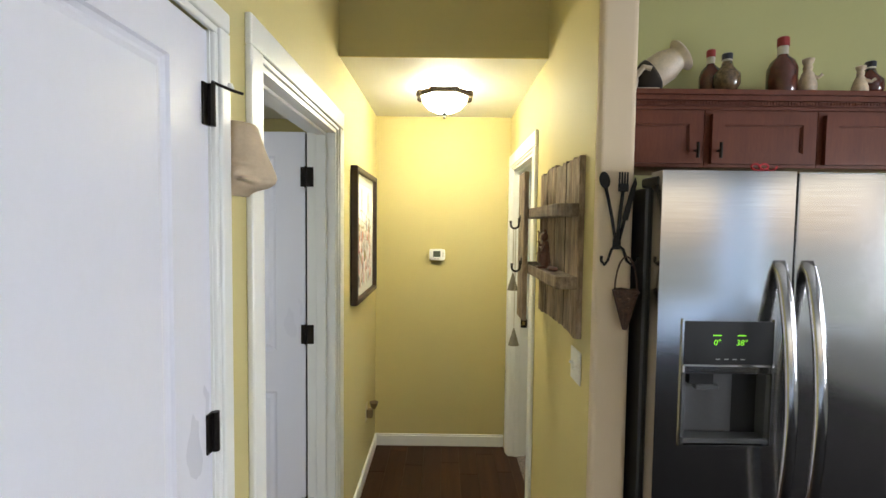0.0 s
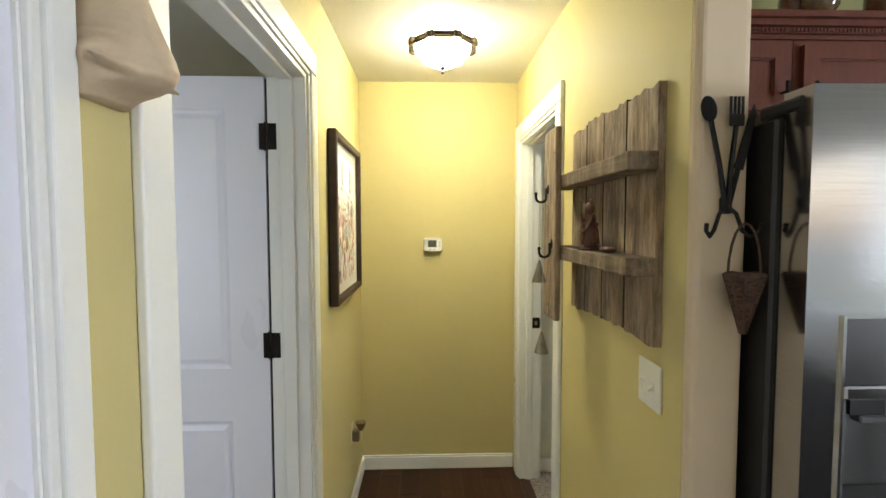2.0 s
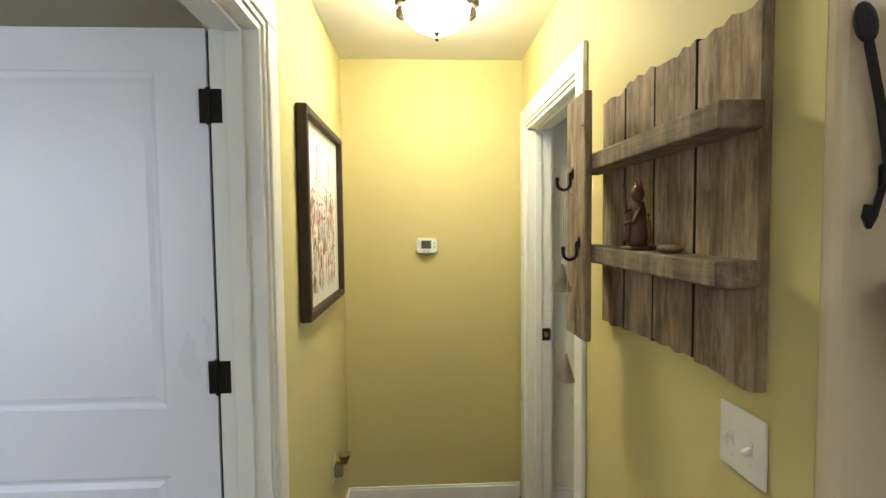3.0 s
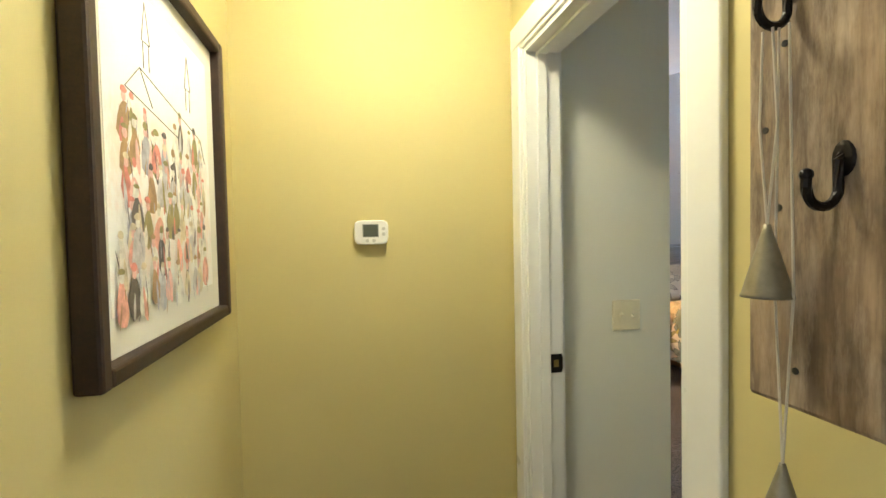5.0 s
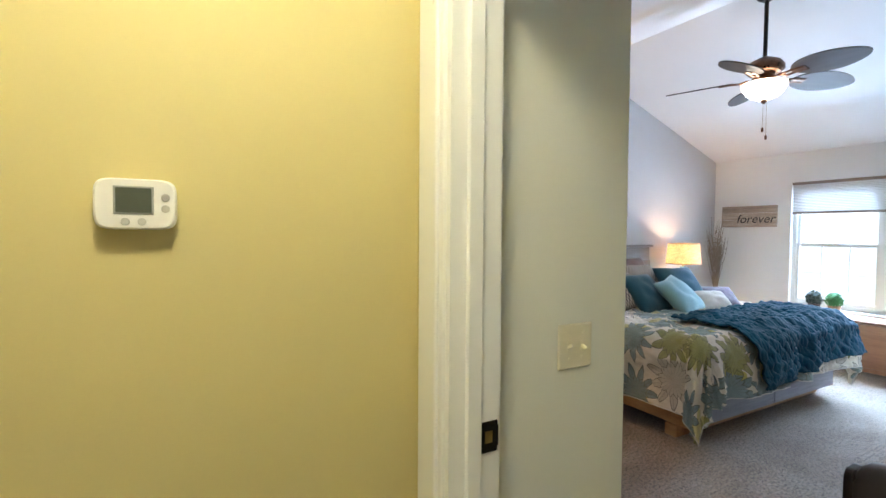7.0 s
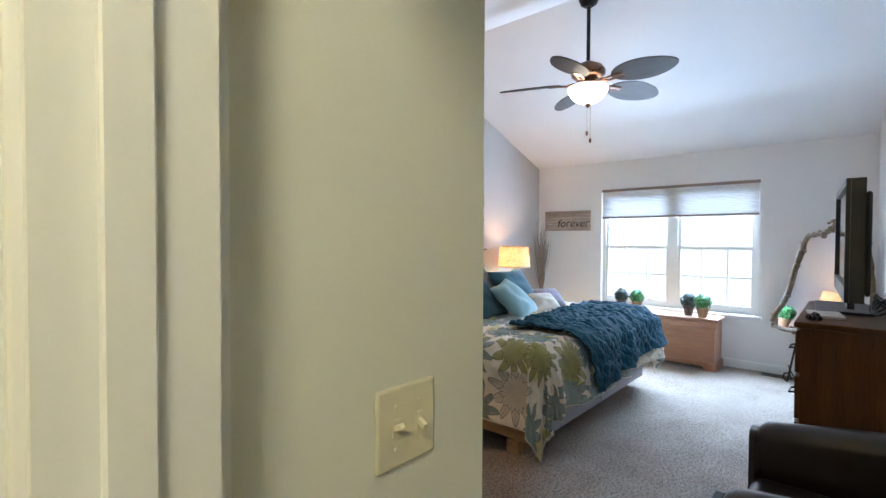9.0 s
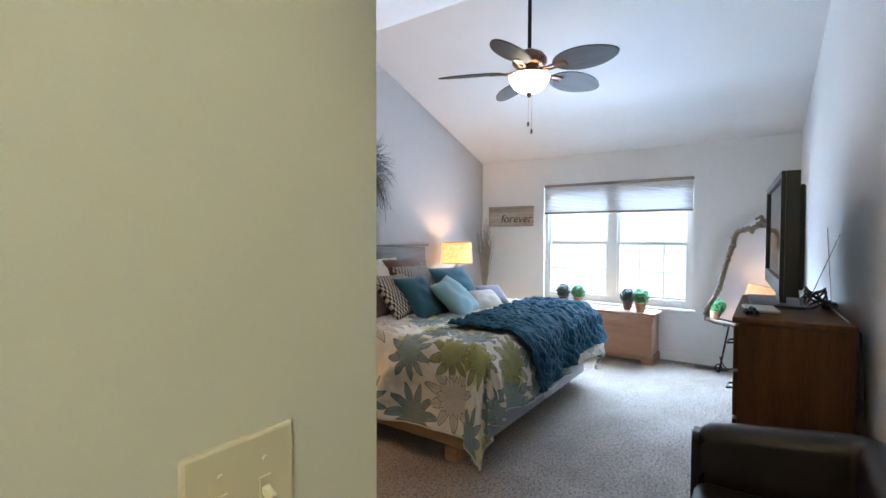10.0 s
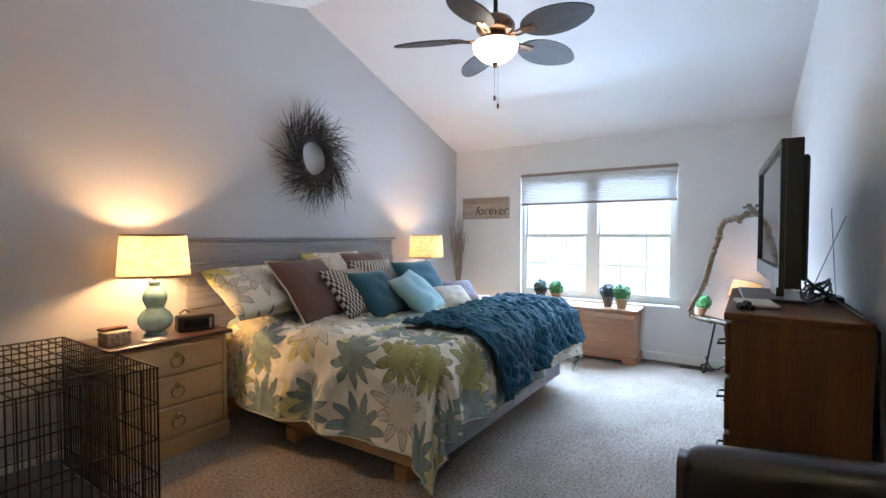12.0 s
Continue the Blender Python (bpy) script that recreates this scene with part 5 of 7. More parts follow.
# ---- hall and kitchen ----
def hall_light():
    l = thing("hall_ceiling_light", "lit flush ceiling light with scalloped bronze rim and glass bowl", "ceiling light", at=(-0.075, 2.70, 2.44))
    n = 96
    bm = bmesh.new()
    rings = []
    for r, z in ((0.134, -0.046), (0.134, -0.026), (0.146, -0.024), (0.146, -0.030), (0.140, -0.033), (0.140, -0.040), (0.152, -0.043), (0.152, -0.050), (0.134, -0.052)):
        row = []
        for i in range(n):
            a = 2 * math.pi * i / n
            rr = r / math.cos((a + math.pi / 8) % (math.pi / 4) - math.pi / 8) ** 0.9
            row.append(bm.verts.new((rr * math.cos(a), rr * math.sin(a), z)))
        rings.append(row)
    for a, b in zip(rings, rings[1:]):
        for i in range(n):
            bm.faces.new((a[i], b[i], b[(i + 1) % n], a[(i + 1) % n]))
    bronze = surface("bronze_rim", (0.10, 0.075, 0.045), 0.4, 0.8, vary=0.2)
    for k in range(8):
        a = math.pi / 8 + k * math.pi / 4
        blk = bmesh.new()
        for f in range(4):
            box(blk, 0.146, -0.020 + 0.0105 * f, -0.055, 0.168, -0.012 + 0.0105 * f, -0.022, 0.003)
        part("corner_block", blk, bronze, l, "fluted bronze corner block").matrix_basis = pose(0, 0, 0, 0, 0, math.degrees(a))
    part("rim", bm, surface("bronze_rim", (0.10, 0.075, 0.045), 0.4, 0.8, vary=0.2), l, "bronze scalloped rim", smooth=True)
    part("glass_bowl", lathe(bmesh.new(), ((0.01, -0.135), (0.05, -0.13), (0.095, -0.108), (0.125, -0.075), (0.132, -0.048), (0.128, -0.028), (0.115, -0.010), (0.09, -0.002)), 40), glow("lit_hall_glass", (0.97, 0.92, 0.69), HALL_GLOW), l, "glowing white glass bowl", smooth=True)
    part("finial", lathe(bmesh.new(), ((0.004, -0.168), (0.009, -0.16), (0.006, -0.15), (0.012, -0.142), (0.014, -0.134)), 14), BRONZE, l)


hall_light()


def thermostat():
    t = thing("thermostat", "white programmable wall thermostat with grey display", "thermostat", at=(-0.118, HE, 1.438))
    bm = bmesh.new()
    n = 48
    def ring(s, y):
        row = []
        for i in range(n):
            a = 2 * math.pi * i / n
            c, q = math.cos(a), math.sin(a)
            x = 0.0585 * s * math.copysign(abs(c) ** 0.32, c)
            z = 0.042 * s * math.copysign(abs(q) ** 0.42, q)
            row.append(bm.verts.new((x, y, z)))
        return row
    rows = [ring(1.0, 0.0), ring(1.0, -0.022), ring(0.97, -0.027), ring(0.93, -0.029)]
    for a, b in zip(rows, rows[1:]):
        for i in range(n):
            bm.faces.new((a[i], a[(i + 1) % n], b[(i + 1) % n], b[i]))
    bm.faces.new(rows[-1])
    part("case", bm, PLASTIC, t)
    part("display_frame", bx(-0.031, -0.0305, -0.017, 0.025, -0.0288, 0.029, 0.0006), surface("grey_print", (0.35, 0.36, 0.34), 0.5), t)
    part("display", bx(-0.028, -0.0312, -0.0145, 0.022, -0.0302, 0.0265), surface("grey_lcd", (0.075, 0.085, 0.06), 0.2, vary=0.05), t, "dark grey-green display")
    for x, z in ((0.042, 0.012), (0.042, -0.007), (-0.015, -0.029), (0.008, -0.029)):
        part("button", lathe(bmesh.new(), ((0.0065, 0), (0.006, 0.003)), 14), surface("grey_button", (0.55, 0.54, 0.50), 0.4), t).matrix_basis = pose(x, -0.0285, z, 90)


thermostat()


def picture_art():
    m = bpy.data.materials.new("watercolour_paper")
    nt, lk, bs = nodes_of(m)
    v = coords(nt, lk)
    wash = noise_tex(nt, lk, coords(nt, lk, (1, 1, 0.5)), 17, 5, 0.7)
    tint = ramp(nt, lk, noise_tex(nt, lk, v, 11, 3), ((0.35, (0.80, 0.74, 0.66)), (0.5, (0.84, 0.70, 0.62)), (0.65, (0.70, 0.70, 0.66))))
    sp = nt.new("ShaderNodeSeparateXYZ")
    lk.new(v, sp.inputs[0])
    low = ramp(nt, lk, mathn(nt, lk, "MULTIPLY_ADD", sp.outputs[2], 4.0, 0.0), ((0.22, (1, 1, 1)), (0.40, (0, 0, 0))))
    amount = mathn(nt, lk, "MULTIPLY", ramp(nt, lk, wash, ((0.42, (0,) * 3), (0.58, (1,) * 3))), low)
    lk.new(mixc(nt, lk, amount, (0.86, 0.86, 0.83), tint), bs.inputs["Base Color"])
    bs.inputs["Roughness"].default_value = 0.85
    return m


def framed_picture():
    p = thing("framed_picture", "framed watercolour of a crowd before a spired building, white mat", "picture", at=(HL, 2.79, 1.59))
    W, Hh, fw = 0.70, 0.755, 0.030
    for y0, z0, y1, z1 in ((-W / 2, -Hh / 2, -W / 2 + fw, Hh / 2), (W / 2 - fw, -Hh / 2, W / 2, Hh / 2), (-W / 2 + fw, Hh / 2 - fw, W / 2 - fw, Hh / 2), (-W / 2 + fw, -Hh / 2, W / 2 - fw, -Hh / 2 + fw)):
        part("frame_bar", bx(0.002, y0, z0, 0.042, y1, z1, 0.006, 2), FRAMEWOOD, p, "dark carved frame bar")
    part("mat", bx(0.004, -W / 2 + fw, -Hh / 2 + fw, 0.016, W / 2 - fw, Hh / 2 - fw), surface("white_mat_board", (0.72, 0.70, 0.62), 0.85, vary=0.02), p, "off-white mat")
    part("print", bx(0.0162, -W / 2 + fw + 0.055, -Hh / 2 + fw + 0.065, 0.0172, W / 2 - fw - 0.055, Hh / 2 - fw - 0.055), picture_art(), p, "colourful watercolour print")
    # spires and roof lines of the drawn building
    ink = surface("pencil_line", (0.20, 0.19, 0.17), 0.8)
    bm = bmesh.new()
    def line(a, b, w=0.0022):
        tube(bm, ((0.0175, *a), (0.0175, *b)), w * 0.5, 4)
    for y, z in ((-0.10, 0.235), (0.12, 0.215)):
        line((y - 0.018, z - 0.03), (y, z + 0.045)); line((y, z + 0.045), (y + 0.018, z - 0.03)); line((y - 0.018, z - 0.03), (y + 0.018, z - 0.03))
        line((y - 0.012, z - 0.03), (y - 0.012, z - 0.08)); line((y + 0.012, z - 0.03), (y + 0.012, z - 0.08))
    line((-0.19, 0.10), (-0.13, 0.15)); line((-0.13, 0.15), (0.20, 0.085)); line((-0.19, 0.10), (0.05, 0.06)); line((-0.13, 0.15), (-0.08, 0.09)); line((0.2, 0.085), (0.23, 0.03))
    part("pencil_lines", bm, ink, p)
    # brush strokes of the crowd: coats, skirts, hats and faces as plain dabs
    rnd = random.Random(21)
    tints = ((0.66, 0.24, 0.19), (0.78, 0.48, 0.42), (0.30, 0.26, 0.10), (0.40, 0.25, 0.12), (0.42, 0.42, 0.48), (0.12, 0.10, 0.09), (0.66, 0.57, 0.40), (0.58, 0.56, 0.56), (0.74, 0.38, 0.30), (0.82, 0.76, 0.68))
    dabs = bmesh.new()
    n = 0

    def dab(k, y, z, w, h, lean=0.0, power=1.0):
        nonlocal n
        n += 1
        x = 0.0174 + n * 0.000008
        vs = []
        for i in range(10):
            q = 2 * math.pi * i / 10
            v = math.sin(q)
            vs.append(dabs.verts.new((x, y + w * math.cos(q) * (1 - 0.35 * v * power) * rnd.uniform(0.8, 1.15) + lean * v * h, z + h * v * rnd.uniform(0.9, 1.1))))
        dabs.faces.new(vs).material_index = k

    for row in range(6):
        for i in range(12):
            y = -0.245 + 0.0445 * i + rnd.uniform(-0.016, 0.016)
            z = 0.075 - 0.058 * row + rnd.uniform(-0.02, 0.02) - (0.04 if row == 0 and i in (0, 4, 5, 11) else 0)
            if abs(y) > 0.24 or z < -0.235:
                continue
            coat = rnd.randrange(len(tints))
            dab(coat, y, z - 0.035, rnd.uniform(0.014, 0.026), rnd.uniform(0.028, 0.042), rnd.uniform(-0.15, 0.15))
            dab(rnd.randrange(len(tints)), y + rnd.uniform(-0.015, 0.015), z - 0.05, rnd.uniform(0.004, 0.009), rnd.uniform(0.02, 0.04), rnd.uniform(-0.2, 0.2))
            dab(1 if i % 2 else 9, y, z + 0.008, 0.009, 0.011, 0, 0.2)
            dab((2, 0, 5, 3, 6)[rnd.randrange(5)], y, z + 0.018, rnd.uniform(0.008, 0.015), rnd.uniform(0.004, 0.009), 0, 0.6)
            for j in range(2):
                dab((5, 4, 3)[rnd.randrange(3)], y + rnd.uniform(-0.02, 0.02), z - rnd.uniform(0.0, 0.07), 0.0018, rnd.uniform(0.008, 0.025), rnd.uniform(-0.4, 0.4))
    ob = part("painted_scene", dabs, None, p, "small pink, olive, grey and brown brush dabs")
    for k, c in enumerate(tints):
        ob.data.materials.append(surface("watercolour_%d" % k, c, 0.85, vary=0.3, scale=40, fine=140, bumps=0.05))
    tagged(ob, kind="stuff")


framed_picture()


def plank_shelf():
    s = thing("pallet_shelf", "weathered pallet-board wall shelf with two ledges", "shelf", at=(HR, 0, 0))
    rnd = random.Random(3)
    y = 1.545
    for k, w in enumerate((0.175, 0.16, 0.155, 0.15)):
        bm = bmesh.new()
        z0, z1 = 1.275 - 0.006 * k + rnd.uniform(-0.008, 0.008), 1.895 + rnd.uniform(-0.008, 0.008)
        n = 7
        lo, hi, lob, hib = [], [], [], []
        for i in range(n + 1):
            yy = y + (w - 0.0065) * i / n
            a, b = z0 + rnd.uniform(-0.006, 0.006), z1 + rnd.uniform(-0.008, 0.006)
            xo = -0.020 - 0.002 * rnd.random()
            lo.append(bm.verts.new((xo, yy, a))), hi.append(bm.verts.new((xo, yy, b)))
            lob.append(bm.verts.new((-0.001, yy, a))), hib.append(bm.verts.new((-0.001, yy, b)))
        for i in range(n):
            bm.faces.new((lo[i], hi[i], hi[i + 1], lo[i + 1]))
            bm.faces.new((lob[i], lob[i + 1], hib[i + 1], hib[i]))
            bm.faces.new((lo[i], lo[i + 1], lob[i + 1], lob[i]))
            bm.faces.new((hi[i], hib[i], hib[i + 1], hi[i + 1]))
        bm.faces.new((lo[0], lob[0], hib[0], hi[0]))
        bm.faces.new((lo[n], hi[n], hib[n], lob[n]))
        ob = part("board", bm, WEATHER_Z, s, "weathered grey-brown board")
        # Board sides along the gaps go darker, for aged edges and gap shade.
        ob.data.materials.append(surface("gap_wear_and_shade", (0.03, 0.02, 0.014), 0.8))
        ob.data.polygons[len(ob.data.polygons) - (2 if k else 1)].material_index = 1
        ob.data.polygons[len(ob.data.polygons) - 1].material_index = 1 if k < 3 else 0
        y += w
    # Strips added behind the gaps put the shade there into dark colour.
    dark = surface("gap_wear_and_shade", (0.03, 0.02, 0.014), 0.8)
    for yy in (1.7160, 1.8760, 2.0310):
        part("batten", bx(-0.0035, yy, 1.29, -0.0004, yy + 0.011, 1.875), dark, s, "dark strip imitating shade in the gap between boards")
    for z in (1.69, 1.441):
        part("ledge", bx(-0.0975, 1.53, z, -0.0225, 2.205, z + 0.044, 0.004, 2), WEATHER_Y, s, "thick weathered ledge")


plank_shelf()


def hook_board():
    h = thing("hook_board", "narrow weathered board with black coat hooks", "hook rail", at=(0.312, 2.13, 0))
    bm = bx(-0.022, -0.075, 1.225, 0.0, 0.078, 1.90, 0.006, 2)
    part("board", bm, WEATHER_Z, h)
    for z, dy in ((1.668, 0.020), (1.472, -0.035)):
        b2 = bmesh.new()
        tube(b2, [(-0.022, dy, z + 0.028), (-0.03, dy, z + 0.02)] + [(-0.048 - 0.019 * math.cos(a), dy, z - 0.006 - 0.019 * math.sin(a)) for a in [math.pi * (1 - i / 10) for i in range(11)]] + [(-0.067, dy, z + 0.004)], 0.0048, 8)
        bmesh.ops.create_uvsphere(b2, u_segments=10, v_segments=8, radius=0.0062, matrix=Matrix.Translation((-0.067, dy, z + 0.006)))
        bmesh.ops.create_uvsphere(b2, u_segments=10, v_segments=8, radius=0.012, matrix=Matrix.LocRotScale((-0.023, dy, z + 0.022), None, (0.35, 1, 1.5)))
        part("hook", b2, BRONZE, h, "black iron hook")
    rnd = random.Random(5)
    for k in range(7):
        part("nail_hole", lathe(bmesh.new(), ((0.004, -0.0005), (0.004, 0.0008)), 8), BLACK, h).matrix_basis = pose(-0.0225, rnd.uniform(-0.06, 0.06), 1.27 + 0.09 * k, 0, 90)


hook_board()


def bell(at, cord_top, label):
    b = thing("cone_bell", label, "bell", "hanging bells", at)
    part("cone", lathe(bmesh.new(), ((0.026, 0.0), (0.0245, 0.004), (0.014, 0.042), (0.005, 0.072), (0.003, 0.08)), 20), surface("aged_pewter", (0.30, 0.27, 0.20), 0.45, 0.6, vary=0.2, scale=40), b, smooth=True)
    cd = bmesh.new()
    h = cord_top - at[2]
    tube(cd, ((0, 0, 0.08), (0.0, 0.01, 0.1 + h * 0.3), (0, 0.006, h)), 0.0015, 5)
    tube(cd, ((0, 0, 0.08), (0.0, -0.012, 0.1 + h * 0.3), (0, -0.006, h)), 0.0015, 5)
    part("cord", cd, CREAMFAB, b, "pale twine")


bell((0.260, 2.152, 1.352), 1.64, "pewter cone bell on twine hung from the upper hook")
bell((0.268, 2.140, 1.092), 1.64, "pewter cone bell hung low on twine")


def cat_figure():
    bm = bmesh.new()
    lathe(bm, ((0.024, 0), (0.026, 0.02), (0.022, 0.05), (0.018, 0.085), (0.013, 0.105)), 16)
    bmesh.ops.create_uvsphere(bm, u_segments=14, v_segments=10, radius=0.02, matrix=Matrix.LocRotScale((-0.006, -0.004, 0.122), None, (0.9, 1.0, 0.95)))
    for y in (-0.016, 0.008):
        bmesh.ops.create_cone(bm, cap_ends=True, segments=8, radius1=0.007, radius2=0.001, depth=0.02, matrix=Matrix.Translation((-0.004, y, 0.144)))
    # upright fiddle held before the body
    bmesh.ops.create_uvsphere(bm, u_segments=12, v_segments=8, radius=0.02, matrix=Matrix.LocRotScale((-0.026, 0.012, 0.036), None, (0.5, 1.0, 1.25)))
    bmesh.ops.create_uvsphere(bm, u_segments=12, v_segments=8, radius=0.015, matrix=Matrix.LocRotScale((-0.026, 0.014, 0.064), None, (0.5, 1.0, 1.1)))
    tube(bm, ((-0.028, 0.014, 0.07), (-0.028, 0.022, 0.115), (-0.026, 0.027, 0.14), (-0.032, 0.027, 0.146)), 0.0035, 6)
    tube(bm, ((-0.004, 0.018, 0.095), (-0.018, 0.03, 0.085), (-0.03, 0.02, 0.105)), 0.0055, 6)
    tube(bm, ((-0.004, -0.018, 0.09), (-0.022, -0.022, 0.06), (-0.034, 0.006, 0.055)), 0.0055, 6)
    tube(bm, ((-0.036, -0.034, 0.062), (-0.037, 0.036, 0.05)), 0.0016, 5)
    tube(bm, ((0.018, -0.012, 0.01), (0.012, -0.04, 0.02), (0.006, -0.044, 0.06), (0.01, -0.034, 0.075)), 0.0045, 6)
    box(bm, -0.036, -0.036, -0.004, 0.036, 0.036, 0.004, 0.002)
    ob = part("cat_figurine", bm, surface("rusty_brown_figure", (0.12, 0.048, 0.024), 0.6, vary=0.3, scale=40), smooth=True)
    ob.location = (0.348, 1.865, 1.4895)
    ob.scale = (0.85, 0.85, 1.0)
    tagged(ob, "slender rusty brown cat figurine playing a fiddle on the lower ledge", "figurine")
    bm = bmesh.new()
    bmesh.ops.create_uvsphere(bm, u_segments=14, v_segments=8, radius=0.02, matrix=Matrix.LocRotScale((0, 0, 0.008), None, (1.0, 2.0, 0.45)))
    tube(bm, ((0, 0.03, 0.008), (0, 0.055, 0.015), (-0.006, 0.07, 0.01)), 0.003, 6, 0.5)
    o2 = part("mouse_figurine", bm, surface("rusty_brown_figure", (0.1, 0.055, 0.03)), smooth=True)
    o2.location = (0.350, 1.735, 1.4855)
    tagged(o2, "small brown mouse figurine on the lower ledge", "figurine")


cat_figure()


def nose_sculpture():
    """A plaster nose hung on the strip of wall between two doors; one plain lofted mesh."""
    bm = bmesh.new()
    prof = ((-0.014, 0.046, 0.026), (-0.006, 0.049, 0.034), (0.002, 0.050, 0.052), (0.008, 0.050, 0.082), (0.018, 0.048, 0.100), (0.032, 0.047, 0.107), (0.050, 0.045, 0.103), (0.075, 0.039, 0.092), (0.11, 0.033, 0.078), (0.145, 0.029, 0.066), (0.168, 0.027, 0.059), (0.177, 0.026, 0.052), (0.181, 0.025, 0.03))

    def lerp_row(z):
        for p, q in zip(prof, prof[1:]):
            if z <= q[0]:
                k = (z - p[0]) / (q[0] - p[0])
                return p[1] + (q[1] - p[1]) * k, p[2] + (q[2] - p[2]) * k
        return prof[-1][1:]
    nz, na = 64, 56
    rows = []
    for j in range(nz + 1):
        z = -0.014 + 0.195 * j / nz
        w, d = lerp_row(z)
        row = []
        for i in range(na + 1):
            t = math.pi * i / na
            c, s = math.cos(t), math.sin(t)
            x = d * s ** (0.62 if z > 0.06 else 0.7)
            y = -w * math.copysign(abs(c) ** 0.75, c)
            out = 0.015 * math.exp(-((x - 0.030) / 0.020) ** 2 - ((z - 0.038) / 0.022) ** 2)
            out -= 0.009 * math.exp(-((x - 0.034) / 0.03) ** 2 - ((z - 0.074 + 0.1 * x) / 0.009) ** 2)
            out -= 0.006 * math.exp(-((x - 0.014) / 0.014) ** 2 - ((z - 0.135) / 0.05) ** 2)
            slit = 0.042 * math.exp(-((x - 0.058) / 0.019) ** 4 - ((z - 0.026 + 0.28 * (x - 0.058)) / 0.0055) ** 2)
            if abs(c) > 0.12:
                y += math.copysign(out - slit, y)
            row.append(bm.verts.new((x, y, z)))
        rows.append(row)
    for p, q in zip(rows, rows[1:]):
        for i in range(na):
            bm.faces.new((p[i], p[i + 1], q[i + 1], q[i]))
    bm.faces.new(list(reversed(rows[0])))
    bm.faces.new(rows[-1])
    bmesh.ops.recalc_face_normals(bm, faces=bm.faces)
    ob = part("nose_sculpture", bm, PLASTER, smooth=True)
    ob.location = (HL + 0.001, 1.082, 1.731)
    ob.scale = (0.92, 1.0, 0.89)
    tagged(ob, "sand-coloured cast plaster nose hung on the yellow wall", "wall sculpture")


nose_sculpture()


def outlet():
    o = thing("wall_outlet", "ivory wall outlet with plugged-in fragrance warmer", "outlet", at=(HL, 2.97, 0.42))
    part("plate", bx(0.0, -0.036, -0.058, 0.005, 0.036, 0.058, 0.003), IVORY, o)
    part("warmer_body", bx(0.005, -0.02, -0.04, 0.045, 0.025, 0.02, 0.008, 2), surface("brown_warmer", (0.18, 0.13, 0.08), 0.4), o, "brown plug-in body")
    part("warmer_dish", lathe(bmesh.new(), ((0.012, 0), (0.022, 0.02), (0.03, 0.045), (0.027, 0.045)), 16, (0.05, 0.01, 0.015)), surface("bronze_dish", (0.20, 0.14, 0.08), 0.35, 0.5), o, "small bronze dish")


outlet()


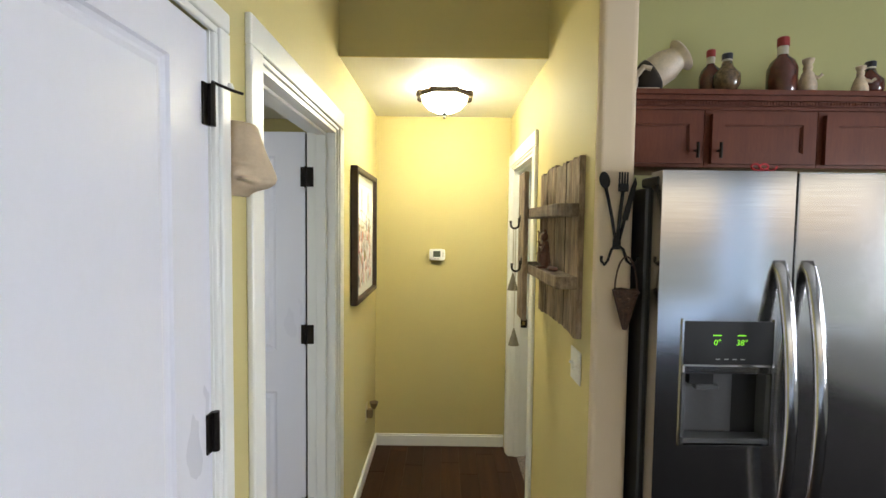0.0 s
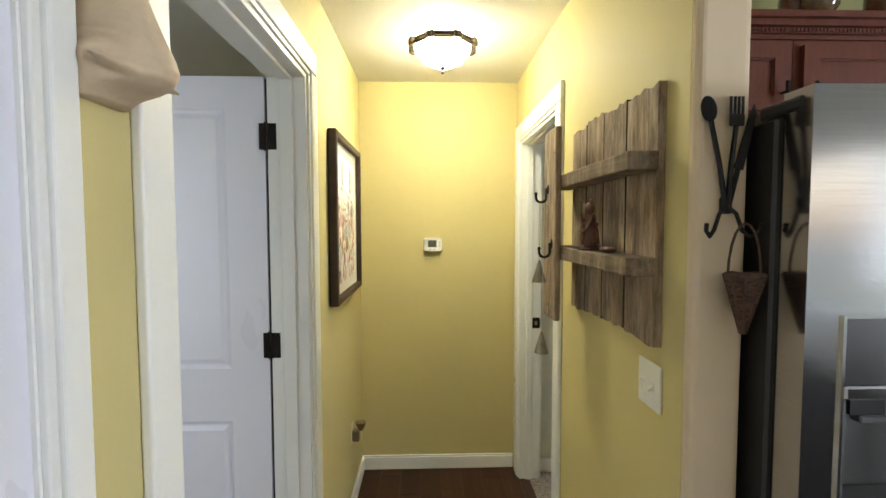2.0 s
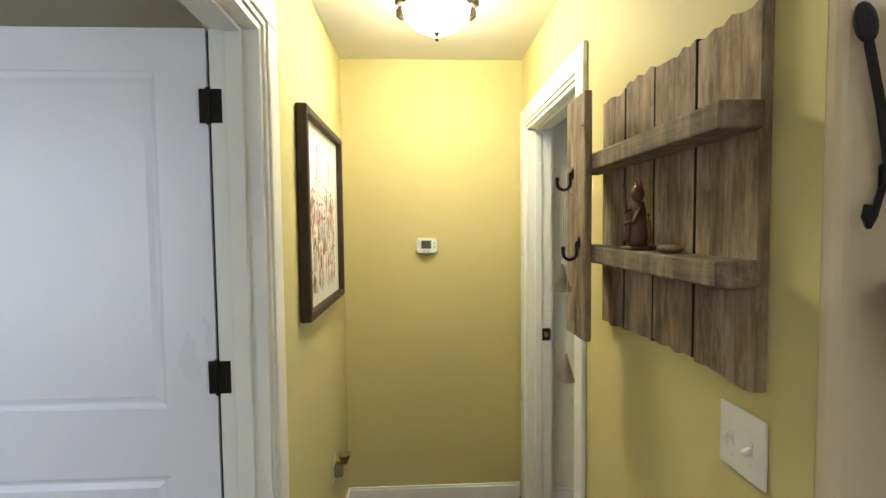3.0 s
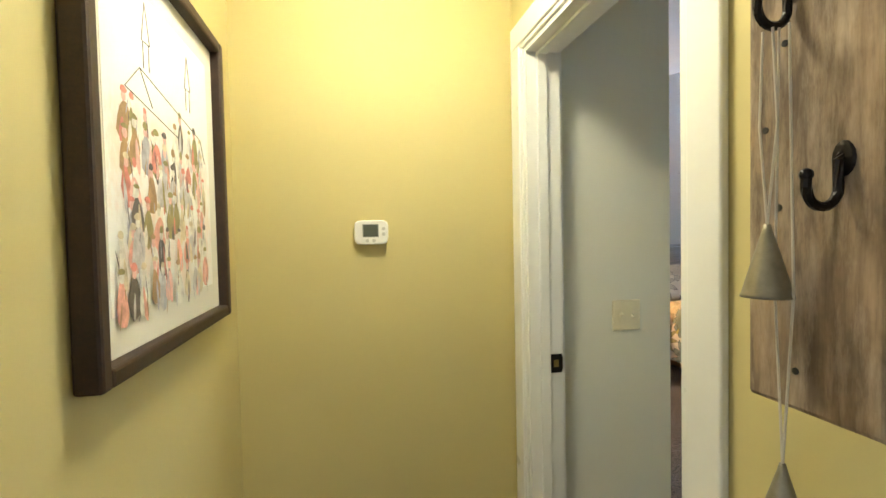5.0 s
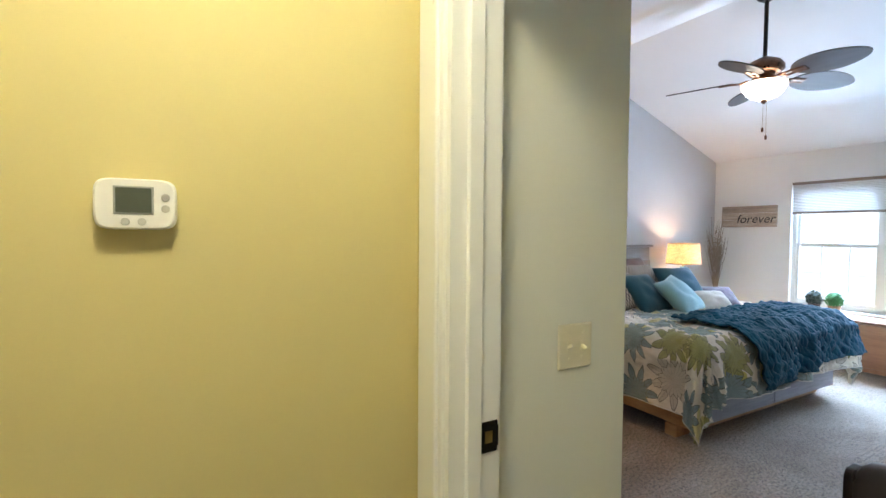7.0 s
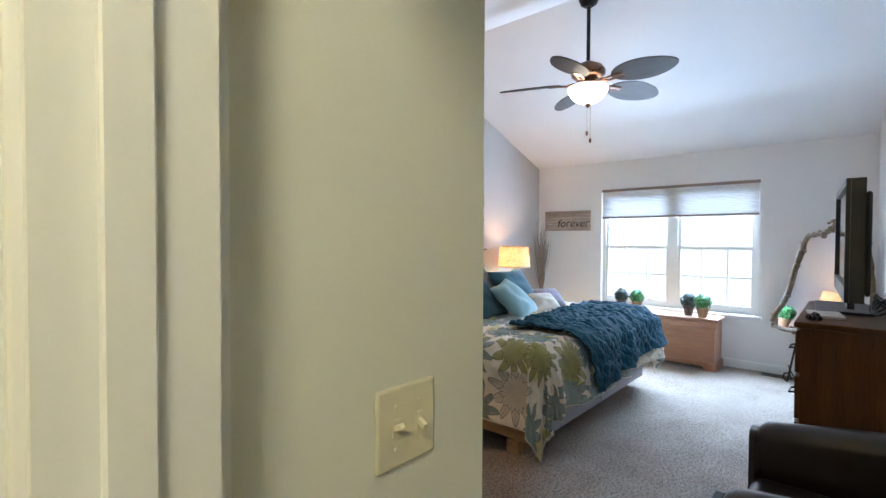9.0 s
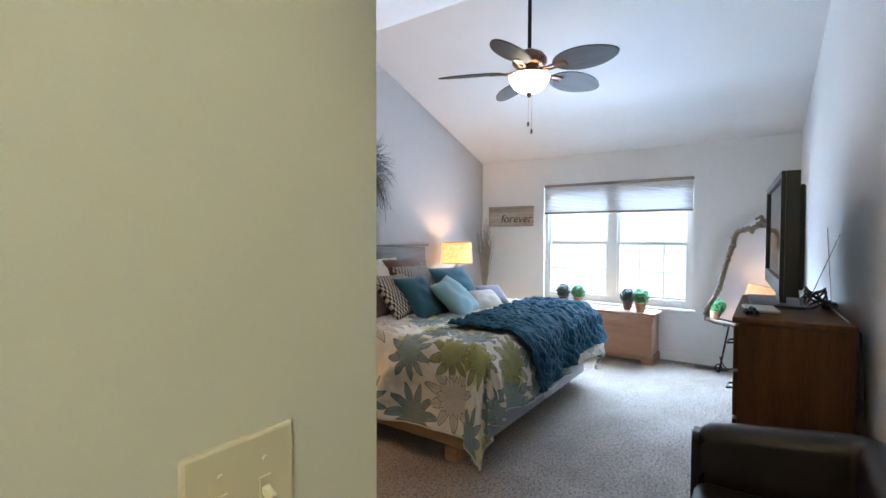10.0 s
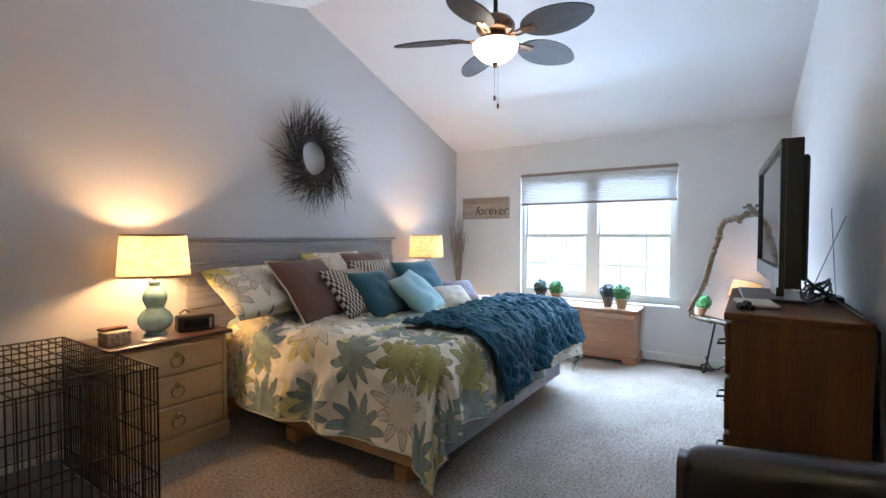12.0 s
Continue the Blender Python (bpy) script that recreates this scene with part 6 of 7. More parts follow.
# refrigerator
def refrigerator():
    f = thing("refrigerator", "stainless side-by-side refrigerator with water dispenser", "refrigerator", at=(0.558, 1.305, 0))
    W, Hh, gap = 0.91, 1.82, 0.386
    black = surface("black_fridge_side", (0.014, 0.014, 0.015), 0.42, vary=0.1, scale=5, fine=260, bumps=0.3)
    part("cabinet", bx(-0.012, 0.075, 0.02, W + 0.012, 0.90, 1.775, 0.006), black, f, "black cabinet")
    part("grille", bx(0.01, 0.03, 0.0, W - 0.01, 0.075, 0.085), BLACK, f)
    for x in (-0.004, W - 0.08):
        part("hinge_cover", bx(x, 0.02, 1.778, x + 0.085, 0.14, 1.808, 0.008, 2), BLACK, f)
    dx0, dx1, dz0, dz1 = 0.076, 0.336, 1.02, 1.385
    bm = boxes((0.0, 0.0, 0.09, dx0, 0.072, Hh), (dx1, 0.0, 0.09, gap - 0.003, 0.072, Hh), (dx0, 0.0, 0.09, dx1, 0.072, dz0), (dx0, 0.0, dz1, dx1, 0.072, Hh))
    bmesh.ops.remove_doubles(bm, verts=bm.verts, dist=1e-5)
    dl = part("door", bm, STEEL, f, "stainless freezer door")
    part("door", bx(gap + 0.004, 0.0, 0.09, W, 0.072, Hh, 0.006, 2), STEEL, f, "stainless refrigerator door")
    part("gasket", bx(gap - 0.003, 0.02, 0.09, gap + 0.004, 0.07, Hh - 0.003), BLACK, f)
    disp = part("dispenser", boxes((dx0, 0.045, dz0, dx1, 0.072, dz1 - 0.13), (dx0, -0.004, dz1 - 0.125, dx1, 0.06, dz1)), BLACK, f, "black dispenser panel")
    grey = surface("grey_dispenser_plastic", (0.075, 0.077, 0.08), 0.4, vary=0.05)
    part("cavity_side", bx(dx0, 0.002, dz0, dx0 + 0.012, 0.044, dz1 - 0.15), grey, disp, "grey recess")
    part("cavity_side", bx(dx1 - 0.012, 0.002, dz0, dx1, 0.044, dz1 - 0.15), grey, disp)
    part("cavity_back", bx(dx0 + 0.012, 0.0445, dz0, dx1 - 0.085, 0.0449, dz1 - 0.15), surface("brushed_recess", (0.16, 0.16, 0.165), 0.35, 0.7, vary=0.08), disp, "brushed grey recess back")
    # Black sheet puts the shade on this side of the recess into colour.
    part("cavity_shade", bx(dx1 - 0.085, 0.0445, dz0, dx1 - 0.012, 0.0449, dz1 - 0.15), BLACK, disp)
    part("shelf_lip", bx(dx0 - 0.002, -0.012, dz1 - 0.153, dx1 + 0.002, 0.04, dz1 - 0.126, 0.004), STEEL, disp, "bright metal lip")
    part("spout", boxes((dx0 + 0.03, 0.012, dz1 - 0.19, dx0 + 0.10, 0.04, dz1 - 0.151)), BLACK, disp)
    part("paddle", bx(dx0 + 0.045, 0.005, dz1 - 0.205, dx0 + 0.115, 0.03, dz1 - 0.19, 0.003), grey, disp)
    part("drip_tray", bx(dx0 + 0.004, -0.008, dz0 + 0.004, dx1 - 0.004, 0.044, dz0 + 0.02, 0.003), grey, disp)
    part("rim", boxes((dx0 - 0.006, -0.006, dz0 - 0.006, dx0, 0.0, dz1 + 0.006), (dx1, -0.006, dz0 - 0.006, dx1 + 0.006, 0.0, dz1 + 0.006), (dx0, -0.006, dz0 - 0.006, dx1, 0.0, dz0)), CHROME, disp, "thin bright rim")
    led = glow("green_led", (0.30, 1.0, 0.05), 0.55)
    for body, x in (("0°", dx0 + 0.097), ("38°", dx0 + 0.168)):
        text_mesh(body, 0.024, 0.0003, led, disp, Matrix.Translation((x, -0.0052, dz1 - 0.062)) @ Euler((radians(90), 0, 0)).to_matrix().to_4x4(), "readout", 0.1)
        part("readout_bar", bx(x - 0.012, -0.0052, dz1 - 0.042, x + 0.012, -0.0042, dz1 - 0.039), led, disp)
    for k in range(4):
        part("button_mark", bx(dx0 + 0.095 + 0.024 * k, -0.0052, dz1 - 0.112, dx0 + 0.108 + 0.024 * k, -0.0042, dz1 - 0.109), surface("grey_print", (0.35, 0.36, 0.34)), disp)
    for x in (gap - 0.042, gap + 0.04):
        bm = bmesh.new()
        rings = []
        for i in range(25):
            s = i / 24
            yy = 0.004 - 0.078 * math.sin(math.pi * s) ** 0.7
            zz = 1.565 - 0.93 * s
            rings.append([bm.verts.new((x + 0.019 * math.cos(a), yy + 0.011 * math.sin(a), zz)) for a in [2 * math.pi * q / 14 for q in range(14)]])
        for p, q in zip(rings, rings[1:]):
            for k in range(14):
                bm.faces.new((p[k], p[(k + 1) % 14], q[(k + 1) % 14], q[k]))
        bm.faces.new(rings[0]), bm.faces.new(rings[-1])
        bmesh.ops.recalc_face_normals(bm, faces=bm.faces)
        part("handle", bm, STEEL, f, "curved steel bar handle", smooth=True)


refrigerator()


tagged(part("red_ribbon", tube(bmesh.new(), [(0.835 + 0.018 * math.cos(t) + 0.004 * t, 1.335, 1.834 + 0.010 * math.sin(t)) for t in [i * 0.5 for i in range(27)]], 0.0032, 6), surface("red_cord", (0.45, 0.02, 0.03), 0.6)), "curled red cord lying on the refrigerator", "cord")


# wall cabinets over the refrigerator
def wall_cabinet(x0, x1, label, knob):
    yF, z0, z1 = 1.95, 1.912, 2.152
    c = thing("wall_cabinet", label, "kitchen cabinet", "cherry wall cabinets", (x0, yF, z0))
    w, h = x1 - x0, z1 - z0
    part("body", bx(0.0, 0.0, 0.0, w, KY - yF, h, 0.002), CHERRY, c)
    m = 0.022
    d = part("door", boxes((m, -0.02, 0.014, m + 0.05, -0.001, h - 0.02), (w - m - 0.05, -0.02, 0.014, w - m, -0.001, h - 0.02), (m + 0.05, -0.02, 0.014, w - m - 0.05, -0.001, 0.058), (m + 0.05, -0.02, h - 0.064, w - m - 0.05, -0.001, h - 0.02)), CHERRY, c)
    part("panel", bx(m + 0.05, -0.010, 0.058, w - m - 0.05, -0.002, h - 0.064, 0.003), CHERRY, d)
    part("bead", boxes((m + 0.05, -0.015, 0.058, m + 0.056, -0.0101, h - 0.064), (w - m - 0.056, -0.015, 0.058, w - m - 0.05, -0.0101, h - 0.064), (m + 0.056, -0.015, 0.058, w - m - 0.056, -0.0101, 0.064), (m + 0.056, -0.015, h - 0.07, w - m - 0.056, -0.0101, h - 0.064)), CHERRY, d)
    kx = m + 0.025 if knob < 0 else w - m - 0.025
    part("knob", tube(tube(bmesh.new(), ((kx, -0.02, 0.066), (kx, -0.042, 0.066)), 0.005, 8), ((kx, -0.044, 0.034), (kx, -0.045, 0.05), (kx, -0.046, 0.066), (kx, -0.045, 0.082), (kx, -0.044, 0.098)), 0.0065, 8), BRONZE, d, "dark metal pull")


wall_cabinet(0.56, 1.025, "cherry wall cabinet with a recessed panel door", 1)
wall_cabinet(1.026, 1.50, "cherry wall cabinet with a recessed panel door", -1)
wall_cabinet(1.501, 1.98, "cherry wall cabinet with a recessed panel door", 1)
wall_cabinet(1.981, 2.45, "cherry wall cabinet with a recessed panel door", -1)
cr = thing("cornice", "cherry crown moulding with a rope bead along the cabinets", "moulding", at=(0.56, 1.95, 2.1525))
part("cove", boxes((0, -0.006, 0.0, 1.9, 0.32, 0.014), (0, -0.018, 0.0145, 1.9, 0.32, 0.032), (0, -0.034, 0.0325, 1.9, 0.32, 0.052), (0, -0.05, 0.0525, 1.9, 0.32, 0.072)), CHERRY, cr)
bm = bmesh.new()
for k in range(150):
    box(bm, 0.004 + k * 0.0126, -0.024, 0.018, 0.0125 + k * 0.0126, -0.0175, 0.029)
part("rope_bead", bm, CHERRY, cr)
CABTOP = 2.1525 + 0.072


def bottle(at, r, h, body, cap, label, squat=False):
    b = thing("bottle", label, "bottle", at=at)
    prof = ((r * 0.9, 0), (r, 0.01), (r, h * 0.45), (r * 0.8, h * 0.58), (r * 0.35, h * 0.68), (r * 0.32, h * 0.85)) if not squat else ((r * 0.6, 0), (r, h * 0.2), (r, h * 0.45), (r * 0.5, h * 0.65), (r * 0.35, h * 0.8))
    part("glass_body", lathe(bmesh.new(), prof, 20), body, b, smooth=True)
    part("label_band", lathe(bmesh.new(), ((r * 0.36, h * 0.70), (r * 0.36, h * 0.84)), 16), CREAMFAB, b, "pale neck wrap")
    part("cap", lathe(bmesh.new(), ((r * 0.4, h * 0.845), (r * 0.4, h * 0.98), (r * 0.3, h)), 16), cap, b)


RUST = surface("dark_red_brown_glass", (0.10, 0.022, 0.014), 0.15, vary=0.3, scale=20, coat=0.5)
REDCAP = surface("red_wax", (0.32, 0.03, 0.03), 0.4, vary=0.1)
DKCAP = surface("black_wax", (0.02, 0.02, 0.03), 0.4, vary=0.1)
SPICE = surface("spice_filled_glass", (0.16, 0.10, 0.05), 0.15, vary=0.5, scale=60, fine=90, coat=0.6)
bottle((1.085, 2.03, CABTOP), 0.045, 0.205, RUST, REDCAP, "dark red bottle with a red wax cap on the cabinets")
bottle((1.115, 1.96, CABTOP), 0.052, 0.165, SPICE, DKCAP, "squat spice-filled bottle with a black cap", True)
bottle((1.375, 2.00, CABTOP), 0.058, 0.25, RUST, REDCAP, "tall dark red bottle with a red wax cap")
bottle((1.77, 2.02, CABTOP), 0.05, 0.16, RUST, DKCAP, "squat dark bottle with a black cap", True)


def chef_figure(at, h, label):
    bm = lathe(bmesh.new(), ((0.032 * h / 0.13, 0), (0.03 * h / 0.13, h * 0.25), (0.02 * h / 0.13, h * 0.55), (0.012 * h / 0.13, h * 0.64), (0.016 * h / 0.13, h * 0.72), (0.012 * h / 0.13, h * 0.8), (0.018 * h / 0.13, h * 0.88), (0.02 * h / 0.13, h * 0.96), (0.008, h)), 16)
    tube(bm, ((0, -0.015, h * 0.5), (0.03, -0.02, h * 0.42), (0.04, -0.03, h * 0.5)), 0.007, 6)
    ob = part("figurine", bm, surface("painted_cream_ceramic", (0.58, 0.46, 0.34), 0.35, vary=0.2, scale=50), smooth=True)
    ob.location = at
    tagged(ob, label, "figurine")


chef_figure((1.455, 1.96, CABTOP), 0.15, "cream ceramic figurine beside the tall bottle")
chef_figure((1.685, 1.97, CABTOP), 0.125, "small cream ceramic figurine on the cabinets")


def tilted_jar():
    j = thing("tilted_jar", "cream ceramic jar tipped on its side, half wrapped in dark net", "jar", at=(0.86, 2.02, CABTOP + 0.10))
    m = pose(0, 0, 0.015, 0, 56, -12)
    glaze = surface("cream_glaze", (0.66, 0.55, 0.42), 0.4, vary=0.12, scale=30)
    part("jar_body", lathe(bmesh.new(), ((0.03, -0.105), (0.056, -0.085), (0.070, -0.03), (0.068, 0.03), (0.052, 0.075), (0.050, 0.085), (0.072, 0.098), (0.070, 0.106), (0.046, 0.10), (0.040, 0.07)), 28), glaze, j, smooth=True).matrix_basis = m
    part("net_wrap", lathe(bmesh.new(), ((0.032, -0.108), (0.060, -0.088), (0.072, -0.045), (0.0725, -0.035)), 28), surface("dark_net", (0.04, 0.03, 0.025), 0.8), j, "dark net wrap", smooth=True).matrix_basis = m
    bm = boxes((-0.14, -0.05, -0.10, -0.02, 0.05, -0.075))
    bmesh.ops.create_uvsphere(bm, u_segments=14, v_segments=10, radius=0.04, matrix=Matrix.LocRotScale((-0.125, 0, -0.04), None, (0.8, 1.0, 1.1)))
    tube(bm, ((-0.12, -0.03, -0.03), (-0.09, -0.05, 0.01), (-0.06, -0.055, 0.0)), 0.012, 8)
    part("cradle", bm, glaze, j, "cream ceramic cradle figure", smooth=False)


tilted_jar()


def utensil_hanger():
    u = thing("utensil_wall_hook", "black iron spoon, fork and knife wall hook", "wall hook", at=(0.475, 1.4275, 1.60))
    bm = bmesh.new()
    bmesh.ops.create_uvsphere(bm, u_segments=14, v_segments=10, radius=0.02, matrix=Matrix.LocRotScale((-0.045, -0.012, 0.20), Euler((0, radians(-12), 0)), (0.85, 0.3, 1.35)))
    tube(bm, ((-0.04, -0.012, 0.175), (-0.02, -0.012, 0.09), (-0.004, -0.012, 0.0)), 0.0055, 6)
    part("spoon", bm, IRON, u)
    bm = bmesh.new()
    tube(bm, ((0.012, -0.014, 0.165), (0.004, -0.014, 0.09), (-0.002, -0.014, 0.0)), 0.0055, 6)
    box(bm, -0.003, -0.017, 0.165, 0.029, -0.011, 0.19, 0.002)
    for k in range(4):
        box(bm, -0.002 + k * 0.0083, -0.016, 0.188, 0.0022 + k * 0.0083, -0.012, 0.225)
    part("fork", bm, IRON, u)
    bm = bmesh.new()
    tube(bm, ((0.002, -0.012, 0.0), (0.02, -0.012, 0.08)), 0.0055, 6)
    v = [bm.verts.new(p) for p in ((0.012, -0.014, 0.08), (0.03, -0.014, 0.075), (0.055, -0.014, 0.19), (0.05, -0.014, 0.21), (0.038, -0.014, 0.18))]
    w = [bm.verts.new(p.co + Vector((0, 0.004, 0))) for p in v]
    bm.faces.new(v), bm.faces.new(list(reversed(w)))
    for i in range(5):
        bm.faces.new((v[i], w[i], w[(i + 1) % 5], v[(i + 1) % 5]))
    part("knife", bm, IRON, u)
    for s in (-1, 1):
        part("hook", tube(bmesh.new(), ((0, -0.012, 0.0), (s * 0.018, -0.014, -0.015), (s * 0.03, -0.016, -0.05), (s * 0.042, -0.022, -0.062), (s * 0.055, -0.03, -0.05), (s * 0.056, -0.034, -0.035)), 0.0045, 6), IRON, u)
    part("back_plate", bx(-0.012, -0.012, -0.015, 0.012, 0.0, 0.02, 0.003), IRON, u)


utensil_hanger()


def cone_basket():
    b = thing("cone_basket", "brown woven vine cone basket hung from the iron hook", "basket", at=(0.494, 1.385, 1.37))
    rnd = random.Random(2)
    vine = surface("brown_vine", (0.085, 0.045, 0.028), 0.7, vary=0.4, scale=60)
    for k in range(15):
        s = k / 14
        r, z = 0.009 + 0.026 * s, 0.09 * s
        part("weaver", tube(bmesh.new(), [((r + rnd.uniform(-0.003, 0.003)) * math.cos(t), (r + rnd.uniform(-0.003, 0.003)) * math.sin(t), z + rnd.uniform(-0.004, 0.004)) for t in [i * math.pi / 8 for i in range(17)]], 0.0045, 5), vine, b)
    for k in range(9):
        a = k * 2 * math.pi / 9
        part("stake", tube(bmesh.new(), ((0.004 * math.cos(a), 0.004 * math.sin(a), -0.03), (0.023 * math.cos(a), 0.023 * math.sin(a), 0.04), (0.037 * math.cos(a), 0.037 * math.sin(a), 0.092)), 0.0035, 5), vine, b)
    part("handle", tube(bmesh.new(), [(-0.034 * math.cos(t), 0, 0.09 + 0.105 * math.sin(t)) for t in [i * math.pi / 10 for i in range(11)]], 0.0028, 6), surface("brown_vine", (0.085, 0.045, 0.028)), b)


cone_basket()


# ---- bedroom: small things ----
def mirror_on_easel():
    m = thing("easel_mirror", "carved gold-brown serpentine mirror on a wrought iron easel", "mirror", at=(5.725, 3.03, 0), rz=-39)
    gold = wood("carved_gold_frame", (0.04, 0.026, 0.014), (0.27, 0.18, 0.10), (2, 2, 2), 14.0, 0.4, bumps=0.6)
    half = ((0.0, 1.47), (0.06, 1.46), (0.12, 1.428), (0.20, 1.43), (0.265, 1.405), (0.295, 1.345), (0.30, 1.26), (0.335, 1.16), (0.355, 1.05), (0.37, 0.95), (0.385, 0.86), (0.43, 0.74), (0.49, 0.65), (0.515, 0.57), (0.49, 0.515), (0.38, 0.50), (0.2, 0.507), (0.0, 0.49))
    def place(y, z, x=0.0):
        return Vector((x + (z - 0.5) * 0.14, y, z))
    loop = [place(y, z) for y, z in half] + [place(-y, z) for y, z in reversed(half[1:-1])]
    bm = bmesh.new()
    tube(bm, loop + [loop[0]], 0.021, 8)
    tube(bm, [p + Vector((-0.012, 0, 0)) for p in loop] + [loop[0] + Vector((-0.012, 0, 0))], 0.009, 6)
    rnd = random.Random(31)
    for p, q in zip(loop, loop[1:] + loop[:1]):
        steps = max(2, int((q - p).length / 0.035))
        for i in range(steps):
            at = p.lerp(q, i / steps) + Vector((-0.008, rnd.uniform(-0.008, 0.008), rnd.uniform(-0.008, 0.008)))
            bmesh.ops.create_icosphere(bm, subdivisions=1, radius=rnd.uniform(0.014, 0.029), matrix=Matrix.LocRotScale(at, Euler((rnd.uniform(0, 3), 0, 0)), (0.7, 1.35, 0.75)))
    part("frame", bm, gold, m, "carved gold-brown frame", smooth=True)
    g = bmesh.new()
    g.faces.new([g.verts.new(p + Vector((0.004, 0, 0))) for p in loop])
    part("glass", g, MIRROR, m, "mirror glass")
    cb = bmesh.new()
    for y, z, r in ((0.0, 1.50, 0.038), (0.035, 1.545, 0.024), (-0.04, 1.54, 0.02), (0.075, 1.53, 0.016), (-0.13, 1.455, 0.022), (0.15, 1.45, 0.022), (0.05, 1.485, 0.024), (-0.05, 1.485, 0.024), (0.09, 1.46, 0.018), (-0.09, 1.46, 0.018), (0.02, 1.53, 0.02)):
        bmesh.ops.create_icosphere(cb, subdivisions=2, radius=r, matrix=Matrix.LocRotScale(place(y, z), None, (0.6, 1.2, 0.8)))
    part("crest", cb, gold, m, "carved crest", smooth=True)
    ir = bmesh.new()
    for s in (-1, 1):
        tube(ir, ((0.0, s * 0.22, 0.50), (-0.02, s * 0.30, 0.05), (-0.02, s * 0.31, 0.012)), 0.009, 6)
        tube(ir, [Vector((-0.02, s * (0.31 + 0.04 * math.sin(t)), 0.05 - 0.04 * math.cos(t))) for t in [i * math.pi / 8 for i in range(14)]], 0.007, 6)
        tube(ir, ((0.03, s * 0.16, 0.55), (0.12, s * 0.16, 0.01)), 0.008, 6)
    tube(ir, ((0.0, -0.36, 0.50), (0.0, 0.36, 0.50)), 0.008, 6)
    tube(ir, [Vector((-0.02, 0.30 * math.sin(t), 0.12 + 0.05 * math.cos(t * 4))) for t in [i * math.pi / 16 - math.pi / 2 for i in range(17)]], 0.006, 6)
    part("easel", ir, IRON, m, "black scrolled iron easel")


mirror_on_easel()


def alarm_clock():
    c = thing("clock_radio", "black bedside clock radio on the nightstand", "clock", at=(2.575, 5.86, 0.6845), rz=-14)
    bm = bx(-0.105, -0.05, 0, 0.105, 0.05, 0.10, 0.014, 3)
    part("body", bm, BLACK, c)
    part("face", bx(-0.072, -0.053, 0.025, 0.065, -0.0502, 0.075), surface("dark_lcd_screen", (0.02, 0.022, 0.026)), c)
    part("trim", bx(0.07, -0.0515, 0.012, 0.086, -0.0505, 0.08), CHROME, c)
    part("carry_loop", tube(bmesh.new(), ((-0.07, 0, 0.088), (-0.085, 0, 0.115), (-0.055, 0, 0.135), (-0.03, 0, 0.115)), 0.005, 6), BLACK, c)


alarm_clock()


def trinkets():
    b = thing("trinket_box", "small pale pebble-patterned box with a dark lid", "box", at=(2.125, 5.84, 0.6845), rz=6)
    stone = surface("pebble_pattern", (0.42, 0.33, 0.22), 0.6, vary=0.6, scale=60, fine=90, bumps=0.4)
    part("body", bx(-0.065, -0.045, 0, 0.065, 0.045, 0.075, 0.008, 2), stone, b)
    part("lid", bx(-0.06, 0.0, 0.076, 0.07, 0.06, 0.092, 0.004), WALNUT, b, "dark lid ajar")
    cd = bx(-0.06, -0.03, 0, 0.06, 0.03, 0.004)
    box(cd, -0.055, -0.026, 0.0042, 0.058, 0.032, 0.0075)
    ob = part("paper_slips", cd, surface("white_paper", (0.75, 0.72, 0.66), 0.8, vary=0.03))
    ob.matrix_world = pose(2.29, 5.765, 0.6845, 0, 0, 12)
    tagged(ob, "small stack of white paper slips on the nightstand", "papers")


trinkets()


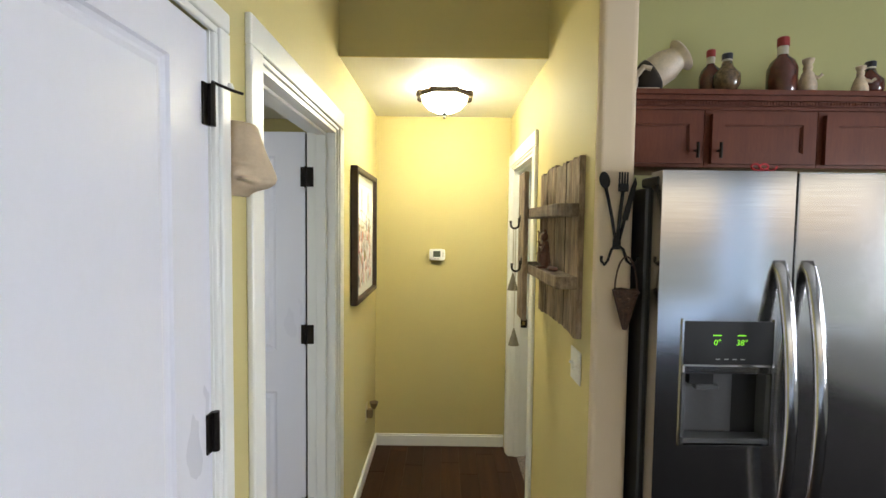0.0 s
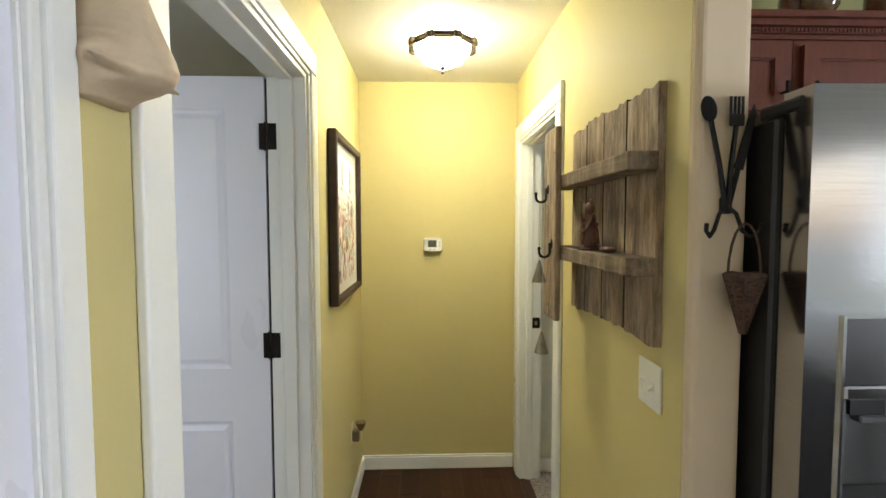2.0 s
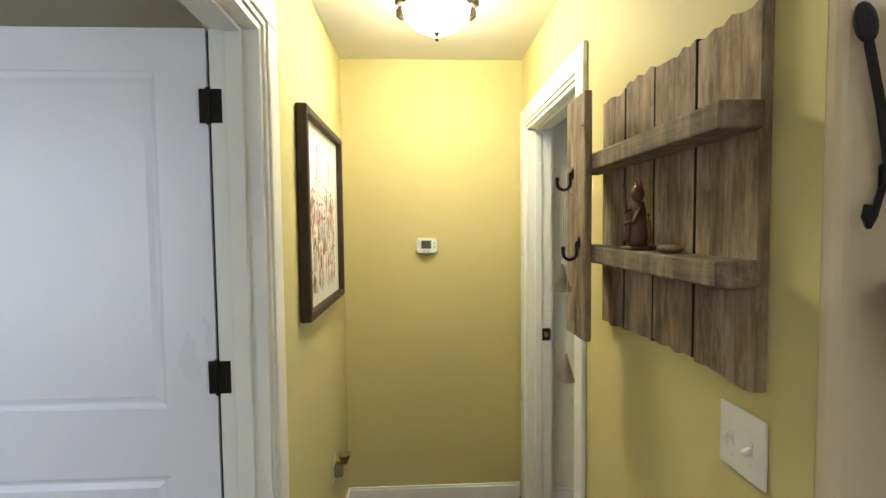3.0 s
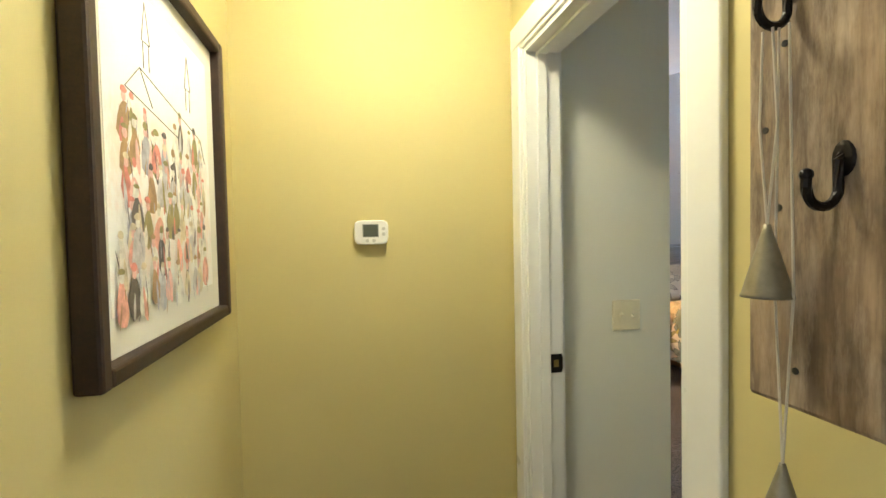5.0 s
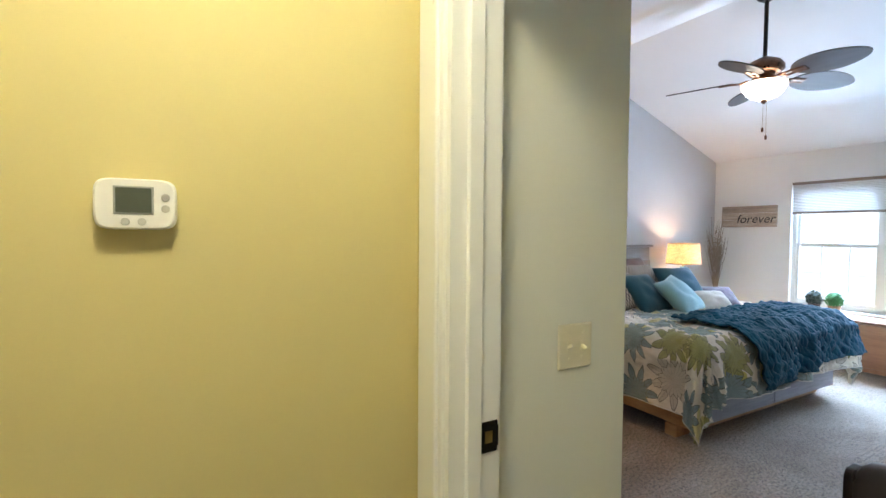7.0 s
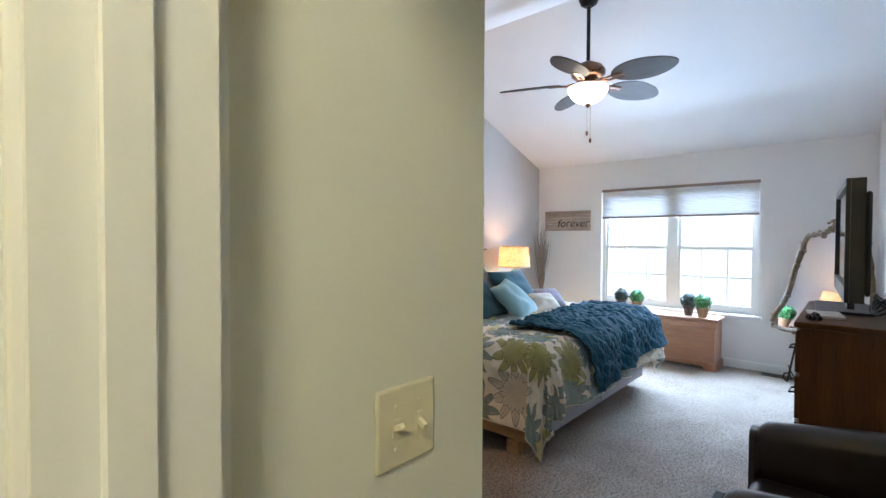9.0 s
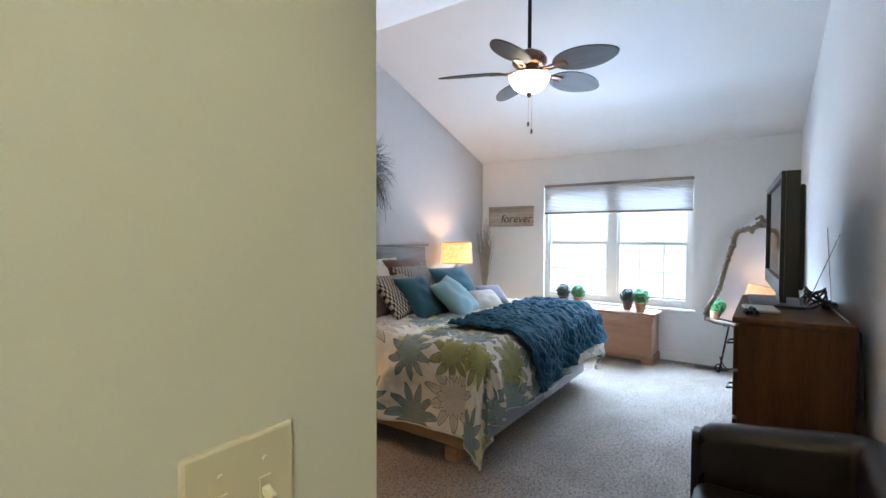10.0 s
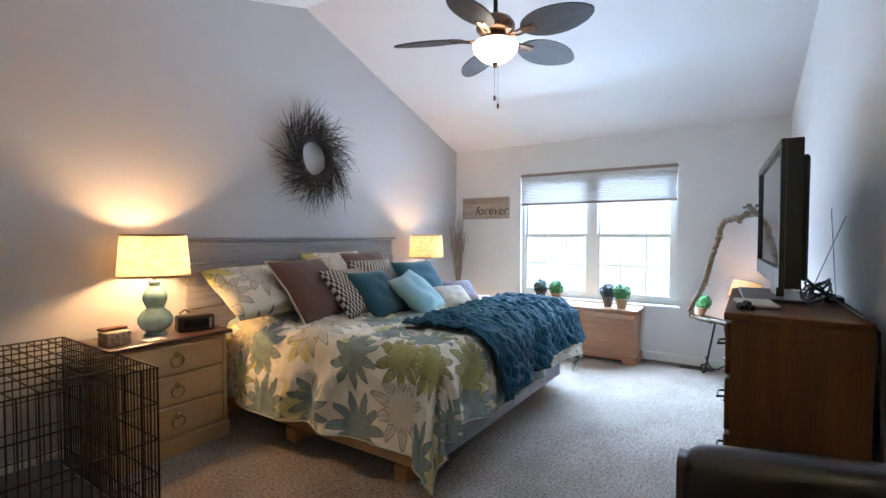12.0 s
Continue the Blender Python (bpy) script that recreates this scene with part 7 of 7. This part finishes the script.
def dresser_clutter():
    bm = bmesh.new()
    rnd = random.Random(6)
    for k in range(6):
        r, cx, cy = rnd.uniform(0.05, 0.11), 3.62 + rnd.uniform(-0.05, 0.05), 2.70
        tube(bm, [(cx + r * 1.5 * math.cos(t), min(max(cy + r * 0.6 * math.sin(t), 2.61), 2.78), 0.995 + 0.012 * k + 0.02 * (1 + math.sin(t * 2 + k))) for t in [i * math.pi / 9 for i in range(19)]], 0.005, 6)
    tube(bm, ((3.72, 2.68, 1.03), (3.42, 2.65, 1.02), (3.18, 2.61, 0.992), (3.125, 2.585, 0.96), (3.115, 2.57, 0.6), (3.115, 2.565, 0.3)), 0.005, 6)
    tagged(part("coiled_cable", bm, BLACK), "tangled black cables behind the television", "cables")
    a = thing("indoor_antenna", "rabbit-ear aerial with two thin rods", "antenna", at=(3.70, 2.64, 0.987))
    part("foot", bx(-0.05, -0.035, 0, 0.05, 0.035, 0.03, 0.008, 2), BLACK, a)
    part("rod", tube(bmesh.new(), ((0.0, -0.01, 0.03), (0.01, 0.012, 0.42)), 0.002, 6), CHROME, a)
    part("rod", tube(bmesh.new(), ((-0.04, 0.09, 0.02), (0.02, -0.04, 0.385)), 0.002, 6), CHROME, a)
    ob = part("folded_cloth", bx(-0.11, -0.07, 0, 0.11, 0.07, 0.014, 0.005, 2), CREAMFAB)
    ob.matrix_world = pose(3.42, 2.93, 0.987, 0, 0, 8)
    tagged(ob, "white folded papers on the chest of drawers", "papers")
    bm = bmesh.new()
    for k in range(7):
        bmesh.ops.create_icosphere(bm, subdivisions=1, radius=0.02, matrix=Matrix.LocRotScale((rnd.uniform(-0.06, 0.06), rnd.uniform(-0.03, 0.03), 0.014), Euler((rnd.random(), rnd.random(), 0)), (1.4, 0.7, 0.7)))
    ob = part("leather_keys", bm, LEATHER)
    ob.location = (3.25, 2.96, 0.9865)
    tagged(ob, "small heap of dark leather odds and ends", "clutter")


dresser_clutter()
vent = thing("floor_register", "brown metal floor register by the window wall", "floor vent", at=(6.08, 3.36, 0.001))
part("frame", bx(-0.06, -0.15, 0, 0.06, 0.15, 0.006, 0.002), BRONZE, vent)
for k in range(8):
    part("slat", bx(-0.045, -0.135 + k * 0.035, 0.0062, 0.045, -0.12 + k * 0.035, 0.009), BRONZE, vent)


# ---- floor planks, last ----
def planks():
    fl = tagged(new("floor_hall"), "dark brown wood-look plank floor", "floor", kind="structure")
    rnd = random.Random(8)
    w, cache = 0.125, {}
    for x0, x1, y0, y1 in ((HL, HR, -0.6, HE),):
        k = 0
        x = x0
        while x < x1 - 1e-3:
            xe = min(x + w, x1)
            y = y0 - rnd.uniform(0, 0.9)
            while y < y1:
                ye = min(y + 0.95, y1)
                ya = max(y, y0)
                if ye - ya > 0.03:
                    key = (round(xe - x, 3), round(ye - ya, 3))
                    if key not in cache:
                        cache[key] = mesh_of("plank", bx(0.0006, 0.0006, -0.012, xe - x - 0.0006, ye - ya - 0.0006, 0, 0.0012), OAKFLOOR)
                    o = new("plank", cache[key])
                    o.location, o.parent = (x, ya, 0), fl
                y = ye
            x = xe
            k += 1


planks()
structure("floor_doorway", boxes((HR, D3A, -0.013, 0.47, D3B, 0.0)), OAKFLOOR, "dark plank strip in the bedroom doorway", "floor")
# Unseen floor kept near black so the refrigerator reflects a dark base.
structure("floor_living", boxes((-0.69, -4.0, -0.013, 4.2, -0.6, -0.001), (HR, -0.6, -0.013, 4.2, 1.45, -0.001), (0.53, 1.45, -0.013, 4.2, KY, -0.001)), surface("unseen_dark_floor", (0.010, 0.0085, 0.008), 0.9, vary=0.2, scale=5, spec=0.05), "unseen living area floor, blackened to darken the refrigerator reflection", "floor")
structure("floor_side_room", boxes((-3.2, 0.9, -0.013, HL, 3.5, -0.001)), CARPET, "beige side room carpet", "floor")
